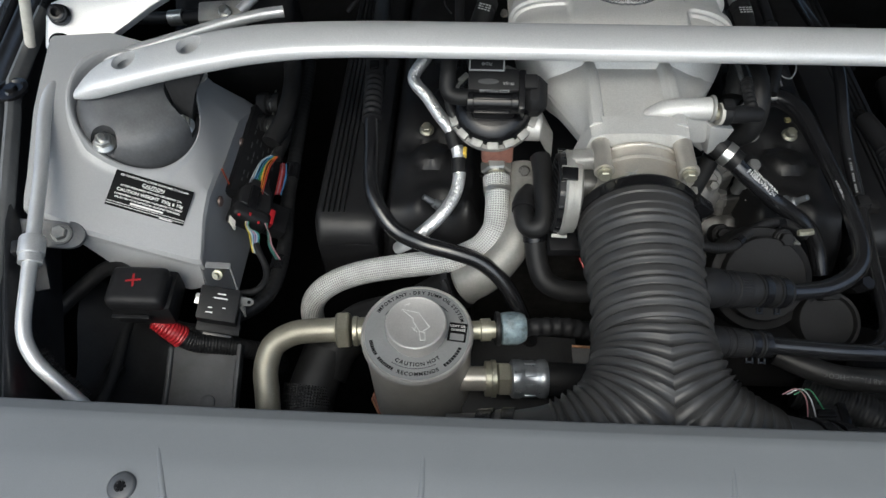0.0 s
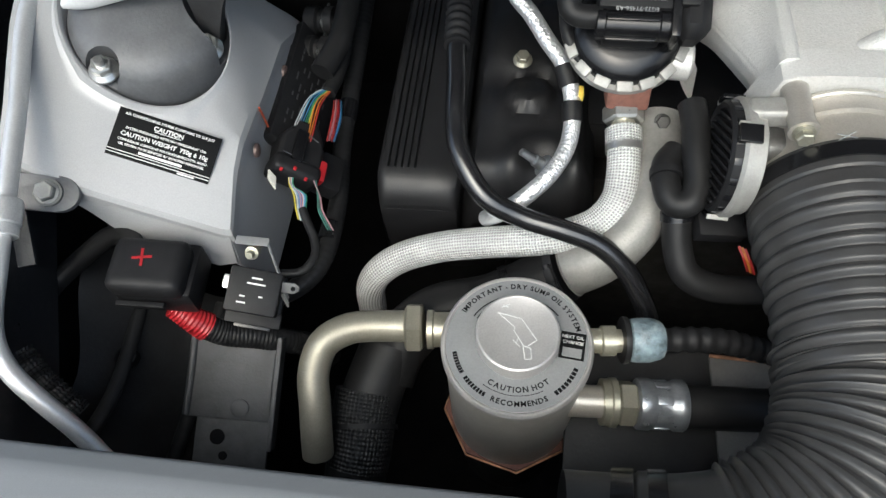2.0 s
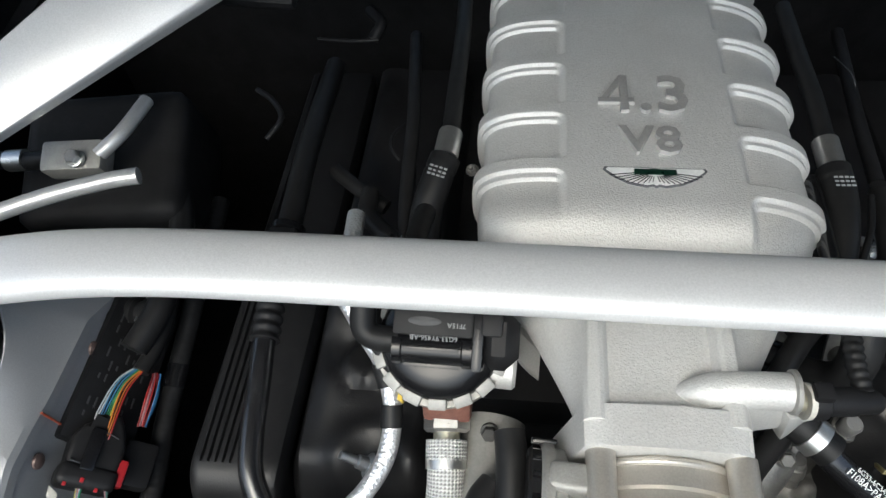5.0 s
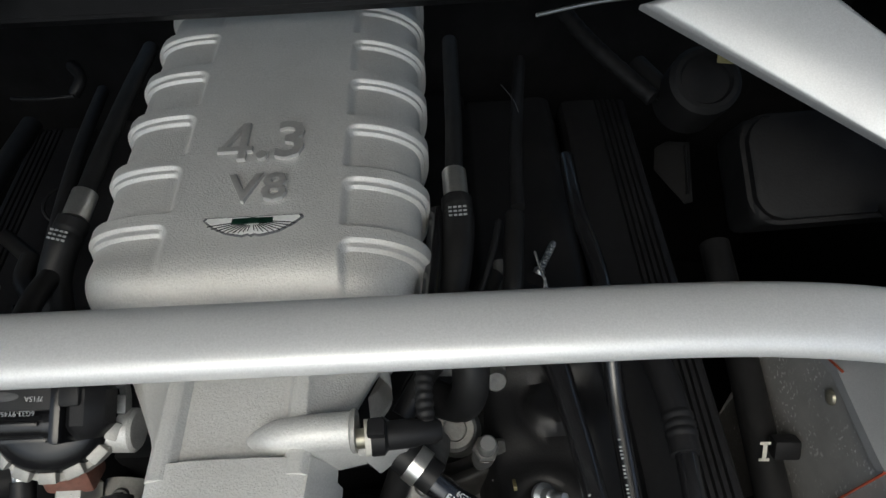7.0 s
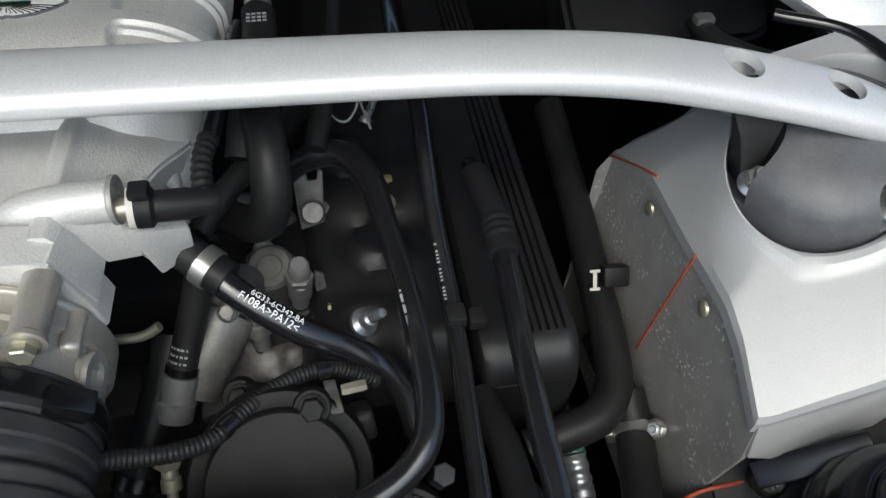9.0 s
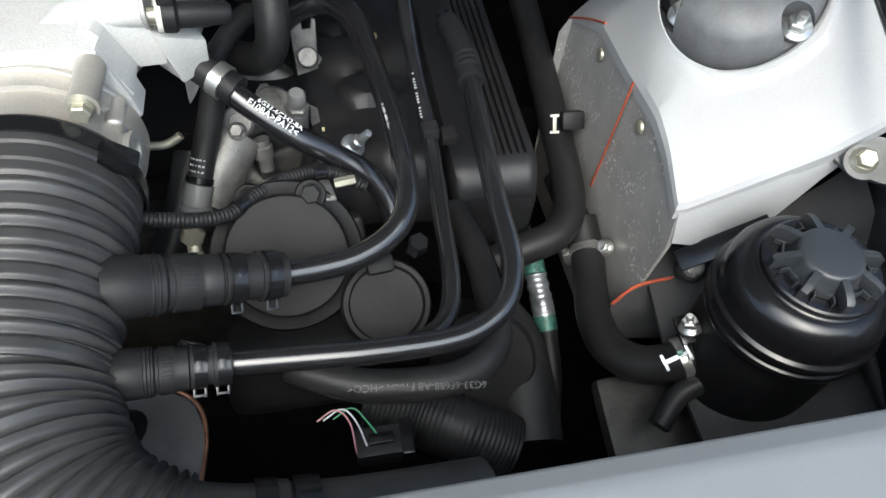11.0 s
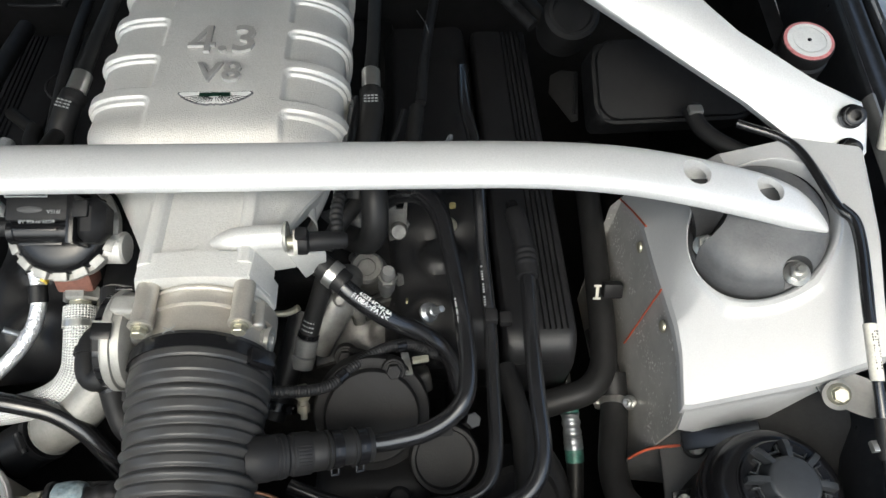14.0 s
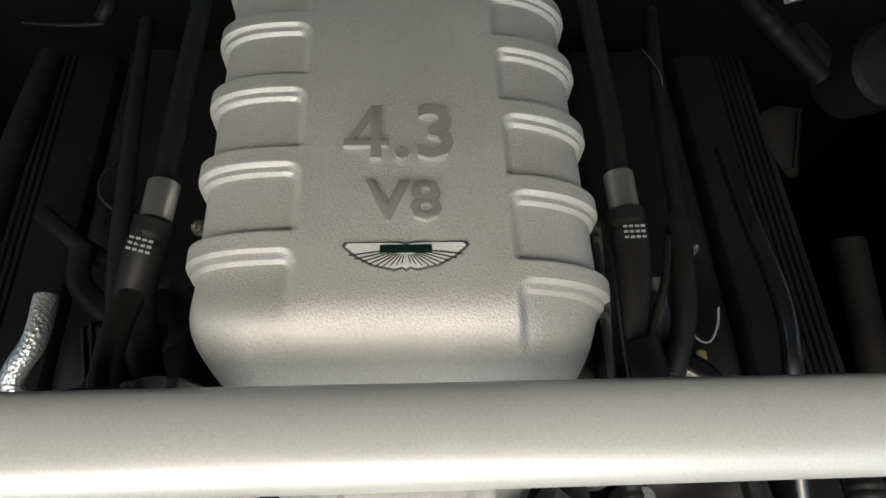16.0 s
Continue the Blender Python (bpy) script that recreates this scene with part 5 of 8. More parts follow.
    pipe = hose([(-0.255, 0.3255, 0.909), (-0.294, 0.323, 0.908), (-0.313, 0.318, 0.908), (-0.328, 0.306, 0.905), (-0.333, 0.287, 0.895), (-0.330, 0.268, 0.885), (-0.328, 0.251, 0.872), (-0.327, 0.238, 0.858)], 0.0118, seg=24)
    solo("oil_pipe", pipe, "olive", "bent yellow passivated steel oil pipe", "pipe")


def hexm(r, h):
    bm = bmesh.new()
    hexagon(bm, r, h, Matrix())
    return bm


def warning_label():
    tl, tr, br = Vector((-0.474, 0.425, 1.0215)), Vector((-0.4085, 0.4235, 0.9925)), Vector((-0.415, 0.3915, 0.9795))
    m = frame3((tl + br) / 2 + Vector((0.0003, -0.0003, 0.0012)), tr - tl, tr - br)
    W, H = (tr - tl).length, (tr - br).length
    holder = thing("warning_label", tuple((tl + br) / 2), "black air conditioning caution label on the silver cover", "label")
    part("film", boxed(W, H, 0.0006, m, 0.0002), "label", holder)
    t = bmesh.new()
    rows = [("AIR CONDITIONING SYSTEM CONFORMS TO SAE J639", 0.00255, 0.40), ("CAUTION", 0.0046, 0.27), ("SYSTEM PRESSURISED WITH HFC REFRIGERANT 134a", 0.0024, 0.12), ("CAUTION WEIGHT  750g \u00b1 10g", 0.0044, -0.005),
            ("COMPRESSOR LUBRICANT POLYALKYLENEGLYCOL BASED", 0.00235, -0.13), ("OIL SYSTEM TO BE SERVICED BY QUALIFIED PERSONNEL", 0.00235, -0.22)]
    for s, size, v in rows:
        g = letters(s, size, 0.0002, fat=size * 0.022)
        xs = [q.co.x for q in g.verts]
        k = min(1.0, W * 0.94 / (max(xs) - min(xs)))
        merge(t, g, m @ Matrix.Translation((0, v * H, 0.0004)) @ Matrix.Diagonal((k, 1, 1, 1)))
    for x, v, w, h in ((0, 0.205, 0.018, 0.0004), (0.0, -0.305, 0.030, 0.0018), (0, -0.365, W * 0.99, 0.0005), (0, -0.425, W * 0.99, 0.0005), (0.27 * W, -0.465, 0.012, 0.0012)):
        box(t, w, h, 0.0002, m @ Matrix.Translation((x, v * H, 0.0005)))
    part("print", t, "white", holder, "white print CAUTION WEIGHT 750g")


def battery_post():
    holder = thing("battery_terminal_box", (-0.442, 0.325, 0.96), "black battery terminal box with a red plus sign", "terminal box")
    m = frame3((-0.4425, 0.3255, 0.9705), (1, 0.05, -0.08), (0.02, 1, 0.05))
    part("lid", boxed(0.052, 0.040, 0.020, m @ Matrix.Translation((0.002, 0, 0)), 0.0085, 4), "plastic", holder)
    part("body", boxed(0.054, 0.042, 0.030, m @ Matrix.Translation((0.0045, 0.003, -0.020)), 0.004), "plastic", holder)
    part("hinge_tab", boxed(0.034, 0.004, 0.004, m @ Matrix.Translation((-0.004, -0.022, -0.014)), 0.001), "plastic", holder)
    pl = bmesh.new()
    for a in (8, 98):
        box(pl, 0.0135, 0.0017, 0.0008, m @ pose(-0.001, 0.003, 0.0101, 0, 0, a))
    part("plus_sign", pl, "red", holder, "red plus sign")
    lead = hose([(-0.462, 0.346, 0.955), (-0.478, 0.360, 0.955), (-0.495, 0.360, 0.949), (-0.512, 0.350, 0.940), (-0.528, 0.336, 0.932), (-0.545, 0.312, 0.926)], 0.0075, seg=16)
    solo("earth_cable", lead, "rubber", "black rubber cable leaving the terminal box", "cable")
    b = Vector((-0.437, 0.315, 0.932))
    boot = hose([b, b + Vector((0.012, -0.003, -0.012)), b + Vector((0.020, -0.004, -0.022))], lambda s, L: 0.0075 + 0.0035 * s / L + 0.0004 * math.sin(s * 2100), seg=18, step=0.0008)
    part("cable_boot", boot, "red", holder, "red rubber cable boot")
    cab = hose([b + Vector((0.018, -0.004, -0.020)), b + Vector((0.032, -0.004, -0.032)), b + Vector((0.052, 0.0, -0.042)), b + Vector((0.072, 0.004, -0.056)), b + Vector((0.086, 0.012, -0.080)), b + Vector((0.092, 0.020, -0.12))], ridged(0.0092, 0.0006, 0.0030), seg=16, step=0.0008)
    solo("battery_cable", cab, "plastic", "thick black battery cable in ribbed conduit", "cable")


def relay_unit():
    holder = thing("relay", (-0.378, 0.325, 0.93), "black relay with printed top on a plated bracket", "relay")
    m = frame3((-0.3735, 0.326, 0.944), (1, 0.02, -0.30), (0.05, 1, 0.42)) @ Matrix.Scale(1.12, 4)
    part("case", boxed(0.032, 0.028, 0.026, m, 0.002), "plastic", holder)
    part("base", boxed(0.034, 0.031, 0.012, m @ Matrix.Translation((0.001, -0.001, -0.022)), 0.002), "plastic", holder)
    part("skirt", boxed(0.036, 0.010, 0.008, m @ Matrix.Translation((0.001, -0.016, -0.018)), 0.001), "plastic", holder)
    part("skirt_lip", boxed(0.024, 0.004, 0.006, m @ Matrix.Translation((0.001, -0.0215, -0.022)), 0.001), "satin", holder)
    t = bmesh.new()
    for x, y, w in ((0.001, 0.008, 0.008), (0.001, 0.0045, 0.014), (-0.006, -0.004, 0.004), (0.005, -0.003, 0.003), (-0.006, -0.008, 0.007)):
        box(t, w * 0.8, 0.0010, 0.0003, m @ Matrix.Translation((x, y, 0.0132)))
    part("print_bars", t, "white", holder)
    br = bmesh.new()
    box(br, 0.023, 0.006, 0.0012, frame3((-0.3705, 0.3475, 0.979), (1, 0, -0.05), (0, 1, 0.2)), 0.0003)
    top, low = Vector((-0.3595, 0.3475, 0.9785)), Vector((-0.351, 0.326, 0.937))
    box(br, (low - top).length, 0.0026, 0.0014, frame3((top + low) / 2, low - top, (0.1, 0.9, -0.2)), 0.0003)
    part("bracket", br, "innerwing", holder, "dull plated bracket")
    tip = bmesh.new()
    prism(tip, [(-0.008, -0.0030), (0.004, -0.0006), (0.004, 0.0006), (-0.008, 0.0030)], 0.0014, frame3(low + Vector((0, -0.002, -0.001)), low - top, (0.1, 0.9, -0.2)), 0.0003)
    part("bracket_tip", tip, "cast", holder, "bare metal pointed tip")
    lug = bmesh.new()
    prism(lug, [(-0.006, -0.0040), (0.003, -0.0040), (0.0062, -0.0015), (0.0062, 0.0015), (0.003, 0.0040), (-0.006, 0.0040)], 0.0012, frame3(low + Vector((0.003, 0.004, 0.009)), (0.8, 0.1, -0.25), (-0.15, 0.55, 0.8)), 0.0003)
    lug = part("bracket_lug", lug, "innerwing", holder, "bare metal lug with a hole")
    part("lug_hole", lathed([(0.0017, 0), (0.0017, 0.0004), (0, 0.0004)], frame3(low + Vector((0.005, 0.004, 0.0088)), (0.8, 0.1, -0.25), (-0.15, 0.55, 0.8)), 14), "ink", lug)
    sc = lathed([(0.0028, -0.018), (0.0028, -0.006), (0.0050, -0.006), (0.0050, -0.001), (0.0026, -0.0005), (0.0026, 0.004), (0, 0.004)], align((-0.3725, 0.342, 0.971), (0, -0.8, 0.6)), 14)
    part("bracket_screw", sc, "gold", holder)
    part("terminal", boxed(0.006, 0.009, 0.005, m @ Matrix.Translation((-0.018, 0.004, -0.004)), 0.001), "zinc", holder)


def liner(bm, clips, ribs):
    """Moulded wheel-arch liner with raised ribs and push clips."""
    h = thing("wheelarch_liner", clips[0], "black moulded wheel-arch liner with push clips", "liner", "wheel-arch liners")
    part("panel", bm, "liner", h)
    for l in ribs:
        part("moulded_rib", hose(l, 0.006, seg=12), "liner", h)
    for p in clips:
        part("push_clip", lathed([(0.009, -0.006), (0.009, 0.002), (0.006, 0.004), (0, 0.004)], Matrix.Translation(p), 20), "plastic", h)


def front_corner_west():
    plate_m = frame3((-0.401, 0.277, 0.868), (1, 0.02, -0.05), (0, 1, 0.45))
    holder = thing("support_plate", (-0.405, 0.280, 0.860), "grey coated support plate with bolt holes below the relay", "plate")
    part("plate", boxed(0.070, 0.062, 0.004, plate_m @ Matrix.Translation((0, 0.010, 0)), 0.001), "greyplate", holder)
    for x in (-0.034, 0.034):
        part("rolled_edge", hose([plate_m @ Vector((x, -0.020, 0.001)), plate_m @ Vector((x * 0.98, 0.010, 0.002)), plate_m @ Vector((x, 0.040, 0.001))], 0.0030, seg=10), "greyplate", holder)
    part("lower_plate", boxed(0.058, 0.060, 0.004, plate_m @ Matrix.Translation((0.001, -0.048, -0.008)), 0.001), "greyplate", holder)
    part("edge_flange", boxed(0.004, 0.085, 0.014, plate_m @ Matrix.Translation((0.036, 0.002, 0.006)), 0.001), "greyplate", holder)
    part("bolt", lathed([(0.007, 0), (0.007, 0.002), (0.0045, 0.003), (0, 0.003)], plate_m @ Matrix.Translation((0.008, -0.012, 0.002)), 18), "greyplate", holder)
    part("hole", lathed([(0.006, 0), (0.006, 0.0004), (0, 0.0004)], plate_m @ Matrix.Translation((-0.010, -0.036, -0.0058)), 18), "ink", holder)
    part("hole", lathed([(0.0035, 0), (0.0035, 0.0004), (0, 0.0004)], plate_m @ Matrix.Translation((-0.004, -0.050, -0.0058)), 18), "ink", holder)
    # wheel-arch liner with moulded folds
    bm = sheet(lambda u, v: (-0.53 + 0.13 * u, 0.16 + 0.22 * v, 0.80 + 0.03 * math.sin(5 * u + 2) + 0.05 * (1 - u) + 0.02 * math.sin(9 * v) + 0.02 * v), 24, 24, 0.004)
    liner(bm, [(-0.50, 0.20, 0.835), (-0.50, 0.30, 0.860), (-0.44, 0.22, 0.800)], [[(-0.525, 0.17, 0.875), (-0.50, 0.26, 0.862), (-0.50, 0.36, 0.868)], [(-0.46, 0.17, 0.818), (-0.455, 0.26, 0.815), (-0.45, 0.37, 0.826)]])
    # refrigerant pipe
    pipe = [(-0.340, 0.608, 1.070), (-0.362, 0.602, 1.070), (-0.400, 0.587, 1.069), (-0.440, 0.567, 1.067), (-0.490, 0.540, 1.066), (-0.526, 0.517, 1.067), (-0.538, 0.490, 1.068), (-0.537, 0.457, 1.062), (-0.522, 0.397, 1.050), (-0.511, 0.342, 1.038), (-0.503, 0.293, 1.025), (-0.497, 0.255, 1.012), (-0.486, 0.236, 1.000), (-0.470, 0.224, 0.985), (-0.451, 0.212, 0.965), (-0.434, 0.198, 0.944), (-0.420, 0.184, 0.925)]
    holder = thing("refrigerant_pipe", pipe[8], "bare aluminium refrigerant pipe with a clamp and fittings", "pipe")
    part("tube", hose(pipe, 0.0060, seg=18, step=0.004), "steel", holder)
    a, b = Vector(pipe[9]), Vector(pipe[10])
    d = (b - a).normalized()
    mid = a.lerp(b, 0.44)
    part("ferrule", lathed([(0.0095, -0.012), (0.0105, -0.010), (0.0105, 0.004), (0.0095, 0.005), (0.0095, 0.012), (0.0058, 0.012), (0.0058, -0.012), (0.0095, -0.012)], align(mid, d), 22), "steel", holder)
    part("clip", boxed(0.010, 0.026, 0.012, align(mid + Vector((-0.012, 0.004, -0.008)), d), 0.002), "plastic", holder)
    br = bmesh.new()
    prism(br, [(-0.02, -0.02), (0.012, -0.024), (0.016, 0.014), (-0.02, 0.022)], 0.003, align((-0.535, 0.330, 0.992), (0.2, -0.4, 0.9)), 0.001)
    solo("pipe_bracket", br, "greyplate", "grey steel bracket beside the pipe", "bracket")
    bolt("bracket_bolt", (-0.532, 0.285, 0.985), (0.3, -0.4, 0.9), 0.010)
    con = hose([(-0.511, 0.258, 0.965), (-0.498, 0.246, 0.955), (-0.484, 0.237, 0.945), (-0.474, 0.230, 0.935)], ridged(0.0085, 0.0016, 0.004), seg=16, step=0.001)
    solo("ribbed_conduit", con, "darkbraid", "black ribbed conduit beside the refrigerant pipe", "conduit")
    duct = hose([(-0.286, 0.326, 0.860), (-0.296, 0.290, 0.850), (-0.302, 0.256, 0.835), (-0.304, 0.228, 0.820)], 0.024, seg=30)
    h = thing("coolant_hose", (-0.26, 0.23, 0.84), "large black coolant hose in a braided sleeve", "hose")
    part("hose", duct, "rubber", h)
    part("braided_sleeve", hose([(-0.299, 0.292, 0.853), (-0.300, 0.280, 0.848), (-0.301, 0.255, 0.838), (-0.303, 0.239, 0.830)], 0.0253, seg=30), "darkbraid", h)
    clamp("hose_band", (-0.300, 0.266, 0.842), (0.1, -0.9, -0.25), 0.026, 0.004, "plastic", h, False)
    low = hose([(-0.155, 0.393, 0.885), (-0.205, 0.370, 0.872), (-0.251, 0.358, 0.866), (-0.277, 0.332, 0.860), (-0.287, 0.305, 0.850)], 0.023, seg=28)
    sp = thing("splash_plate", (-0.03, 0.30, 0.86), "pale grey splash plate with a copper-coloured edge under the intake hose", "splash plate")
    rim = [(-0.035, 0.342), (0.028, 0.338), (0.060, 0.322), (0.070, 0.295), (0.066, 0.25), (-0.035, 0.25)]
    bm = bmesh.new()
    prism(bm, rim[::-1], 0.003, Matrix.Translation((0, 0, 0.860)), 0.0008)
    part("plate", bm, "greypanel", sp)
    part("dark_apron", boxed(0.115, 0.115, 0.004, pose(-0.088, 0.297, 0.852, 6, 4, 0), 0.0012), "liner", sp, "black sheet beside the oil tank")
    part("copper_edge", hose([(x, y, 0.8605) for x, y in rim[:5]], 0.0016, seg=8, step=0.004), "copper", sp, "tarnished copper edge")
    rh = thing("radiator_hose", (-0.251, 0.358, 0.866), "black rubber radiator hose below the braided line", "hose")
    part("hose", low, "rubber", rh)
    clamp("hose_band", (-0.192, 0.3755, 0.8755), (-0.045, -0.018, -0.010), 0.0232, 0.007, "satin", rh, False)


def left_hoses():
    h = thing("breather_hose", (-0.23, 0.45, 0.96), "glossy black hose with a ribbed quick connector", "hose")
    line = [(-0.2485, 0.586, 1.006), (-0.2475, 0.558, 1.004), (-0.246, 0.522, 1.000), (-0.2430, 0.490, 0.995), (-0.2410, 0.460, 0.989), (-0.2355, 0.432, 0.981), (-0.2160, 0.4065, 0.966), (-0.189, 0.399, 0.953), (-0.156, 0.393, 0.947), (-0.130, 0.388, 0.938), (-0.108, 0.377, 0.922), (-0.092, 0.362, 0.900), (-0.081, 0.351, 0.872), (-0.075, 0.347, 0.840)]
    part("tube", hose(line, 0.0080, seg=20, step=0.004), "gloss", h)
    part("ribbed_end", hose(line[:3], ridged(0.0088, 0.0018, 0.008), seg=20, step=0.0012), "plastic", h)
    con = frame3(line[0], Vector(line[1]) - Vector(line[0]), (1, 0, 0))
    part("connector", boxed(0.030, 0.020, 0.020, con @ Matrix.Translation((-0.010, 0, 0)), 0.003), "plastic", h)
    part("connector_clip", boxed(0.012, 0.010, 0.024, con @ Matrix.Translation((-0.004, 0, 0.002)), 0.002), "satin", h)
    part("connector_ring", lathed([(0.012, -0.002), (0.0135, -0.002), (0.0135, 0.003), (0.012, 0.003), (0.012, -0.002)], align(Vector(line[0]) + Vector((0, 0.025, 0.003)), (0, 1, 0.1)), 22), "satin", h)
    back = [line[0], tuple(Vector(line[0]) + Vector((0.0, 0.05, 0.004))), tuple(Vector(line[0]) + Vector((-0.004, 0.12, 0.0))), tuple(Vector(line[0]) + Vector((-0.01, 0.25, -0.02)))]
    part("rear_tube", hose(back, 0.0095, seg=18), "rubber", h)

    h = thing("braided_hose", (-0.2, 0.4, 0.92), "silver braided oil hose with a hexagon union", "hose")
    line = [(-0.116, 0.472, 0.970), (-0.115, 0.454, 0.964), (-0.115, 0.438, 0.956), (-0.118, 0.423, 0.945), (-0.130, 0.411, 0.934), (-0.150, 0.404, 0.926), (-0.174, 0.401, 0.920), (-0.210, 0.402, 0.910), (-0.248, 0.402, 0.899), (-0.280, 0.397, 0.888), (-0.301, 0.390, 0.874), (-0.312, 0.385, 0.852), (-0.315, 0.383, 0.815)]
    part("sleeve", hose(line, 0.0125, seg=28, step=0.004), "braid", h)
    d = Vector(line[1]) - Vector(line[0])
    part("sleeve_end", hose([line[0], tuple(Vector(line[0]) + d.normalized() * 0.013)], 0.0138, seg=28), "braid", h)
    clamp("end_band", Vector(line[0]) + d.normalized() * 0.015, d, 0.0126, 0.007, "zinc", h, False)
    part("union_nut", placed(hexm(0.0155, 0.013), align(Vector(line[0]) - d.normalized() * 0.018, d)), "zinc", h)
    part("union_tail", lathed([(0.009, 0), (0.009, 0.012), (0, 0.012)], align(Vector(line[0]) - d.normalized() * 0.006, d), 18), "gold", h)

    h = thing("foil_pipe", (-0.16, 0.48, 0.98), "foil-wrapped pipe with black rubber sleeves", "pipe")
    line = [(-0.192, 0.613, 1.030), (-0.192, 0.588, 1.030), (-0.205, 0.568, 1.018), (-0.190, 0.550, 1.008), (-0.177, 0.533, 0.999), (-0.163, 0.516, 0.990), (-0.156, 0.498, 0.979), (-0.154, 0.481, 0.969), (-0.157, 0.460, 0.960), (-0.168, 0.440, 0.953), (-0.184, 0.425, 0.945), (-0.203, 0.416, 0.932), (-0.216, 0.421, 0.915)]
    part("foil_wrap", hose(line, 0.0066, seg=18, step=0.004), "foil", h)
    part("sleeve", hose([line[5], tuple(Vector(line[5]).lerp(Vector(line[6]), 0.75))], 0.0078, seg=18), "rubber", h)
    part("sleeve", hose([tuple(Vector(line[6]).lerp(Vector(line[7]), 0.35)), tuple(Vector(line[7]).lerp(Vector(line[8]), 0.1))], 0.0078, seg=18), "rubber", h)
    part("clip", boxed(0.004, 0.010, 0.008, Matrix.Translation(Vector(line[6]) + Vector((0.007, 0.0, 0.0))), 0.001), "yellow", h)

    h = thing("coolant_elbow", (-0.12, 0.41, 0.93), "bare cast aluminium coolant elbow", "pipe")
    line = [(-0.086, 0.493, 0.955), (-0.090, 0.453, 0.950), (-0.094, 0.425, 0.942), (-0.105, 0.406, 0.930), (-0.125, 0.393, 0.915), (-0.147, 0.389, 0.900)]
    part("casting", hose(line, lambda s, L: 0.020 + 0.002 * math.cos(6 * s / L), seg=28), "elbow", h)
    part("bead", lathed([(0.020, -0.002), (0.0232, 0), (0.020, 0.002), (0.020, -0.002)], align(line[-1], Vector(line[-1]) - Vector(line[-2])), 30), "elbow", h)
    clamp("hose_band", Vector(line[-1]) + (Vector(line[-1]) - Vector(line[-2])).normalized() * 0.008, Vector(line[-1]) - Vector(line[-2]), 0.0235, 0.007, "plastic", h, True, side=60)

    h = thing("bypass_hose", (-0.08, 0.42, 0.98), "black rubber bypass hose bent in a tight loop", "hose")
    part("hose", hose([(-0.075, 0.467, 1.005), (-0.073, 0.451, 1.002), (-0.072, 0.428, 0.995), (-0.071, 0.410, 0.988), (-0.076, 0.399, 0.983), (-0.085, 0.399, 0.980), (-0.090, 0.408, 0.982), (-0.091, 0.427, 0.985), (-0.083, 0.440, 0.985)], 0.0098, seg=20, step=0.003), "rubber", h)
    clamp("hose_band", (-0.091, 0.420, 0.985), (0, 1, 0.1), 0.0100, 0.006, "plastic", h, True, side=180)
    dl = [(-0.079, 0.406, 0.962), (-0.076, 0.389, 0.944), (-0.068, 0.374, 0.930), (-0.049, 0.368, 0.923), (-0.024, 0.369, 0.920), (0.005, 0.372, 0.920)]
    dh = thing("drain_hose", dl[1], "black rubber hose that bends under the intake hose", "hose")
    part("hose", hose(dl, 0.0105, seg=20), "rubber", dh)
    clamp("hose_band", (-0.0786, 0.4035, 0.9595), Vector(dl[1]) - Vector(dl[0]), 0.0106, 0.006, "satin", dh, False)
    k = thing("throttle_connector", (-0.05, 0.385, 0.955), "black throttle connector with red and orange wires", "connector")
    part("shell", boxed(0.034, 0.018, 0.014, frame3((-0.050, 0.397, 0.958), (1, 0.1, -0.1), (0, 1, 0.2)), 0.002), "plastic", k)
    for j in range(3):
        o = Vector((-0.036, 0.386, 0.952)) + Vector((0.002 * j, -0.001 * j, 0))
        part("wire", hose([o, o + Vector((0.004, -0.008, -0.004)), o + Vector((0.010, -0.010, -0.016))], 0.0011, seg=8, step=0.003), ("w_red", "w_orange", "w_red")[j], k)


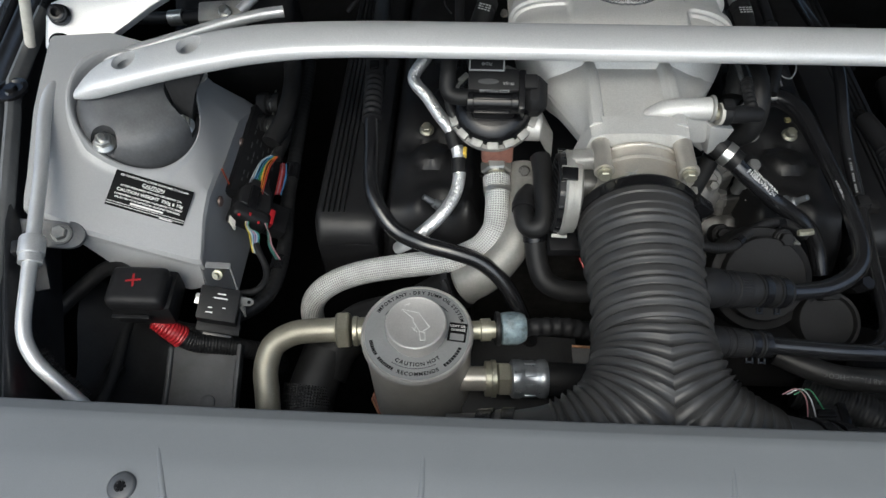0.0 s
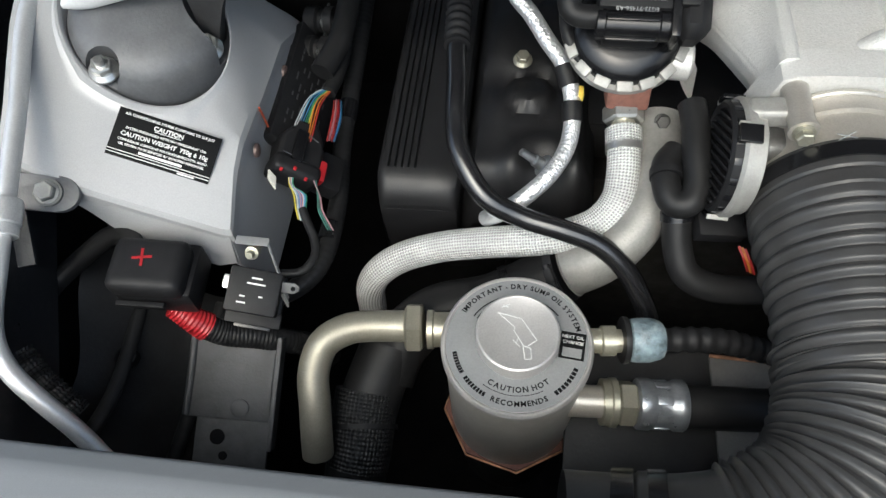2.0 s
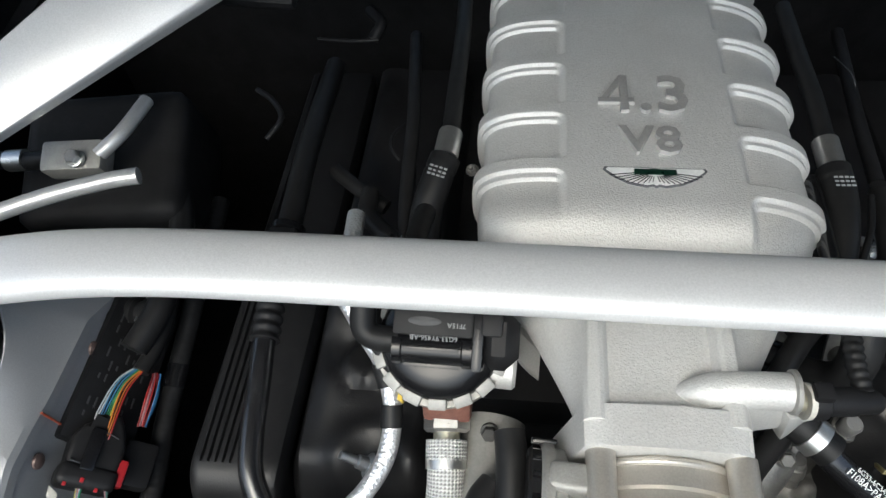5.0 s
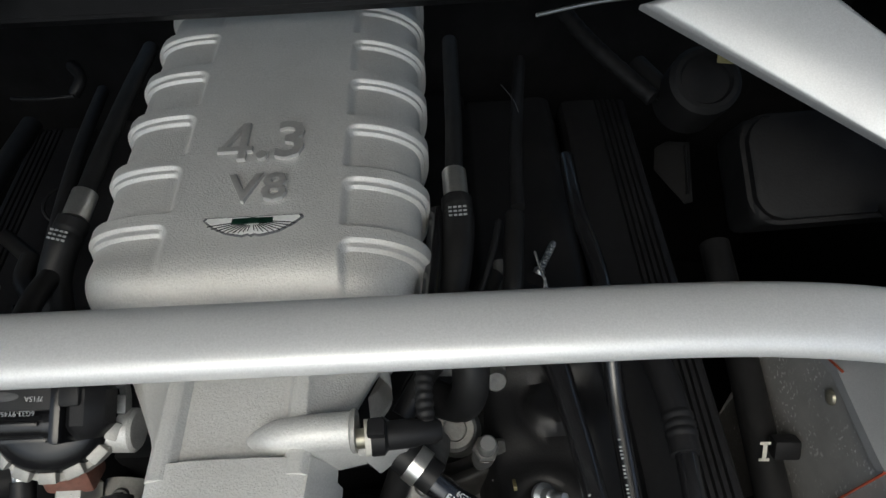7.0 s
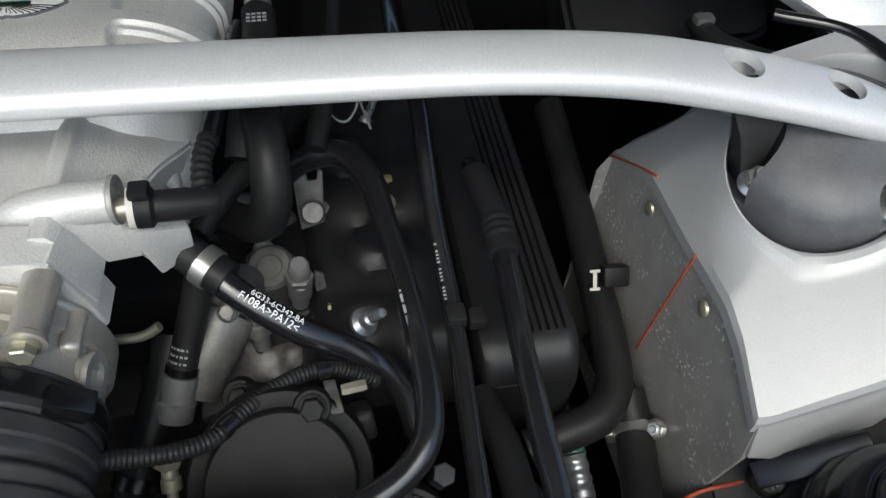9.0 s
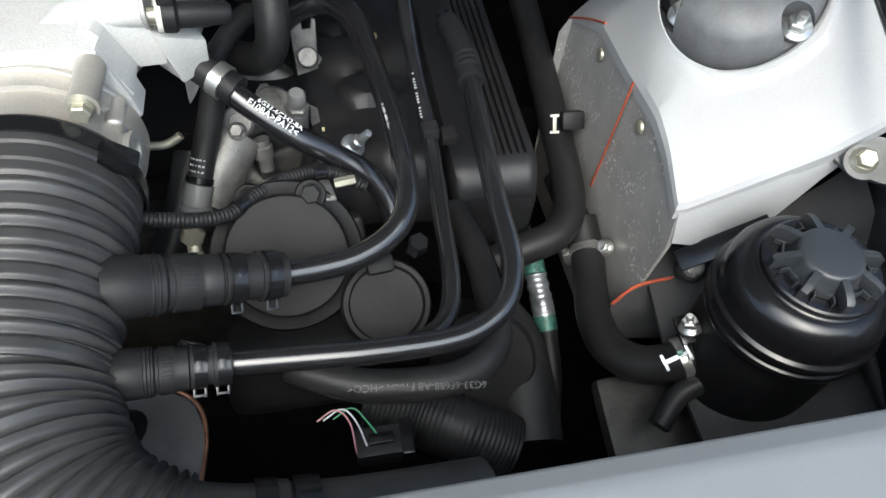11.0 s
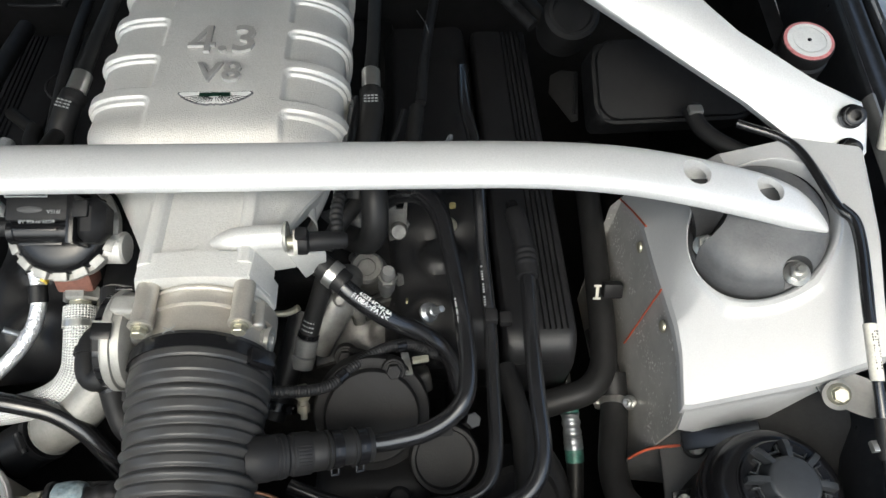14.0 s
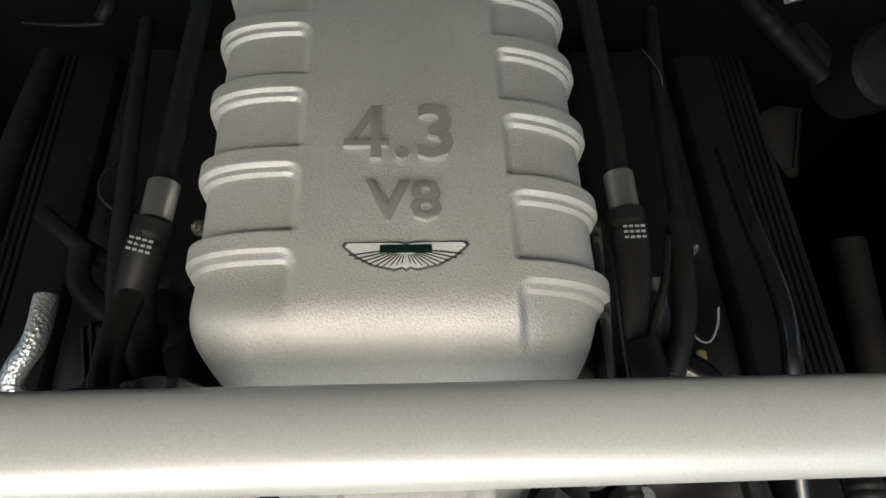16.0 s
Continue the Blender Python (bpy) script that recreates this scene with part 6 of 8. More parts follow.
def air_valve():
    """Black control valve on a ring of bright teeth, standing on a brown adapter."""
    h = thing("control_valve", (-0.115, 0.495, 1.02), "black control valve on a toothed metal ring", "control valve")
    m = align((-0.121, 0.520, 1.022), (0, -0.42, 0.9))
    part("diaphragm_case", lathed([(0.040, -0.016), (0.0405, -0.004), (0.040, 0.002), (0.036, 0.008), (0.026, 0.012), (0, 0.012)], m, 48), "satin", h)
    part("ring", lathed([(0.0405, -0.010), (0.0445, -0.010), (0.0455, -0.006), (0.0445, -0.002), (0.0405, -0.002), (0.0405, -0.010)], m, 56), "cast", h)
    for k in range(16):
        part("tooth", boxed(0.0075, 0.0115, 0.008, m @ pose(0, 0, 0, 0, 0, 22.5 * k) @ Matrix.Translation((0.0415, 0, -0.001)) @ pose(0, 0, 0, 0, 18, 0), 0.0012), "cast", h)
    b = frame3((-0.121, 0.509, 1.048), (1, -0.02, 0.0), (0, 0.85, 0.45))
    part("solenoid", boxed(0.048, 0.022, 0.028, b @ Matrix.Translation((-0.001, 0.008, 0.001)), 0.002), "plastic", h)
    part("coil", lathed([(0.0075, -0.025), (0.0105, -0.024), (0.0105, -0.019), (0.0095, -0.018), (0.0095, 0.017), (0.0108, 0.018), (0.0108, 0.025), (0, 0.025)], b @ pose(-0.001, -0.010, 0.003, 0, 90, 0), 28), "satin", h)
    part("coil_rib", boxed(0.034, 0.003, 0.004, b @ Matrix.Translation((-0.002, -0.010, 0.0125)), 0.0008), "satin", h)
    part("coil_rib", boxed(0.034, 0.004, 0.003, b @ Matrix.Translation((-0.002, -0.0195, 0.003)), 0.0008), "satin", h)
    part("lower_case", boxed(0.040, 0.034, 0.018, b @ Matrix.Translation((0, -0.002, -0.012)), 0.004), "plastic", h)
    plug = part("plug", boxed(0.024, 0.036, 0.030, b @ Matrix.Translation((0.038, -0.002, 0.0)), 0.008, 1), "plastic", h)
    part("plug_collar", boxed(0.007, 0.040, 0.034, b @ Matrix.Translation((0.026, -0.002, 0.0)), 0.003), "satin", plug)
    part("plug_lock", boxed(0.012, 0.014, 0.006, b @ Matrix.Translation((0.034, 0.006, 0.015)), 0.002), "plastic", plug)
    nozzle = [b @ Vector((-0.022, -0.006, 0.004)), b @ Vector((-0.036, -0.006, 0.004)), b @ Vector((-0.044, -0.001, 0.005)), b @ Vector((-0.045, 0.012, 0.008)), b @ Vector((-0.044, 0.030, 0.010))]
    part("elbow_hose", hose([tuple(p) for p in nozzle], 0.0080, seg=18, step=0.003), "rubber", h)
    fr = part("top_frame", boxed(0.034, 0.030, 0.010, b @ Matrix.Translation((-0.008, 0.030, 0.012)), 0.002), "plastic", h)
    lines = bmesh.new()
    for sx, sy, x, y in ((0.033, 0.0012, 0, 0.0145), (0.033, 0.0012, 0, -0.0145), (0.0012, 0.029, 0.016, 0), (0.0012, 0.029, -0.016, 0)):
        box(lines, sx, sy, 0.001, b @ Matrix.Translation((-0.008 + x, 0.030 + y, 0.0175)))
    part("frame_edge", lines, "greyprint", fr)
    t = bmesh.new()
    merge(t, letters("6G33-9Y456-AB", 0.0042, 0.0003), b @ pose(0.0, -0.004, 0.0152, 0, 0, 180))
    merge(t, letters("7F15A", 0.0042, 0.0003), b @ pose(0.013, 0.004, 0.0152, 0, 0, 180))
    part("part_number", t, "greyprint", h, "grey moulded print 6G33-9Y456-AB 7F15A")
    t = letters("7E24B", 0.0040, 0.0003)
    part("top_number", placed(t, b @ pose(-0.008, 0.022, 0.0172, 0, 0, 180)), "greyprint", h)
    part("logo_shape", lathed([(0.010, 0), (0.009, 0.0003), (0, 0.0003)], b @ pose(-0.006, 0.0055, 0.0151) @ Matrix.Diagonal((1, 0.28, 1, 1)), 20), "faintprint", h)
    part("adapter", boxed(0.032, 0.022, 0.026, pose(-0.116, 0.493, 0.992, -20, 0, 0), 0.004), "brown", h, "brown oxidised adapter")
    part("outlet", lathed([(0.014, 0), (0.014, 0.034), (0.012, 0.036), (0, 0.036)], align((-0.108, 0.512, 1.004), (1, -0.05, 0.0)), 26), "plenum", h)
    part("screw", hexbolt((-0.088, 0.478, 0.974), (0, -0.7, 0.7), 0.006), "dirtyshadecast", h)
    lp = hose([(-0.150, 0.50, 1.005), (-0.163, 0.515, 1.02), (-0.165, 0.54, 1.03), (-0.155, 0.565, 1.03)], 0.005, seg=14)
    solo("vacuum_hose", lp, "rubber", "thin black vacuum hose beside the control valve", "hose")
    up = hose([(-0.130, 0.525, 1.045), (-0.140, 0.545, 1.052), (-0.142, 0.58, 1.050), (-0.138, 0.61, 1.045)], 0.0075, seg=16)
    solo("vacuum_hose", up, "rubber", "black rubber hose behind the control valve", "hose")


def wiring_west():
    h = thing("control_module", (-0.372, 0.53, 0.93), "black control module with a faded label on the tower side", "control module")
    m = frame3((-0.381, 0.525, 0.935), (0, 1, 0.02), (-0.55, 0.0, 0.83))
    part("case", boxed(0.13, 0.055, 0.014, m, 0.003), "plastic", h)
    t = bmesh.new()
    for k in range(7):
        for j in range(9):
            if (k * 5 + j * 3) % 7 < 4:
                box(t, 0.004 + 0.002 * ((k + j) % 3), 0.0014, 0.0003, m @ Matrix.Translation((-0.045 + 0.010 * j, 0.018 - 0.0055 * k, 0.0072)))
    part("print_bars", t, "faintprint", h)
    for y in (0.597, 0.570):
        z = 0.955 - 0.01 * (y < 0.58)
        part("rubber_mount", lathed([(0.013, -0.012), (0.013, -0.002), (0.010, 0), (0.010, 0.004), (0.013, 0.006), (0.013, 0.014), (0, 0.014)], align((-0.378, y, z), (1, -0.1, 0.1)), 22), "rubber", h, "round rubber mount")
        part("mount_strap", boxed(0.0015, 0.02, 0.026, align((-0.372, y, z), (1, -0.1, 0.1)) @ pose(0, 0, 0, 0, 90, 0), 0.0005), "zinc", h)
        bolt("mount_bolt", (-0.364, y, z), (1, -0.1, 0.1), 0.006, "zinc", h)
    c = thing("harness_connector", (-0.371, 0.45, 0.94), "black harness connector with coloured wires", "connector")
    m = frame3((-0.3725, 0.455, 0.942), (0, 1, 0.06), (-0.78, 0, 0.62))
    shell = bmesh.new()
    prism(shell, [(-0.017, -0.019), (-0.017, 0.016), (0.006, 0.018), (0.016, 0.012), (0.021, 0.004), (0.026, 0.002), (0.027, -0.010), (0.016, -0.016), (0.004, -0.020)], 0.022, m @ Matrix.Translation((0, 0, 0.011)), 0.004, 3)
    shell = part("shell", shell, "plastic", c)
    part("collar", boxed(0.016, 0.040, 0.027, m @ Matrix.Translation((-0.019, -0.001, 0)), 0.006, 3), "plastic", c)
    part("ridge", boxed(0.030, 0.010, 0.006, m @ Matrix.Translation((-0.001, 0.002, 0.0115)), 0.002), "satin", shell)
    for x, y0, y1 in ((-0.011, 0.014, -0.006), (0.013, 0.004, -0.012)):
        part("worn_edge", hose([m @ Vector((x, y0, 0.0125)), m @ Vector((x - 0.001, (y0 + y1) / 2, 0.0130)), m @ Vector((x - 0.003, y1, 0.0122))], 0.0005, seg=6, step=0.003), "screwgrey", shell)
    part("lock", boxed(0.019, 0.007, 0.010, m @ Matrix.Translation((-0.012, -0.0215, 0.005)), 0.002), "red", c, "red lock tab")
    part("lock", boxed(0.008, 0.006, 0.008, m @ Matrix.Translation((0.010, -0.043, -0.014)), 0.002), "red", c, "red lock tab")
    part("side_block", boxed(0.034, 0.024, 0.018, m @ Matrix.Translation((0.0, -0.033, -0.012)), 0.004), "plastic", c)
    for x, y in ((-0.0225, 0.002), (-0.0265, -0.009), (-0.0265, 0.012)):
        part("seal_dot", boxed(0.0032, 0.0026, 0.002, m @ Matrix.Translation((x, y, 0.0130 if x > -0.024 else 0.0110)), 0.0006), "red", c)
    part("pale_latch", plate([m @ Vector(q) for q in ((-0.029, 0.020, 0.008), (-0.033, 0.013, 0.008), (-0.043, 0.011, 0.008), (-0.036, 0.019, 0.008))], 0.003, 0.0006), "pale", c, "pale yellowed latch")
    rng = random.Random(4)
    for k, col in enumerate(("w_white", "w_white", "w_blue", "w_blue", "w_green", "w_green", "w_yellow", "w_orange", "w_orange", "w_red")):
        u = k / 9
        a = Vector((-0.3765 + 0.0165 * u, 0.483 - 0.014 * u, 0.950))
        e = Vector((-0.3590 + 0.0048 * u, 0.5225 - 0.004 * u, 0.949))
        mid = a.lerp(e, 0.55) + Vector((-0.0030 + rng.uniform(-0.0012, 0.0012), 0.003, 0.003 + rng.uniform(-0.001, 0.001)))
        part("wire", hose([a - Vector((0.001, 0.006, 0.002)), a, mid, e, e + Vector((0.001, 0.008, -0.001))], 0.00055, seg=6, step=0.005), col, c)
    part("wire_tape", hose([(-0.3570, 0.517, 0.948), (-0.3535, 0.535, 0.948), (-0.352, 0.562, 0.949), (-0.356, 0.600, 0.955)], 0.0065, seg=14), "rubber", c, "black tape round the wires")
    for k, (col, sw) in enumerate((("w_white", 0.0), ("w_white", 0.6), ("w_blue", 0.2), ("w_blue", 0.45), ("w_blue", 0.8), ("w_red", 0.5), ("w_pink", 0.3), ("w_green", 0.9), ("w_yellow", -0.3))):
        a = Vector((-0.3745 + 0.0065 * abs(sw), 0.437, 0.944))
        q = Vector((-0.3690 + 0.0030 * sw, 0.4215 - 0.002 * sw, 0.946))
        e = Vector((-0.3590 + 0.0062 * sw, 0.4010 + 0.002 * abs(sw), 0.942))
        part("wire", hose([a, q, q.lerp(e, 0.55) + Vector((0.0035 * sw + 0.0015, 0.002, 0.001)), e, e + Vector((0.003, -0.008, -0.004))], 0.0007, seg=6, step=0.004), col, c)
    part("wire_tape", hose([(-0.3560, 0.402, 0.941), (-0.350, 0.391, 0.938), (-0.3435, 0.380, 0.935), (-0.340, 0.366, 0.933), (-0.347, 0.352, 0.932), (-0.362, 0.348, 0.933)], 0.0034, seg=14), "rubber", c, "black tape round the wires")
    for k, col in enumerate(("teal", "teal", "w_pink")):
        part("wire", hose([(-0.3500 - 0.001 * k, 0.428, 0.943), (-0.3455 + 0.001 * k, 0.412, 0.942), (-0.3425 + 0.0016 * k, 0.400, 0.942), (-0.3330 + 0.002 * k, 0.386, 0.938)], 0.0006, seg=6, step=0.005), col, c)
    loom = [(-0.352, 0.700, 0.935), (-0.348, 0.62, 0.930), (-0.349, 0.56, 0.915), (-0.350, 0.50, 0.900), (-0.345, 0.44, 0.890), (-0.350, 0.385, 0.885), (-0.375, 0.355, 0.885), (-0.41, 0.35, 0.89)]
    wl = thing("wiring_loom", loom[3], "taped black wiring loom along the tower side", "wiring loom")
    part("conduit", hose(loom, ridged(0.0080, 0.0004, 0.006), seg=14, step=0.0015), "rubber", wl)
    for i in (2, 4):
        part("tape", hose([tuple(Vector(loom[i]).lerp(Vector(loom[i + 1]), 0.3)), tuple(Vector(loom[i]).lerp(Vector(loom[i + 1]), 0.6))], 0.0090, seg=14), "satin", wl, "wrapped black tape")
    lo2 = [(-0.363, 0.53, 0.958), (-0.352, 0.57, 0.965), (-0.355, 0.64, 0.975), (-0.38, 0.70, 0.985)]
    solo("wiring_loom", hose(lo2, 0.0105, seg=14), "rubber", "taped black wiring loom behind the connector", "wiring loom")
    for k in range(8):
        o = Vector((-0.3565 + 0.0020 * (k % 4), 0.524, 0.930 + 0.001 * (k % 3)))
        solo("loose_wire", hose([o, o + Vector((0.003, -0.020, 0.004 - 0.001 * k)), o + Vector((0.001, -0.042, -0.004))], 0.0007, seg=6, step=0.006), ["w_red", "w_pink", "w_red", "w_blue"][k % 4], "thin coloured wire beside the harness connector", "wire", "loose wires")


valve_cover(-1)
valve_cover(1)
oil_tank()
warning_label()
battery_post()
relay_unit()
front_corner_west()
left_hoses()
air_valve()
wiring_west()


# ---- car's left side: vapour pipes, pump cover, coolant hoses, fluid reservoir ----
def connector_run(name, a, b, r, label):
    """Stepped plastic coupling from the intake hose to a hard pipe, with two ear clamps."""
    h = thing(name, a, label, "pipe coupling", "pipe couplings")
    a, b = Vector(a), Vector(b)
    d = (b - a).normalized()
    L = (b - a).length
    part("socket", lathed([(r * 1.05, -0.014), (r * 1.24, -0.006), (r * 1.26, L * 0.05), (r * 1.20, L * 0.09), (r * 1.20, L * 0.20), (r * 1.08, L * 0.22), (r * 1.08, L * 0.25), (r * 1.18, L * 0.26), (r * 1.18, L * 0.42), (0, L * 0.42)], align(a, d), 36), "plastic", h)
    part("sleeve", lathed([(r, L * 0.40), (r * 1.08, L * 0.42), (r * 1.08, L * 0.55), (r * 0.98, L * 0.56), (r * 0.98, L), (r * 0.8, L), (0, L)], align(a, d), 36), "rubber", h)
    for f in (0.12, 0.16):
        part("moulded_ring", lathed([(r * 1.19, -0.0010), (r * 1.24, -0.0006), (r * 1.24, 0.0006), (r * 1.19, 0.0010)], align(a + d * L * f, d), 36), "plastic", h)
    face = Vector((0, -0.45, 0.9))
    face = (face - d * face.dot(d)).normalized()
    for k in range(-3, 4):
        q = Matrix.Rotation(radians(9 * k), 3, d) @ face
        part("grip_rib", boxed(0.0010, 0.0014, L * 0.12, frame3(a + d * L * 0.34 + q * r * 1.19, q, d.cross(q)), 0.0003), "plastic", h)
    for f in (0.66, 0.90):
        p = a + d * L * f
        part("ear_clamp", lathed([(r * 0.98, -0.0040), (r * 1.09, -0.0038), (r * 1.09, 0.0038), (r * 0.98, 0.0040), (r * 0.98, -0.0040)], align(p, d), 36), "satin", h, "black stepless ear clamp")
        down = (Matrix.Rotation(radians(96), 3, d) @ face if d.x > 0 else face)
        for off in (-0.0028, 0.0028):
            part("clamp_ear", boxed(0.0070, 0.0016, 0.0014, frame3(p + down * (r * 1.22) + d * off, down, d.cross(down)), 0.0004), "satin", h)
        part("clamp_ear", boxed(0.0016, 0.0016, 0.0070, frame3(p + down * (r * 1.44), down, d.cross(down)), 0.0004), "satin", h)
        part("clamp_window", boxed(0.0014, 0.0055, 0.0030, frame3(p + face * r * 1.09, face, d.cross(face)), 0.0004), "satin", h)
        part("moulded_ring", lathed([(r * 0.98, -0.0012), (r * 1.10, -0.0008), (r * 1.10, 0.0008), (r * 0.98, 0.0012)], align(a + d * L * (f - 0.075), d), 36), "rubber", h)
    return h


def vapour_pipes():
    connector_run("pipe_coupling", (0.060, 0.322, 1.000), (0.137, 0.340, 0.970), 0.0135, "black stepped coupling on the intake hose with ear clamps")
    connector_run("pipe_coupling", (0.062, 0.279, 0.985), (0.108, 0.284, 0.974), 0.0105, "black quick coupling on the intake hose")
    l1 = [(0.134, 0.340, 0.970), (0.156, 0.344, 0.966), (0.180, 0.350, 0.964), (0.201, 0.361, 0.966), (0.214, 0.376, 0.971), (0.218, 0.401, 0.975), (0.217, 0.436, 0.978), (0.213, 0.477, 0.981), (0.208, 0.514, 0.984), (0.200, 0.554, 0.988), (0.184, 0.575, 0.990), (0.162, 0.580, 0.985), (0.141, 0.579, 0.970)]
    l2 = [(0.070, 0.322, 0.930), (0.105, 0.308, 0.930), (0.140, 0.301, 0.932), (0.180, 0.3005, 0.933), (0.212, 0.304, 0.934), (0.231, 0.316, 0.935), (0.239, 0.340, 0.938), (0.241, 0.387, 0.944), (0.242, 0.457, 0.960), (0.239, 0.521, 0.982), (0.238, 0.580, 1.012), (0.236, 0.614, 1.020), (0.231, 0.662, 1.020), (0.233, 0.729, 1.010)]
    l3 = [(0.105, 0.284, 0.974), (0.140, 0.284, 0.970), (0.180, 0.284, 0.966), (0.222, 0.287, 0.961), (0.246, 0.293, 0.960), (0.264, 0.306, 0.963), (0.273, 0.330, 0.968), (0.273, 0.371, 0.973), (0.274, 0.420, 0.976), (0.278, 0.486, 0.977)]
    for n, l, r in ((0, l1, 0.0078), (1, l2, 0.0062), (2, l3, 0.0071)):
        h = thing("vapour_pipe", l[0], ("glossy black moulded pipe bent back over the engine", "glossy black thin moulded pipe along the cam cover", "glossy black moulded pipe ending in a rubber sleeve")[n], "pipe", "vapour pipes")
        part("tube", hose(l, r, seg=20, step=0.004), "gloss", h)
        if n == 0:
            part("rubber_sleeve", hose(l[8:], lambda q, L: 0.0080 + 0.0020 * ease(q / 0.045), seg=20, step=0.003), "gloss", h)
        if n == 2:
            e = [l[-1], (0.279, 0.512, 0.977), (0.2775, 0.540, 0.975), (0.275, 0.564, 0.972)]
            part("rubber_sleeve", hose(e, lambda q, L: 0.0098 + (0.0009 if 0.012 < q < 0.030 and (q * 1000) % 6 < 3 else 0.0), seg=20, step=0.0012), "plastic", h)
            part("nozzle", hose([e[-1], (0.2735, 0.576, 0.970)], 0.0060, seg=16), "satin", h)
        else:
            t = bmesh.new()
            for k in range(16):
                if k % 5 == 4:
                    continue
                i = 6 if n == 0 else 8
                p = Vector(l[i]).lerp(Vector(l[i + 1]), 0.15 + 0.035 * k)
                d = Vector(l[i + 1]) - Vector(l[i])
                m = frame3(p + Vector((-0.0035, -0.003, 0.005)).normalized() * (r + 0.0002), d, Vector((1, 0.0, 0.6)))
                box(t, 0.0012, 0.0017, 0.0003, m)
            part("print_bars", t, "greyprint", h)
    for p, s in (((0.243, 0.454, 0.963), 0.012), ((0.2185, 0.604, 0.9335), 0.007), ((0.257, 0.456, 0.955), 0.011)):
        mt = "paleyellow" if s == 0.007 else "plastic"
        solo("pipe_clip", boxed(s, s * 1.1, s * 0.8, Matrix.Translation(p), 0.002), mt, "faded yellow plastic pipe clip" if s == 0.007 else "black plastic clip holding the vapour pipes", "clip", "pipe clips")
    h4 = [(0.135, 0.301, 0.930), (0.151, 0.292, 0.930), (0.177, 0.281, 0.930), (0.212, 0.278, 0.928), (0.241, 0.283, 0.925), (0.261, 0.302, 0.920), (0.267, 0.335, 0.913), (0.267, 0.388, 0.905), (0.260, 0.435, 0.895)]
    h = thing("coolant_hose", h4[3], "dark grey rubber coolant hose with printed number", "hose")
    part("hose", hose(h4, 0.0105, seg=22), "rubber", h)
    t = letters("6G33-6F688-AB F108A >HCO<", 0.0062, 0.0003)
    a, b = Vector(h4[2]), Vector(h4[3])
    ms = frame3(a.lerp(b, 0.85) + Vector((0, -0.0058, 0.0090)), a - b, Vector((0, -0.8, -0.55)))
    part("printed_number", placed(t, ms), "faintprint", h, "grey print 6G33-6F688-AB F108A")


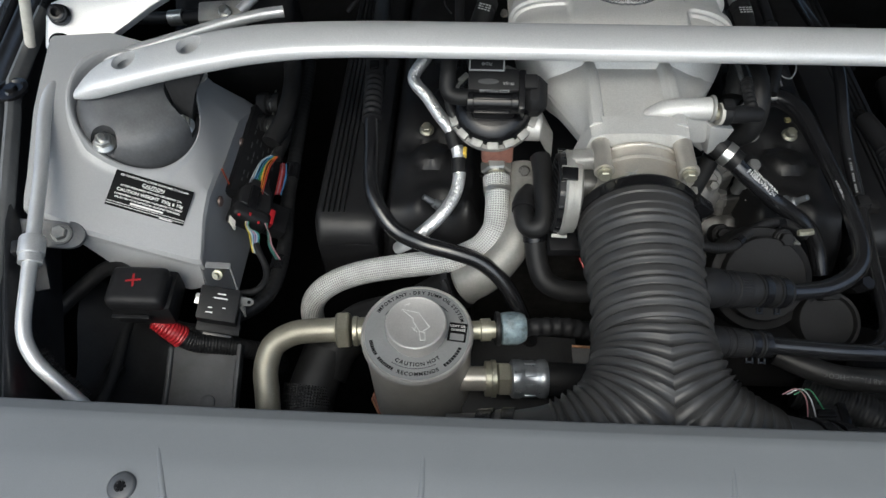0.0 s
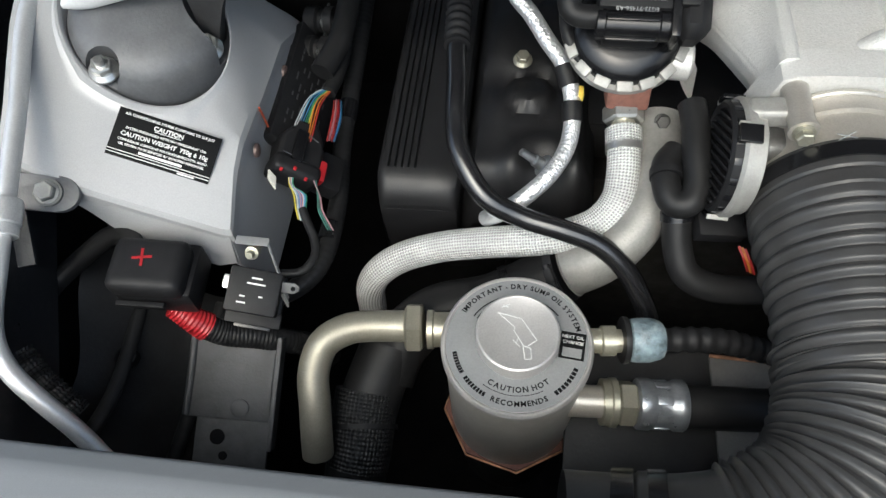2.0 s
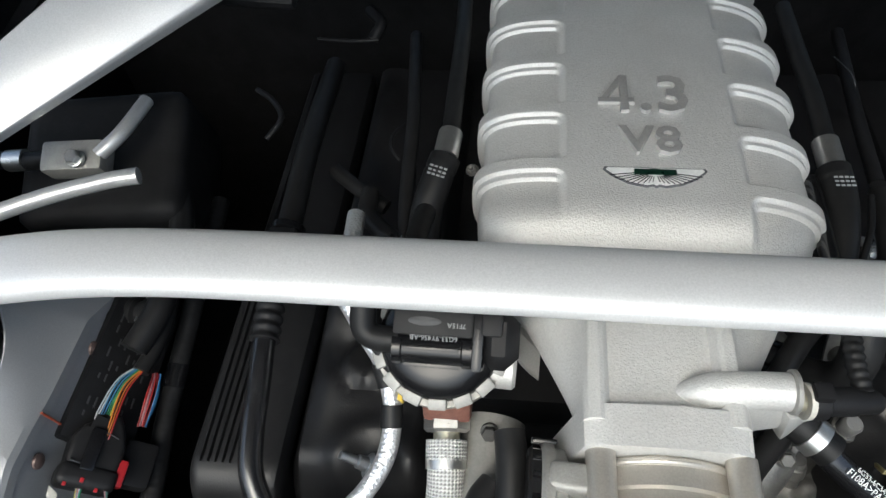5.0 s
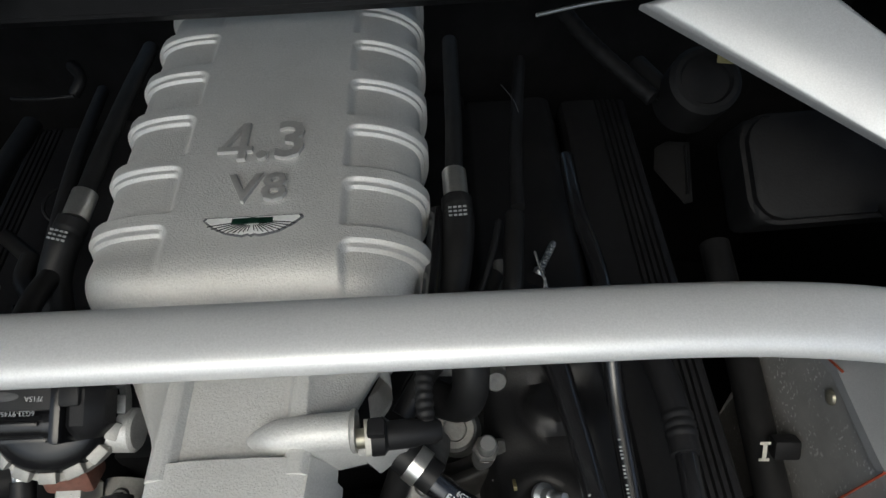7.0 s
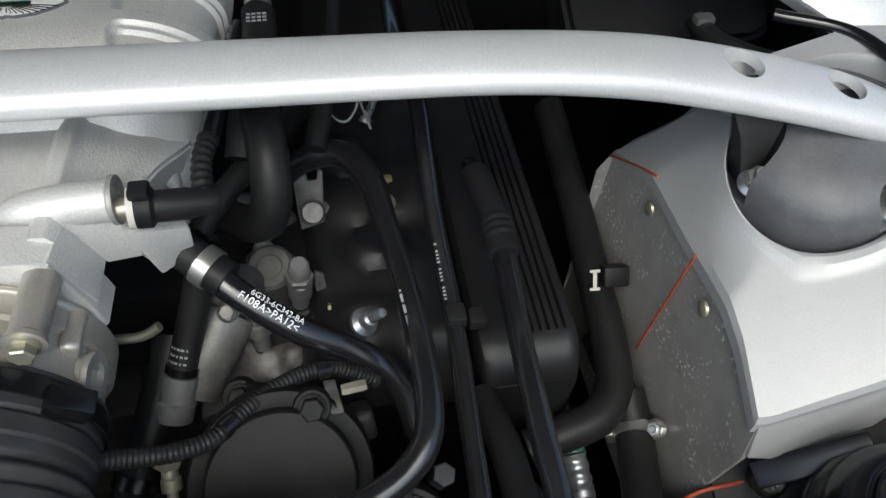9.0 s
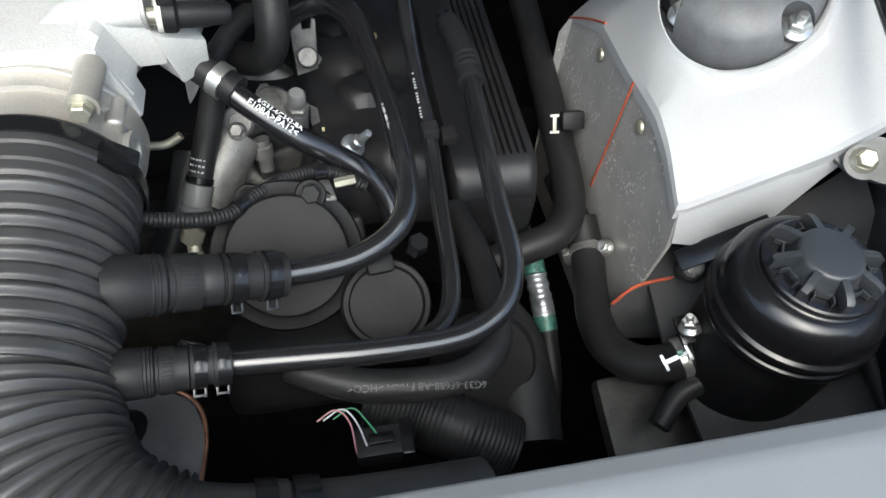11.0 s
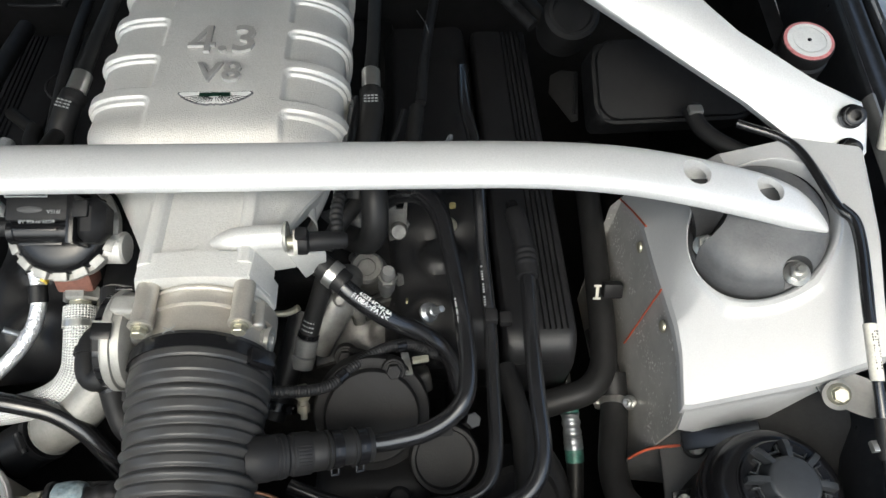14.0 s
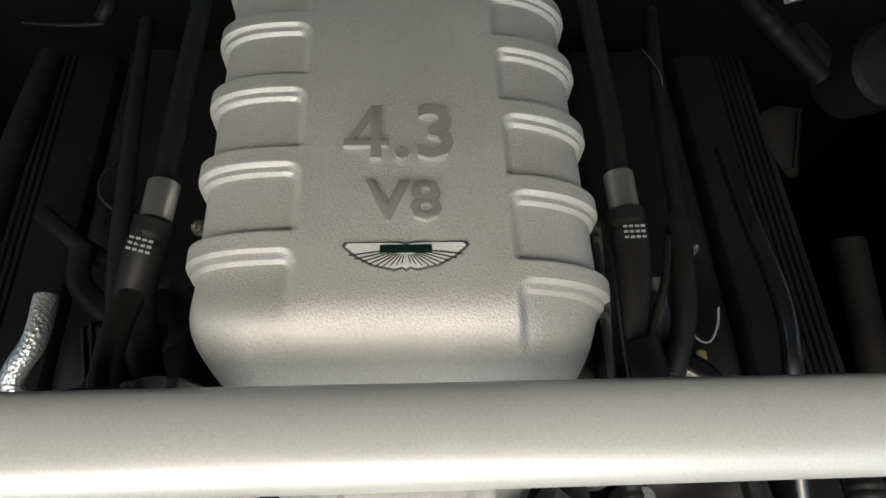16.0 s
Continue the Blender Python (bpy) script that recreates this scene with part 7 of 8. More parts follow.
def breather_and_port():
    h = thing("printed_breather_hose", (0.13, 0.46, 0.98), "glossy black hose with white part numbers", "hose")
    l = [(0.090, 0.490, 1.008), (0.105, 0.479, 1.002), (0.117, 0.468, 0.994), (0.135, 0.458, 0.982), (0.154, 0.451, 0.968), (0.177, 0.448, 0.952), (0.196, 0.441, 0.938), (0.209, 0.430, 0.920), (0.215, 0.412, 0.900)]
    part("hose", hose(l, 0.0083, seg=22, step=0.003), "gloss", h)
    d = Vector(l[1]) - Vector(l[0])
    part("collar", hose([l[0], tuple(Vector(l[0]) + d * 1.75)], 0.0108, seg=22), "rubber", h)
    clamp("band", Vector(l[0]).lerp(Vector(l[1]), 1.05), d, 0.0109, 0.0085, "zinc", h, False)
    axis = Vector(l[4]) - Vector(l[2])
    for txt, size, lift, along in (("6G33-6C342-BA", 0.0050, 0.62, 0.56), ("F108A>PA12<", 0.0064, 0.10, 0.50)):
        out = Vector((-0.2, -0.55, 0.8))
        out = (out - axis * (out.dot(axis) / axis.length_squared)).normalized()
        up = out.cross(axis.normalized())
        out = (out * math.cos(lift) + up * math.sin(lift)).normalized()
        t = letters(txt, size, 0.0003)
        m = frame3(Vector(l[2]).lerp(Vector(l[4]), along) + Vector((0, 0, 0.0012)) + out * 0.0092, axis, out.cross(axis))
        part("part_number", placed(t, m), "white", h, "white print " + txt)
    p = thing("port_connector", (0.1, 0.47, 1.056), "black plastic connector on the plenum port with a white collar", "connector")
    base, d = Vector((0.0700, 0.4735, 1.0570)), Vector((1, 0.10, -0.10)).normalized()
    part("spigot", lathed([(0.0055, 0), (0.0055, 0.02), (0, 0.02)], align(base, d), 20), "gold", p)
    part("white_collar", lathed([(0.0100, 0.0105), (0.0100, 0.0140), (0.0060, 0.0140), (0.0060, 0.0105), (0.0100, 0.0105)], align(base, d), 26), "pale", p)
    part("body", lathed([(0.0098, 0.013), (0.0104, 0.015), (0.0104, 0.021), (0.0080, 0.023), (0.0080, 0.038), (0.0070, 0.041), (0.0068, 0.050), (0.005, 0.053), (0, 0.053)], align(base, d), 26), "plastic", p)
    part("lock_tab", boxed(0.010, 0.010, 0.007, align(base + d * 0.018 + Vector((0, 0, 0.0105)), (0, 0, 1)), 0.002), "plastic", p)
    q = base + d * 0.046
    part("ribbed_stub", hose([q, q + Vector((-0.002, 0.014, 0.003)), q + Vector((-0.002, 0.028, 0.005)), q + Vector((0.0, 0.042, 0.005))], ridged(0.0047, 0.0009, 0.005), seg=16, step=0.001), "rubber", p)
    up = [q + Vector((0.0, 0.040, 0.005)), q + Vector((0.001, 0.06, 0.003)), q + Vector((0.004, 0.10, -0.002)), q + Vector((0.010, 0.17, -0.01))]
    solo("breather_tube", hose(up, 0.0060, seg=16), "gloss", "glossy black tube rising from the port connector", "tube")
    thick = [(0.137, 0.577, 1.035), (0.1410, 0.552, 1.030), (0.1420, 0.534, 1.016), (0.1405, 0.526, 0.999), (0.1350, 0.526, 0.984), (0.1220, 0.535, 0.973), (0.100, 0.550, 0.968)]
    hh = thing("heater_hose", thick[2], "thick black rubber heater hose bent beside the plenum", "hose")
    part("hose", hose(thick, 0.0122, seg=26), "rubber", hh)
    clamp("spring_clamp", Vector(thick[-1]).lerp(Vector(thick[-2]), 0.25), Vector(thick[-1]) - Vector(thick[-2]), 0.0123, 0.008, "satin", hh)
    dia = [(0.165, 0.620, 1.000), (0.141, 0.579, 1.000), (0.115, 0.548, 0.995), (0.095, 0.519, 0.985)]
    solo("purge_hose", hose(dia, 0.0078, seg=18), "rubber", "black rubber purge hose", "hose")
    v = thing("drop_hose", (0.105, 0.43, 0.95), "black hose with printed bands on a metal spigot", "hose")
    l = [(0.098, 0.491, 0.985), (0.091, 0.483, 0.965), (0.083, 0.472, 0.945), (0.076, 0.457, 0.928)]
    part("hose", hose(l, 0.0088, seg=22), "rubber", v)
    e = Vector(l[-1])
    dd = (Vector(l[-1]) - Vector(l[-2])).normalized()
    part("spigot", lathed([(0.0105, 0), (0.0105, 0.016), (0.012, 0.017), (0.012, 0.028), (0, 0.028)], align(e, dd), 24), "innerwing", v)
    t = bmesh.new()
    side = Vector((-0.3, -0.6, 0.75))
    side = (side - dd * side.dot(dd)).normalized()
    for row in range(3):
        for k in range(5):
            q = Matrix.Rotation(radians(-34 + 17 * k), 3, dd) @ side
            box(t, 0.0004, 0.0018 if (row + k) % 3 else 0.0010, 0.0013, frame3(Vector(l[2]).lerp(e, 0.25 + 0.18 * row) + q * 0.0089, q, dd.cross(q)))
    part("print_bars", t, "greyprint", v)
    clamp("end_band", Vector(l[2]).lerp(e, 0.86), dd, 0.0089, 0.004, "satin", v, False)
    l = [(0.070, 0.484, 0.930), (0.062, 0.455, 0.915), (0.052, 0.425, 0.900), (0.041, 0.398, 0.885)]
    wh = thing("water_hose", l[1], "black rubber water hose beside the intake hose", "hose")
    part("hose", hose(l, 0.0125, seg=22), "rubber", wh)
    clamp("spring_clamp", Vector(l[2]).lerp(Vector(l[3]), 0.6), Vector(l[3]) - Vector(l[2]), 0.0126, 0.008, "satin", wh)
    loom = [(0.054, 0.379, 0.988), (0.069, 0.382, 0.980), (0.089, 0.386, 0.972), (0.106, 0.394, 0.966), (0.123, 0.411, 0.963), (0.146, 0.428, 0.958), (0.169, 0.436, 0.950), (0.193, 0.433, 0.935)]
    pl = thing("pump_loom", loom[3], "black ribbed wiring conduit over the pump", "wiring loom")
    part("conduit", hose(loom, ridged(0.0046, 0.0005, 0.0026), seg=14, step=0.0007), "plastic", pl)
    for i, q in ((3, 0.2), (5, 0.5)):
        part("tape", hose([tuple(Vector(loom[i]).lerp(Vector(loom[i + 1]), q)), tuple(Vector(loom[i]).lerp(Vector(loom[i + 1]), q + 0.35))], 0.0056, seg=14), "satin", pl, "wrapped black tape")
    f = thing("drain_fitting", (0.09, 0.37, 0.95), "yellow passivated pipe fitting", "fitting")
    b = Vector((0.077, 0.399, 0.945))
    part("nut", placed(hexm(0.008, 0.008), align(b, (0.2, -0.8, 0.3))), "gold", f)
    part("tail", lathed([(0.0060, 0), (0.0060, 0.006), (0.0045, 0.007), (0.0045, 0.013), (0.0055, 0.014), (0.0055, 0.020), (0.003, 0.021), (0.003, 0.026), (0, 0.026)], align(b, (0.03, -0.7, -0.6)), 16), "olive", f)


def front_casting():
    """Bare aluminium of the timing cover showing between the hoses, its colours darkened for the shade there."""
    h = thing("timing_cover", (0.15, 0.48, 0.93), "dirty cast aluminium timing cover, coloured dark for shade, with bosses and bolts", "timing cover")
    part("wall", boxed(0.085, 0.03, 0.11, pose(0.132, 0.535, 0.838, -8, 0, 0), 0.006, 2), "dirtyshadecast", h)

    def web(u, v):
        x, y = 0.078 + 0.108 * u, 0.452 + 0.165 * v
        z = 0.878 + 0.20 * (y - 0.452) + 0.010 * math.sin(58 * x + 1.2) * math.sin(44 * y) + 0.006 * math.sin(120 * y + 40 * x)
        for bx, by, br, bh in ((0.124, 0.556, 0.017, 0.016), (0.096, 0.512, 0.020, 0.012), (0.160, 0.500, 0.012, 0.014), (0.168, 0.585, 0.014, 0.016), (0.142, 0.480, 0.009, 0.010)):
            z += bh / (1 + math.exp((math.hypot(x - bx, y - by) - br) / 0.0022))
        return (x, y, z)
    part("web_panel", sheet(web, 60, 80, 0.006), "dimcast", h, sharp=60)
    for bx, by, bz in ((0.124, 0.556, 0.9225), (0.168, 0.585, 0.9250), (0.160, 0.500, 0.9070)):
        bolt("casting_bolt", (bx, by, bz), (0, -0.25, 1), 0.0072, "cast", h, False)

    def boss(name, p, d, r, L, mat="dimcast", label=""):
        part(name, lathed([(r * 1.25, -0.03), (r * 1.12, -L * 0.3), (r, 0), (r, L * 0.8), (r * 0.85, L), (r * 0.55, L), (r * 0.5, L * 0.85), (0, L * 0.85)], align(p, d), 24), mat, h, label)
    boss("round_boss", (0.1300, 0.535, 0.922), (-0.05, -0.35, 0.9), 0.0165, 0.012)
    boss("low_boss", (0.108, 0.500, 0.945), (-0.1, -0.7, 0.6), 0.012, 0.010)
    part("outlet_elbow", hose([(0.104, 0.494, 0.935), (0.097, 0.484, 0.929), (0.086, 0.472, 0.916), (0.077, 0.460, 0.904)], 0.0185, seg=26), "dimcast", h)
    part("flange_web", boxed(0.045, 0.010, 0.03, pose(0.135, 0.500, 0.895, -25, 0, 18), 0.004, 3), "dirtyshadecast", h)
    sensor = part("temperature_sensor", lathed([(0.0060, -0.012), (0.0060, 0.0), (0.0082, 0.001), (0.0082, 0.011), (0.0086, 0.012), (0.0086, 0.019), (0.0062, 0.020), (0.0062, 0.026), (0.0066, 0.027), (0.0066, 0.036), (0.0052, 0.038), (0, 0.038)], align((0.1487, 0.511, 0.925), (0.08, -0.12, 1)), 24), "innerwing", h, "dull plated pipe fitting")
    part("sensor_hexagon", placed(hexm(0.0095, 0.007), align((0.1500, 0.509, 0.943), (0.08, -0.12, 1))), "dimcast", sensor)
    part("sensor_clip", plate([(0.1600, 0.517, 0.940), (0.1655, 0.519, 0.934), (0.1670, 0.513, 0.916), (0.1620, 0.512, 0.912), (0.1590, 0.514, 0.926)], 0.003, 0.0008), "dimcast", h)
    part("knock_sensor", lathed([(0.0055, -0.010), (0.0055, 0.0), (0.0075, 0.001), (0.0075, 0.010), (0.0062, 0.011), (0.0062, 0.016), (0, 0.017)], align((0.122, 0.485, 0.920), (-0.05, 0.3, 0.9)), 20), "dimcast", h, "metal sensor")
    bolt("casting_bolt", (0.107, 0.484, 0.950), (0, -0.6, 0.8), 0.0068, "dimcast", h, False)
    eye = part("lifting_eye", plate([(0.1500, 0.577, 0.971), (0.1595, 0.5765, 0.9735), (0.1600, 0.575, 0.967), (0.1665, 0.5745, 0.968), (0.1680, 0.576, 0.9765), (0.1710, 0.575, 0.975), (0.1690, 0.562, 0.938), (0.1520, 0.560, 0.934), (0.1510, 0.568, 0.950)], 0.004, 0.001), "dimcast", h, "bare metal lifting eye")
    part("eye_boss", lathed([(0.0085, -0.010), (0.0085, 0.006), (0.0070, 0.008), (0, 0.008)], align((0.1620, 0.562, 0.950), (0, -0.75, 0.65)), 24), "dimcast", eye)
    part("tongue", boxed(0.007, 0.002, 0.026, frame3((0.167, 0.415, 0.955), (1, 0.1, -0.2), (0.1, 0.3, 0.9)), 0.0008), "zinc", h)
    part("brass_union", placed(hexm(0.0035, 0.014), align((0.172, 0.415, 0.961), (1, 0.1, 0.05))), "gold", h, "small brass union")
    part("side_block", boxed(0.020, 0.022, 0.022, frame3((0.179, 0.425, 0.899), (1, 0.2, 0), (0, 0.6, 0.8)), 0.006, 3), "dirtyshadecast", h)
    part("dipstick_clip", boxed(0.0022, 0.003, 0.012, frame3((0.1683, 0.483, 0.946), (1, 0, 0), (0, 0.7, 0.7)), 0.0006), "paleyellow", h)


def rear_wire_loop():
    w = [(0.177, 0.612, 1.010), (0.182, 0.592, 1.008), (0.190, 0.586, 1.008), (0.197, 0.595, 1.010), (0.200, 0.607, 1.012)]
    solo("loose_wire", hose(w, 0.0008, seg=8, step=0.002), "greyprint", "thin pale grey wire loop above the timing cover", "wire", "loose wires")
    st = thing("cover_stud", (0.206, 0.655, 0.945), "zinc-plated threaded stud with a pale strip on the cam cover", "stud")
    prof = [(0.0050, 0), (0.0050, 0.004), (0.0030, 0.005)]
    for k in range(9):
        prof += [(0.0034, 0.006 + 0.0026 * k), (0.0026, 0.0073 + 0.0026 * k)]
    part("thread", lathed(prof + [(0.0022, 0.030), (0, 0.0305)], align((0.2060, 0.659, 0.945), (0.42, 0.55, 0.55)), 16), "crimp", st)
    part("strip", hose([(0.203, 0.667, 0.965), (0.2045, 0.652, 0.966), (0.207, 0.640, 0.965), (0.209, 0.631, 0.962)], 0.0010, seg=8, step=0.003), "greyprint", st, "pale plastic strip")
    sn = thing("cam_sensor", (0.169, 0.60, 0.98), "dull plated cylindrical sensor beside the plenum", "sensor")
    part("barrel", hose([(0.170, 0.633, 0.998), (0.1695, 0.605, 0.996), (0.168, 0.579, 0.994)], 0.0052, seg=20), "innerwing", sn)
    part("collar", hose([(0.1684, 0.586, 0.9945), (0.168, 0.577, 0.994)], 0.0060, seg=20), "dimcast", sn)


def pump_cover():
    h = thing("pump_cover", (0.135, 0.37, 0.95), "round matt black pump cover with two flange bolts", "pump cover")
    nrm = Vector((0.05, -0.62, 0.78)).normalized()
    m = align((0.137, 0.372, 0.944), nrm)
    part("cover", lathed([(0.050, -0.03), (0.050, -0.012), (0.0485, -0.0085), (0.0425, -0.0080), (0.0405, -0.0070), (0.0395, -0.001), (0.0385, 0.0), (0, 0.0006)], m, 64), "matt", h)
    ends = []
    for p in ((0.112, 0.432, 0.936), (0.156, 0.403, 0.966)):
        q = Vector(p) - nrm * 0.004
        ends.append(q)
        ear = part("ear", lathed([(0.0105, -0.012), (0.0105, -0.002), (0.0095, 0), (0, 0)], align(q, nrm), 24), "matt", h)
        part("flange_bolt", hexbolt(q + nrm * 0.001, nrm, 0.0078), "matt", ear)
    web = ends[1] - ends[0]
    part("ear_web", boxed(web.length, 0.017, 0.008, frame3((ends[0] + ends[1]) / 2 - nrm * 0.008, web, nrm.cross(web)), 0.002), "matt", h)
    c = thing("oil_filter_cap", (0.197, 0.34, 0.92), "black oil filter housing cap with a raised rim", "filter cap")
    m = align((0.197, 0.345, 0.915), (0.05, -0.5, 0.85))
    part("cap", lathed([(0.030, -0.03), (0.030, 0.004), (0.0285, 0.007), (0.0255, 0.007), (0.024, 0.003), (0.012, 0.0025), (0, 0.004)], m, 44), "matt", c)
    part("spout", boxed(0.018, 0.012, 0.014, m @ Matrix.Translation((0.0, 0.026, 0.008)), 0.003), "matt", c)
    part("sensor_nut", placed(hexm(0.007, 0.016), align((0.219, 0.365, 0.945), (0.1, -0.3, 0.9))), "satin", c)
    ph = thing("pump_lower_housing", (0.135, 0.335, 0.885), "black lower pump housing in shadow below the pipes", "pump housing")
    part("case", boxed(0.10, 0.05, 0.06, pose(0.135, 0.335, 0.872, -20, 0, 0), 0.016, 3), "matt", ph)
    part("boss", lathed([(0.010, -0.02), (0.010, 0.004), (0.008, 0.006), (0, 0.006)], align((0.158, 0.316, 0.902), (0, -0.4, 0.9)), 22), "matt", ph)
    solo("alternator_fan_cover", lathed([(0.040, -0.04), (0.040, 0), (0.036, 0.004), (0, 0.004)], align((0.262, 0.315, 0.865), (0.1, -0.7, 0.7)), 40), "matt", "black round cover low beside the pipes", "cover")


def coolant_run():
    h = thing("coolant_hose", (0.365, 0.50, 0.88), "black coolant hose with a white position mark", "hose")
    l = [(0.379, 0.711, 0.905), (0.378, 0.653, 0.895), (0.376, 0.590, 0.885), (0.372, 0.527, 0.878), (0.369, 0.479, 0.872), (0.363, 0.444, 0.866), (0.346, 0.424, 0.862), (0.320, 0.417, 0.858), (0.294, 0.413, 0.850)]
    part("hose", hose(l, 0.0135, seg=24), "rubber", h)
    mk = bmesh.new()
    mm = frame3(Vector((0.3640, 0.5150, 0.8985)) , (1, -0.05, 0), (0.02, 0.6, 0.8))
    for w, hh, y in ((0.008, 0.0022, 0.007), (0.003, 0.014, 0.0), (0.008, 0.0022, -0.007)):
        box(mk, w, hh, 0.0006, mm @ Matrix.Translation((0, y, 0)))
    part("position_mark", mk, "pale", h, "white I-shaped mark")
    part("tie", boxed(0.020, 0.016, 0.014, mm @ Matrix.Translation((0.016, 0.002, -0.003)), 0.003), "plastic", h)
    h6 = [(0.377, 0.447, 0.850), (0.377, 0.418, 0.838), (0.369, 0.383, 0.838), (0.362, 0.351, 0.842), (0.363, 0.321, 0.850), (0.377, 0.301, 0.860), (0.393, 0.294, 0.872), (0.410, 0.292, 0.885)]
    h = thing("reservoir_hose", h6[2], "black rubber reservoir hose with spring clamps", "hose")
    part("hose", hose(h6, 0.0140, seg=24), "rubber", h)
    part("upper_hose", hose([(0.370, 0.497, 0.850), (0.374, 0.454, 0.846), (0.378, 0.420, 0.838)], 0.0125, seg=22), "rubber", h)
    clamp("clamp_band", h6[1], Vector(h6[2]) - Vector(h6[1]), 0.0142, 0.008, "zinc", h, True, side=200)
    clamp("spring_clamp", (0.399, 0.293, 0.878), (0.8, 0.1, 0.25), 0.0142, 0.007, "zinc", h, False)
    mm = frame3(Vector((0.388, 0.287, 0.894)), (0.8, 0.15, 0.25), (-0.2, 0.9, 0.4))
    for w, hh, x in ((0.0025, 0.012, -0.009), (0.018, 0.0035, 0.0), (0.0025, 0.012, 0.009)):
        part("clamp_lug", boxed(w, hh, 0.002, mm @ Matrix.Translation((x, 0, 0)), 0.0005), "crimp", h)
    part("clamp_mark", boxed(0.004, 0.004, 0.002, mm @ Matrix.Translation((0.003, 0.002, 0.0015)), 0.0006), "teal", h)
    bolt("clamp_screw", (0.389, 0.414, 0.850), (-0.6, -0.3, 0.7), 0.0075, "zinc", h)
    pt = [Vector((0.336, 0.440, 0.820)), Vector((0.336, 0.420, 0.812)), Vector((0.338, 0.399, 0.800)), Vector((0.339, 0.376, 0.788)), Vector((0.336, 0.343, 0.775)), Vector((0.326, 0.301, 0.760))]
    h = thing("pressure_line", tuple(pt[1]), "crimped metal pressure line with teal paint marks", "pipe")
    part("upper_pipe", hose([pt[0] + Vector((-0.002, 0.03, 0.012)), pt[0]], 0.0045, seg=14), "zinc", h)
    part("marked_ferrule", hose([pt[0], pt[1]], 0.0095, seg=20), "teal", h, "teal painted ferrule")
    part("crimp", hose([pt[1], pt[2]], ridged(0.0088, 0.0012, 0.010), seg=20, step=0.001), "crimp", h)
    part("crimp_end", hose([pt[2], pt[2].lerp(pt[3], 0.5)], ridged(0.0096, 0.0006, 0.006), seg=20, step=0.001), "crimp", h)
    part("teal_band", hose([pt[2].lerp(pt[3], 0.5), pt[3]], 0.0097, seg=20), "teal", h, "teal paint mark")
    part("rubber_line", hose(pt[3:], 0.0088, seg=18), "rubber", h)
    big = hose([(0.270, 0.373, 0.850), (0.289, 0.345, 0.840), (0.293, 0.314, 0.830), (0.290, 0.268, 0.820)], 0.026, seg=28)
    solo("radiator_hose", big, "rubber", "large black radiator hose in shadow beside the pipes", "hose")
    lowp = hose([(0.181, 0.305, 0.860), (0.210, 0.289, 0.860), (0.238, 0.273, 0.860), (0.271, 0.258, 0.850)], ridged(0.0214, 0.0007, 0.0032), seg=24, step=0.0008)
    solo("ribbed_duct", lowp, "rubber", "black ribbed duct low in the bay", "duct")
    for mt, x in (("w_pink", 0), ("w_white", 0.004), ("w_green", 0.01)):
        o = Vector((0.145, 0.276, 0.900)) + Vector((x, 0, 0))
        solo("loose_wire", hose([o, o + Vector((0.012, 0.004, 0.004)), o + Vector((0.02, -0.004, 0.0)), o + Vector((0.022 + x, -0.02, -0.012))], 0.0006, seg=8, step=0.003), mt, "thin loose wire at the front of the bay", "wire", "loose wires")
    fc = thing("fan_connector", (0.182, 0.262, 0.872), "black fan connector low behind the slam panel", "connector")
    part("shell", boxed(0.030, 0.020, 0.018, Matrix.Translation((0.182, 0.262, 0.882)), 0.003), "plastic", fc)
    part("collar", boxed(0.008, 0.024, 0.022, Matrix.Translation((0.199, 0.262, 0.882)), 0.002), "satin", fc)
    part("latch", boxed(0.016, 0.007, 0.005, Matrix.Translation((0.183, 0.262, 0.893)), 0.001), "satin", fc)


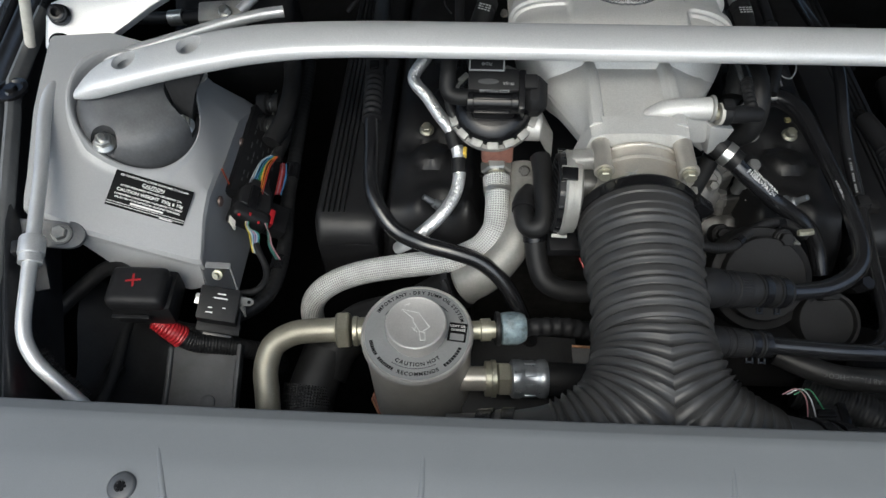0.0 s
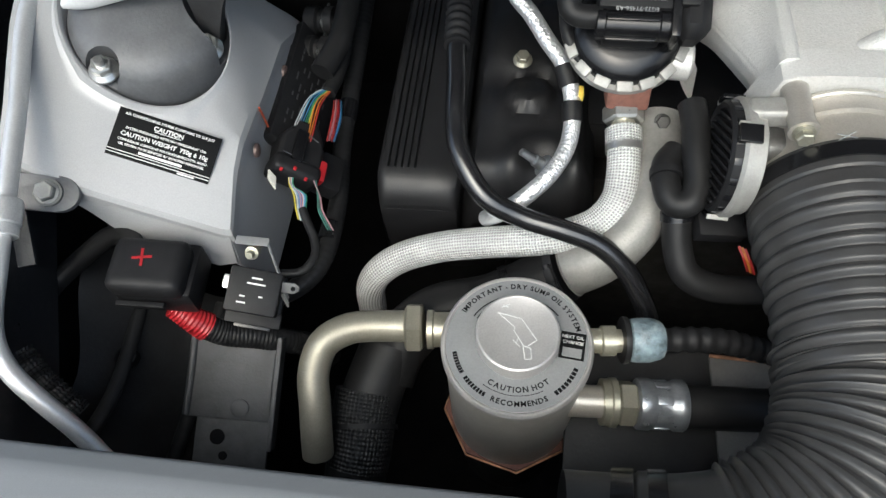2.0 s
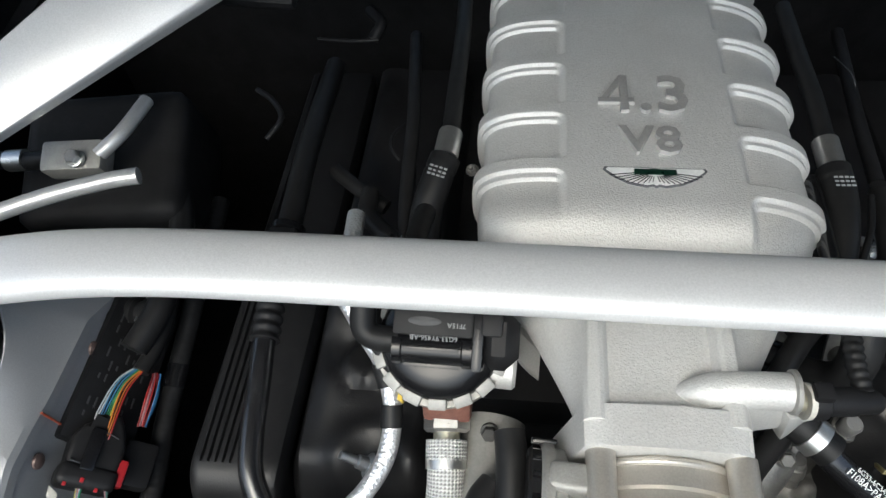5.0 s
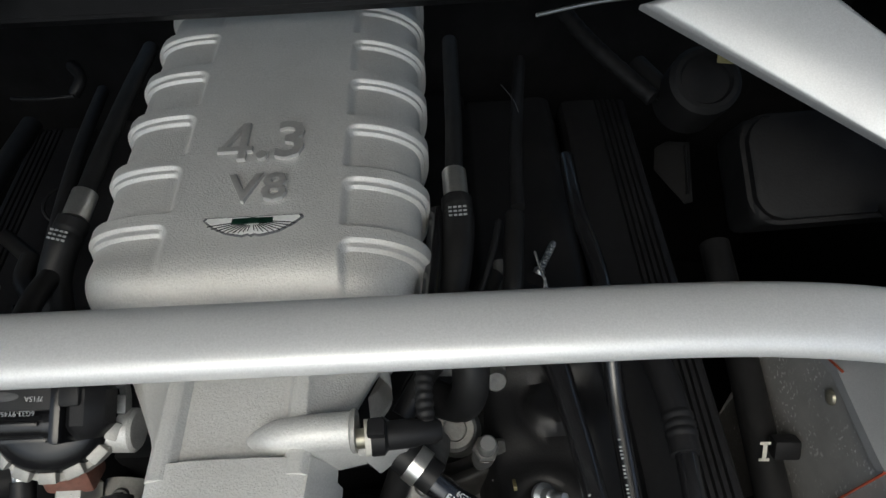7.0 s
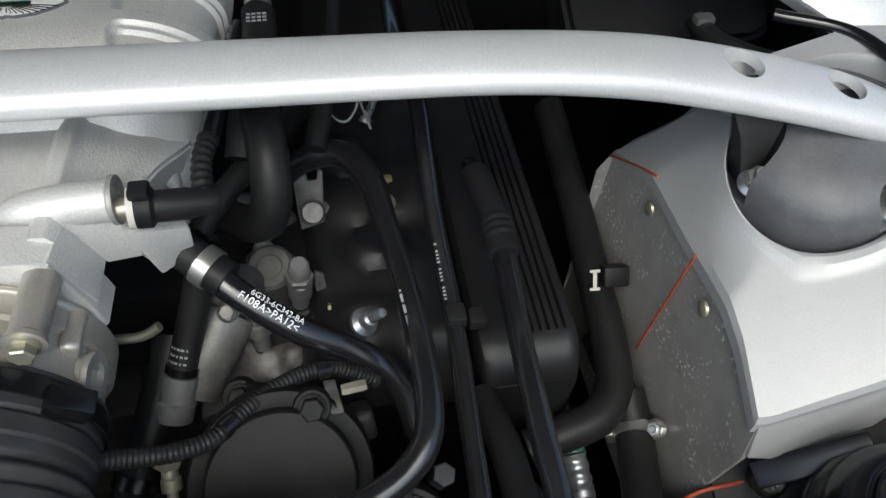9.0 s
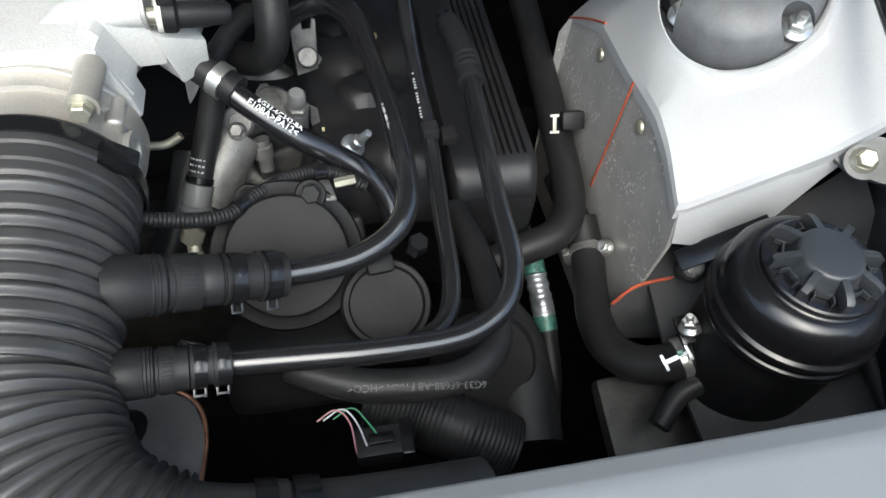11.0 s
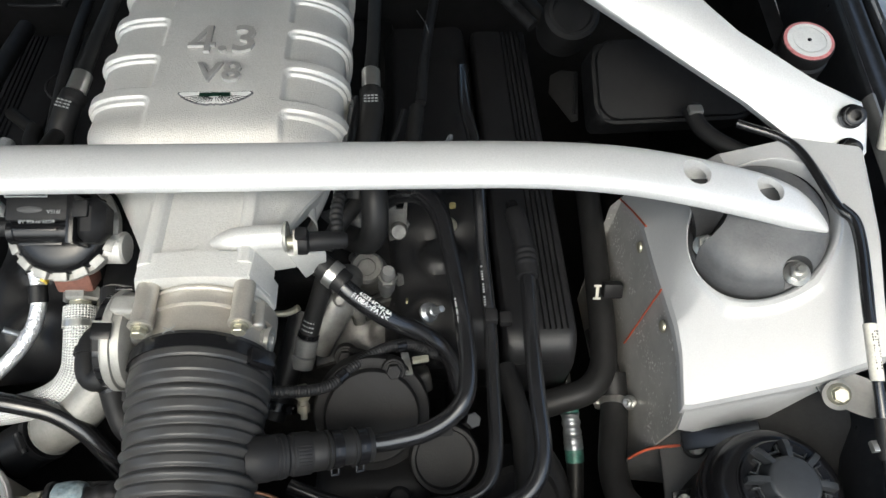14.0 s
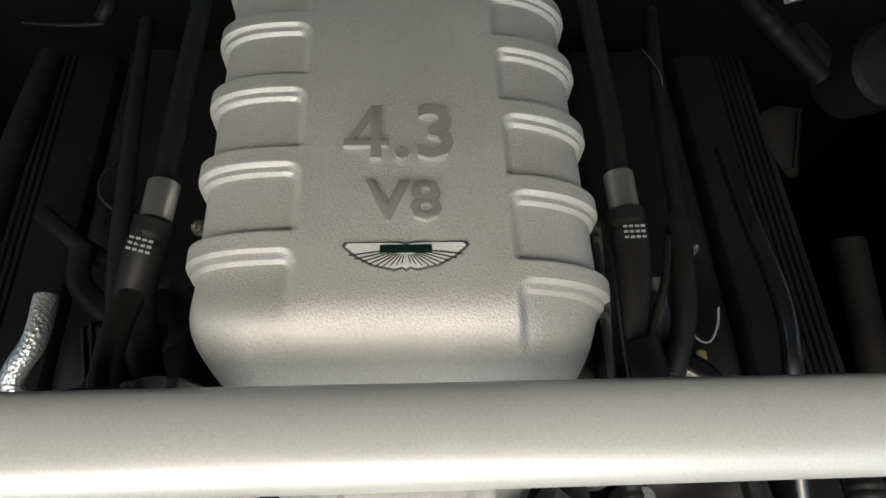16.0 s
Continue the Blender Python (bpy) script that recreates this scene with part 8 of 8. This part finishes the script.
def fluid_reservoir():
    c = Vector((0.4490, 0.290, 0.0))
    h = thing("fluid_reservoir", (c.x, c.y, 0.9), "satin black steering fluid reservoir with a finned cap", "reservoir")
    tilt = Matrix.Translation((c.x, c.y, 0.950))
    part("lower_body", lathed([(0.044, -0.110), (0.0480, -0.106), (0.0485, -0.014), (0.0, -0.014)], tilt, 64), "matt", h)
    part("body", lathed([(0.0480, -0.016), (0.0508, -0.014), (0.0525, -0.0125), (0.0532, -0.0095), (0.0525, -0.0065), (0.0508, -0.0055), (0.0508, -0.0030), (0.0528, -0.0018), (0.0535, 0.0015), (0.0528, 0.0045), (0.0505, 0.0060),
                         (0.0495, 0.0105), (0.0498, 0.0160), (0.0488, 0.0215), (0.0462, 0.0268), (0.0420, 0.0308), (0.0380, 0.0325), (0.0362, 0.0322), (0.0352, 0.0330), (0.0350, 0.0365), (0.0338, 0.0376), (0, 0.0376)], tilt, 80), "satin", h)
    cap = part("cap", lathed([(0.0290, 0.0345), (0.0290, 0.0362), (0.0275, 0.0370), (0.0235, 0.0374), (0.0208, 0.0410), (0.0196, 0.0470), (0.0188, 0.0490), (0.0178, 0.0498), (0.0160, 0.0502), (0, 0.0504)], tilt, 64), "cap", h, "black plastic cap with eight radial ridges")
    for k in range(8):
        an = 45 * k - 8
        q = tilt @ pose(0, 0, 0, 0, 0, an) @ pose(0, 0, 0, 90, 0, 0)
        fin = bmesh.new()
        prism(fin, [(0.0150, 0.0420), (0.0150, 0.0492), (0.0190, 0.0494), (0.0265, 0.0482), (0.0305, 0.0468), (0.0332, 0.0446), (0.0338, 0.0360)], 0.0046, q @ Matrix.Translation((0, 0, 0.0022)), 0.0011)
        part("ridge", fin, "cap", cap)
        for rr, w in ((0.0246, 0.0080),):
            lip = bmesh.new()
            box(lip, 0.0014, w, 0.0042, tilt @ pose(0, 0, 0.0398, 0, 0, an + 22.5) @ Matrix.Translation((rr, 0, 0)), 0.0005)
            part("pocket_rib", lip, "cap", cap)
        for sd in (-1, 1):
            lip = bmesh.new()
            box(lip, 0.0062, 0.0013, 0.0040, tilt @ pose(0, 0, 0.0398, 0, 0, an + 22.5 + sd * 11) @ Matrix.Translation((0.0268, 0, 0)), 0.0004)
            part("pocket_rib", lip, "cap", cap)
    br = bmesh.new()
    box(br, 0.066, 0.016, 0.004, frame3((0.432, 0.347, 0.936), (1, -0.12, 0.80), (0, 0.8, 0.3)), 0.0014)
    box(br, 0.022, 0.020, 0.004, frame3((0.4015, 0.302, 0.905), (1, 0.1, 0.1), (0, 1, 0.3)), 0.0014)
    part("bracket", br, "satin", h)
    part("grommet", lathed([(0.0105, -0.006), (0.0105, 0.004), (0.008, 0.006), (0, 0.006)], align((0.421, 0.351, 0.902), (-0.2, -0.6, 0.75)), 22), "rubber", h)
    bolt("bracket_bolt", (0.421, 0.349, 0.907), (-0.2, -0.6, 0.75), 0.0078, "zinc", h)
    bolt("bracket_bolt", (0.396, 0.298, 0.912), (-0.2, 0.35, 0.9), 0.0078, "zinc", h)
    shield = plate([(0.374, 0.350, 0.812), (0.374, 0.356, 0.855), (0.391, 0.359, 0.872), (0.427, 0.359, 0.879), (0.430, 0.342, 0.812)], 0.003, 0.0006)
    solo("lower_heat_shield", shield, "greyplate", "grey lower heat shield with an orange sealed edge", "heat shield")
    solo("sealant_edge", hose([(0.374, 0.3555, 0.857), (0.391, 0.3585, 0.8745), (0.427, 0.3585, 0.8815)], 0.0014, seg=8), "orange", "orange sealant along the lower heat shield", "sealant")
    lower = bmesh.new()
    box(lower, 0.10, 0.08, 0.02, pose(0.40, 0.27, 0.815, 12, 0, 0), 0.006)
    solo("subframe_bracket", lower, "dirtyshadecast", "dirty alloy bracket below the reservoir", "bracket")
    hp = hose([(0.373, 0.254, 0.860), (0.391, 0.270, 0.868), (0.410, 0.275, 0.875), (0.429, 0.275, 0.880)], 0.008, seg=16)
    solo("return_hose", hp, "rubber", "thin black return hose under the reservoir", "hose")


def front_corner_east():
    bm = sheet(lambda u, v: (0.40 + 0.135 * u, 0.17 + 0.21 * v, 0.850 + 0.012 * math.sin(4 * u + 1) + 0.075 * u ** 2.2 + 0.04 * v * u + 0.05 * max(0.0, v - 0.7) ** 0.8), 30, 30, 0.004)
    liner(bm, [(0.505, 0.22, 0.902)], [[(0.50, 0.18, 0.898), (0.505, 0.26, 0.915), (0.505, 0.33, 0.932)]])
    l = [(0.460, 0.575, 1.078), (0.500, 0.545, 1.080), (0.512, 0.481, 1.080), (0.520, 0.467, 1.079), (0.520, 0.445, 1.074), (0.510, 0.401, 1.068), (0.505, 0.360, 1.057), (0.503, 0.323, 1.043), (0.504, 0.291, 1.026), (0.503, 0.265, 1.014), (0.500, 0.248, 1.000), (0.491, 0.237, 0.985), (0.480, 0.225, 0.965), (0.475, 0.212, 0.945)]
    h = thing("refrigerant_pipe", l[6], "glossy black refrigerant pipe with a white printed label", "pipe")
    part("tube", hose(l, 0.0038, seg=18, step=0.004), "gloss", h)
    part("thin_tube", hose([tuple(Vector(p) + Vector((0.0062, 0.002, -0.002))) for p in l[2:6]] + [tuple(Vector(l[6]) + Vector((0.003, 0, -0.002)))], 0.0019, seg=12, step=0.004), "gloss", h)
    lab = [tuple(Vector(l[5]).lerp(Vector(l[6]), 0.45)), l[6], tuple(Vector(l[6]).lerp(Vector(l[7]), 0.45))]
    part("label_sleeve", hose(lab, 0.0047, seg=18), "pale", h, "white printed label sleeve")
    t = bmesh.new()
    a, b = Vector(lab[0]), Vector(lab[2])
    for k in range(14):
        for j in range(3):
            if (k * 3 + j * 5) % 4:
                p = a.lerp(b, 0.12 + 0.05 * k)
                m = frame3(p + Vector((-0.0022 + 0.0017 * j, -0.0024, 0.0044)), b - a, Vector((1, 0, 0.2)))
                box(t, 0.0012, 0.0008, 0.0008, m)
    part("print_bars", t, "ink", h)
    part("joint", hose([tuple(Vector(l[7]).lerp(Vector(l[8]), 0.1)), tuple(Vector(l[7]).lerp(Vector(l[8]), 0.9))], 0.0056, seg=18), "rubber", h)
    part("clip", boxed(0.014, 0.008, 0.005, Matrix.Translation(Vector(l[8]) + Vector((-0.003, 0.012, 0.004))), 0.001), "zinc", h)
    wall = thing("pipe_bracket", (0.523, 0.298, 1.013), "bare metal bracket with bolts beside the pipe", "bracket")
    part("plate", plate([(0.528, 0.346, 1.025), (0.530, 0.335, 1.037), (0.527, 0.302, 1.021), (0.519, 0.253, 1.000), (0.518, 0.256, 0.995), (0.520, 0.278, 0.998), (0.524, 0.305, 1.003)], 0.003, 0.0008), "cast", wall)
    for p in ((0.517, 0.277, 1.013), (0.509, 0.242, 0.999)):
        bolt("bracket_bolt", p, (-0.8, -0.4, 0.5), 0.0115, "gold", wall)
    strap = plate([(0.503, 0.321, 1.036), (0.513, 0.309, 1.030), (0.525, 0.299, 1.018), (0.521, 0.295, 1.010), (0.508, 0.308, 1.026)], 0.003, 0.0008)
    part("strap", strap, "satin", wall, "black strap that holds the pipe")
    solo("wing_support", plate([(0.484, 0.247, 0.965), (0.529, 0.258, 0.965), (0.532, 0.238, 0.965), (0.500, 0.221, 0.955), (0.479, 0.223, 0.950)], 0.003, 0.0008), "greyplate", "dark grey wing support plate beside the liner", "bracket")
    solo("paper_tag", boxed(0.020, 0.014, 0.0006, frame3((0.508, 0.238, 0.972), (1, 0.4, 0.1), (-0.4, 1, 0.3))), "white", "small white tag on the wing support", "tag")


vapour_pipes()
breather_and_port()
front_casting()
rear_wire_loop()
pump_cover()
coolant_run()
fluid_reservoir()
front_corner_east()


# ---- rear of the bay ----
def rear_breathers():
    for s in (-1, 1):
        if s < 0:
            l = [(-0.132, 0.870, 1.040), (-0.128, 0.795, 1.052), (-0.127, 0.720, 1.058), (-0.1265, 0.668, 1.060), (-0.1285, 0.645, 1.058), (-0.1340, 0.626, 1.052), (-0.1400, 0.606, 1.038), (-0.1410, 0.584, 1.012), (-0.141, 0.560, 0.985)]
        else:
            l = [(0.143, 0.848, 1.045), (0.142, 0.783, 1.047), (0.141, 0.722, 1.050), (0.139, 0.679, 1.050), (0.1395, 0.654, 1.048), (0.140, 0.632, 1.045), (0.137, 0.606, 1.040), (0.131, 0.579, 1.030), (0.125, 0.554, 1.010)]
        h = thing("plenum_hose", l[3], "black rubber hose with a bright metal collar beside the plenum", "hose", "plenum hoses")
        part("upper_pipe", hose(l[:4], 0.0068, seg=20), "rubber", h)
        part("collar", hose([l[3], l[4]], 0.0090, seg=26), "zinc", h, "bright metal collar")
        part("hose", hose(l[4:], lambda q, L: 0.0112 if not 0.010 < q < 0.013 else 0.0104, seg=24, step=0.0015), "rubber", h)
        t = bmesh.new()
        d = Vector(l[5]) - Vector(l[4])
        for k in range(3):
            p = Vector(l[4]).lerp(Vector(l[5]), 0.62 + 0.15 * k)
            out = (Vector((0, -0.55, 0.85)) - d * (Vector((0, -0.55, 0.85)).dot(d) / d.length_squared)).normalized()
            m = frame3(p + out * 0.0114, d.cross(out), d)
            for j in range(4):
                box(t, 0.0024, 0.0014, 0.0004, m @ Matrix.Translation((-0.005 + 0.0034 * j, 0, 0)))
        part("print_bars", t, "greyprint", h)
    bolt("plenum_stud", (-0.110, 0.651, 1.040), (-0.2, -0.4, 0.9), 0.0048, "dimcast")


def rear_wires():
    runs = [
        ([(-0.176, 0.838, 1.020), (-0.168, 0.769, 1.030), (-0.161, 0.705, 1.035), (-0.159, 0.651, 1.030), (-0.157, 0.617, 1.025), (-0.153, 0.591, 1.020), (-0.150, 0.568, 1.010)], 0.0055, "plastic", "taped black injector loom beside the plenum"),
        ([(-0.168, 0.709, 1.030), (-0.176, 0.695, 1.032), (-0.176, 0.681, 1.030), (-0.169, 0.674, 1.025)], 0.0013, "plastic", "thin black wire loop in the loom"),
        ([(-0.194, 0.661, 1.000), (-0.192, 0.639, 1.000), (-0.176, 0.620, 1.000), (-0.156, 0.607, 1.000), (-0.138, 0.603, 0.990)], 0.0075, "rubber", "black rubber hose behind the braided sleeve"),
        ([(0.187, 0.815, 1.020), (0.196, 0.792, 1.020), (0.201, 0.782, 1.010)], 0.0004, "screwgrey", "thin bare wire beside the plenum"),
        ([(0.170, 0.647, 1.030), (0.162, 0.616, 1.030), (0.151, 0.588, 1.020), (0.143, 0.566, 1.010)], 0.0024, "plastic", "thin black cable beside the plenum"),
        ([(0.183, 0.660, 1.020), (0.179, 0.628, 1.020), (0.176, 0.600, 1.015), (0.168, 0.570, 1.000)], 0.0075, "rubber", "black rubber vacuum line beside the cam cover"),
        ([(0.211, 0.876, 1.000), (0.195, 0.761, 1.010), (0.187, 0.672, 1.015)], 0.0055, "plastic", "black wiring loom along the plenum"),
        ([(-0.279, 0.859, 1.000), (-0.245, 0.856, 1.000), (-0.218, 0.858, 1.000)], 0.0018, "plastic", "thin black cable across the cam cover"),
        ([(-0.320, 0.782, 1.000), (-0.303, 0.769, 1.000), (-0.288, 0.745, 1.000), (-0.300, 0.728, 0.990)], 0.0026, "plastic", "black cable loop over the cam cover"),
        ([(-0.234, 0.906, 1.000), (-0.219, 0.885, 1.000), (-0.227, 0.872, 0.990)], 0.006, "plastic", "black connector lead behind the cam cover"),
        ([(-0.231, 0.693, 0.990), (-0.202, 0.669, 0.990), (-0.182, 0.658, 0.985)], 0.0065, "rubber", "black rubber hose beside the cam cover"),
    ]
    for l, r, mt, lab in runs:
        solo("cable", hose(l, r, seg=14), mt, lab, "cable")
    for k in range(4):
        o = Vector((-0.153, 0.591, 1.022))
        solo("loose_wire", hose([o, o + Vector((0.004 * k - 0.004, 0.006, 0.004)), o + Vector((0.003 * k, 0.014, 0.004))], 0.0009, seg=6, step=0.003), ("w_white", "w_red", "w_blue", "w_pink")[k], "thin coloured wire at the loom end", "wire", "loose wires")
    c = thing("injector_plug", (-0.157, 0.580, 1.015), "black finned wiring plug beside the plenum hose", "connector")
    m = frame3((-0.159, 0.581, 1.012), (1, 0.05, 0), (0, 0.8, 0.4))
    part("shell", boxed(0.022, 0.040, 0.014, m, 0.002), "plastic", c)
    for k in range(5):
        part("fin", boxed(0.0016, 0.042, 0.018, m @ Matrix.Translation((-0.009 + 0.0045 * k, 0.002 * (k % 2), 0.002)), 0.0004), "plastic", c)
    solo("sensor_plug", boxed(0.016, 0.028, 0.012, frame3((0.138, 0.596, 0.990), (1, 0.1, 0.1), (0, 1, 0.3)), 0.002), "plastic", "grey-black sensor plug under the plenum side", "connector")
    hs = hose([(0.312, 0.833, 1.020), (0.324, 0.802, 1.020), (0.335, 0.784, 1.015)], 0.009, seg=16)
    solo("brake_hose", hs, "rubber", "grey-black brake servo hose behind the cam cover", "hose")
    p = (0.278, 0.828, 1.040)
    q = Vector(p)
    e = thing("servo_elbow", p, "dull metal servo elbow with a ribbed end", "elbow")
    part("pipe", hose([q + Vector((-0.03, 0.05, 0.01)), q + Vector((-0.012, 0.012, 0.004)), q + Vector((0.008, -0.016, -0.004)), q + Vector((0.035, -0.05, -0.014))], ridged(0.0070, 0.0006, 0.012), seg=18, step=0.0015), "matt", e)


def rear_boxes():
    h = thing("fuse_box", (0.43, 0.67, 1.0), "black lidded fuse box with rounded corners", "fuse box")
    m = frame3((0.448, 0.690, 1.028), (1, 0.02, 0.02), (0, 0.86, 0.5))
    part("body", boxed(0.165, 0.085, 0.06, m @ Matrix.Translation((0, 0, -0.03)), 0.012, 3), "matt", h)
    def rounded(w, v, r):
        return [(sx * (w / 2 - r) + r * math.cos(radians(q)), sy * (v / 2 - r) + r * math.sin(radians(q))) for sx, sy, q0 in ((1, 1, 0), (-1, 1, 90), (-1, -1, 180), (1, -1, 270)) for q in range(q0, q0 + 91, 15)]
    lid = bmesh.new()
    prism(lid, rounded(0.160, 0.082, 0.020), 0.014, m @ Matrix.Translation((0, 0, 0.004)), 0.003)
    part("lid", lid, "matt", h)
    rim = bmesh.new()
    prism(rim, rounded(0.168, 0.089, 0.023), 0.003, m @ Matrix.Translation((0, 0, -0.004)), 0.0008)
    part("lid_rim", rim, "matt", h)
    br = thing("inner_wing_bracket", (0.395, 0.86, 0.83), "dark pressed bracket low on the inner wing", "bracket")
    part("plate", plate([(0.386, 0.890, 0.868), (0.408, 0.882, 0.872), (0.407, 0.826, 0.834), (0.398, 0.826, 0.831), (0.370, 0.868, 0.846), (0.372, 0.886, 0.862)], 0.004, 0.001), "dark", br)
    part("raised_rib", hose([(0.403, 0.877, 0.872), (0.4025, 0.850, 0.854), (0.401, 0.832, 0.841)], 0.0022, seg=10), "dark", br)
    l = [(0.449, 0.639, 1.035), (0.452, 0.613, 1.035), (0.467, 0.589, 1.037), (0.491, 0.568, 1.040), (0.516, 0.553, 1.045)]
    solo("fuse_box_cable", hose(l, 0.0080, seg=16), "rubber", "thick black cable leaving the fuse box", "cable")
    solo("cable_lug", boxed(0.014, 0.010, 0.006, Matrix.Translation((0.449, 0.629, 1.042)), 0.002), "zinc", "bright cable lug on the fuse box", "lug")
    r = thing("fluid_bottle", (0.55, 0.666, 1.02), "black fluid bottle with a pale pink printed cap", "fluid bottle")
    m = align((0.550, 0.666, 1.088), (-0.05, -0.15, 0.98)) @ Matrix.Scale(0.98, 4)
    part("bottle", lathed([(0.026, -0.07), (0.026, -0.012), (0.020, -0.006), (0.020, 0.0), (0, 0)], m, 36), "plastic", r)
    part("cap", lathed([(0.0245, -0.008), (0.0252, 0.002), (0.0245, 0.0048), (0.0236, 0.0052), (0, 0.0052)], m, 40), "plastic", r)
    part("cap_print", lathed([(0.0236, 0.0050), (0.0234, 0.0062), (0, 0.0062)], m, 40), "pink", r, "pale pink printed disc")
    part("cap_label", lathed([(0.0205, 0.0063), (0.0205, 0.0067), (0.0165, 0.0067), (0.0165, 0.0063), (0.0205, 0.0063)], m, 40), "white", r)
    part("cap_centre", lathed([(0.0145, 0.0064), (0.0145, 0.0068), (0, 0.0068)], m, 40), "white", r)
    part("cap_dot", lathed([(0.002, 0.0069), (0.002, 0.0073), (0, 0.0073)], m, 12), "ink", r)
    y = thing("servo_reservoir", (0.36, 0.80, 1.03), "dark reservoir neck with a yellow cap and tag", "reservoir")
    m = align((0.352, 0.775, 1.045), (0, -0.5, 0.86))
    part("neck", lathed([(0.030, -0.05), (0.030, 0), (0.026, 0.004), (0.022, 0.004), (0.020, 0.0), (0, 0)], m, 36), "dark", y)
    part("cap", lathed([(0.026, 0), (0.026, 0.02), (0.022, 0.024), (0, 0.024)], align((0.40, 0.80, 1.08), (0, -0.4, 0.9)), 30), "yellow", y, "yellow filler cap")
    part("tag", boxed(0.05, 0.03, 0.0012, frame3((0.385, 0.785, 1.068), (1, -0.2, 0), (0, 0.8, 0.5)), 0.0004), "paleyellow", y)
    for s in (-1, 1):
        x0, y0, z0 = (0.596, 0.561, 1.060)
        x1, y1, z1 = (0.567, 0.575, 1.150)
        rod = [(s * x0, y0, z0), (s * (x0 + x1) / 2, (y0 + y1) / 2, (z0 + z1) / 2), (s * x1, y1, z1), (s * (2 * x1 - x0), 2 * y1 - y0, 2 * z1 - z0)]
        solo("bonnet_strut", hose(rod, 0.0052, seg=14, step=0.02), "pale", "pale gas strut holding the bonnet", "gas strut", "bonnet struts")
    w = thing("scuttle_bracket", (-0.36, 0.80, 1.12), "black scuttle bracket with two rubber plugs", "bracket")
    part("plate", boxed(0.20, 0.10, 0.012, pose(-0.345, 0.800, 1.135, 30, 0, -6), 0.005), "plastic", w)
    for x in (-0.375, -0.320):
        part("plug", lathed([(0.013, 0), (0.013, 0.006), (0.009, 0.008), (0.008, 0.003), (0, 0.003)], align((x, 0.775, 1.135), (0, -0.6, 0.8)), 24), "rubber", w)
    solo("west_inner_box", boxed(0.14, 0.12, 0.10, pose(-0.43, 0.70, 0.965, 20, 0, 8), 0.015, 3), "dark", "black ribbed box behind the tower", "box")
    ac = thing("coolant_valve", (-0.31, 0.60, 1.03), "bare aluminium pipe junction behind the tower", "pipe junction")
    b = Vector((-0.428, 0.659, 1.030))
    part("block", boxed(0.050, 0.026, 0.022, frame3(b, (1, 0.1, 0), (0, 1, 0.4)), 0.004), "cast", ac)
    part("screw", hexbolt(b + Vector((0.008, -0.010, 0.012)), (0, -0.4, 0.9), 0.007), "zinc", ac)
    part("pipe", hose([b + Vector((-0.02, 0, 0)), b + Vector((-0.06, 0.0, -0.004)), b + Vector((-0.12, 0.01, -0.01))], 0.0075, seg=16), "rubber", ac)
    part("ferrule", hose([b + Vector((-0.045, 0, -0.002)), b + Vector((-0.062, 0.0, -0.004))], 0.009, seg=16), "zinc", ac)
    part("upper_pipe", hose([b + Vector((0.02, 0.0, 0.006)), b + Vector((0.035, 0.02, 0.012)), b + Vector((0.04, 0.06, 0.01))], 0.006, seg=16), "steel", ac)


rear_breathers()
rear_wires()
rear_boxes()
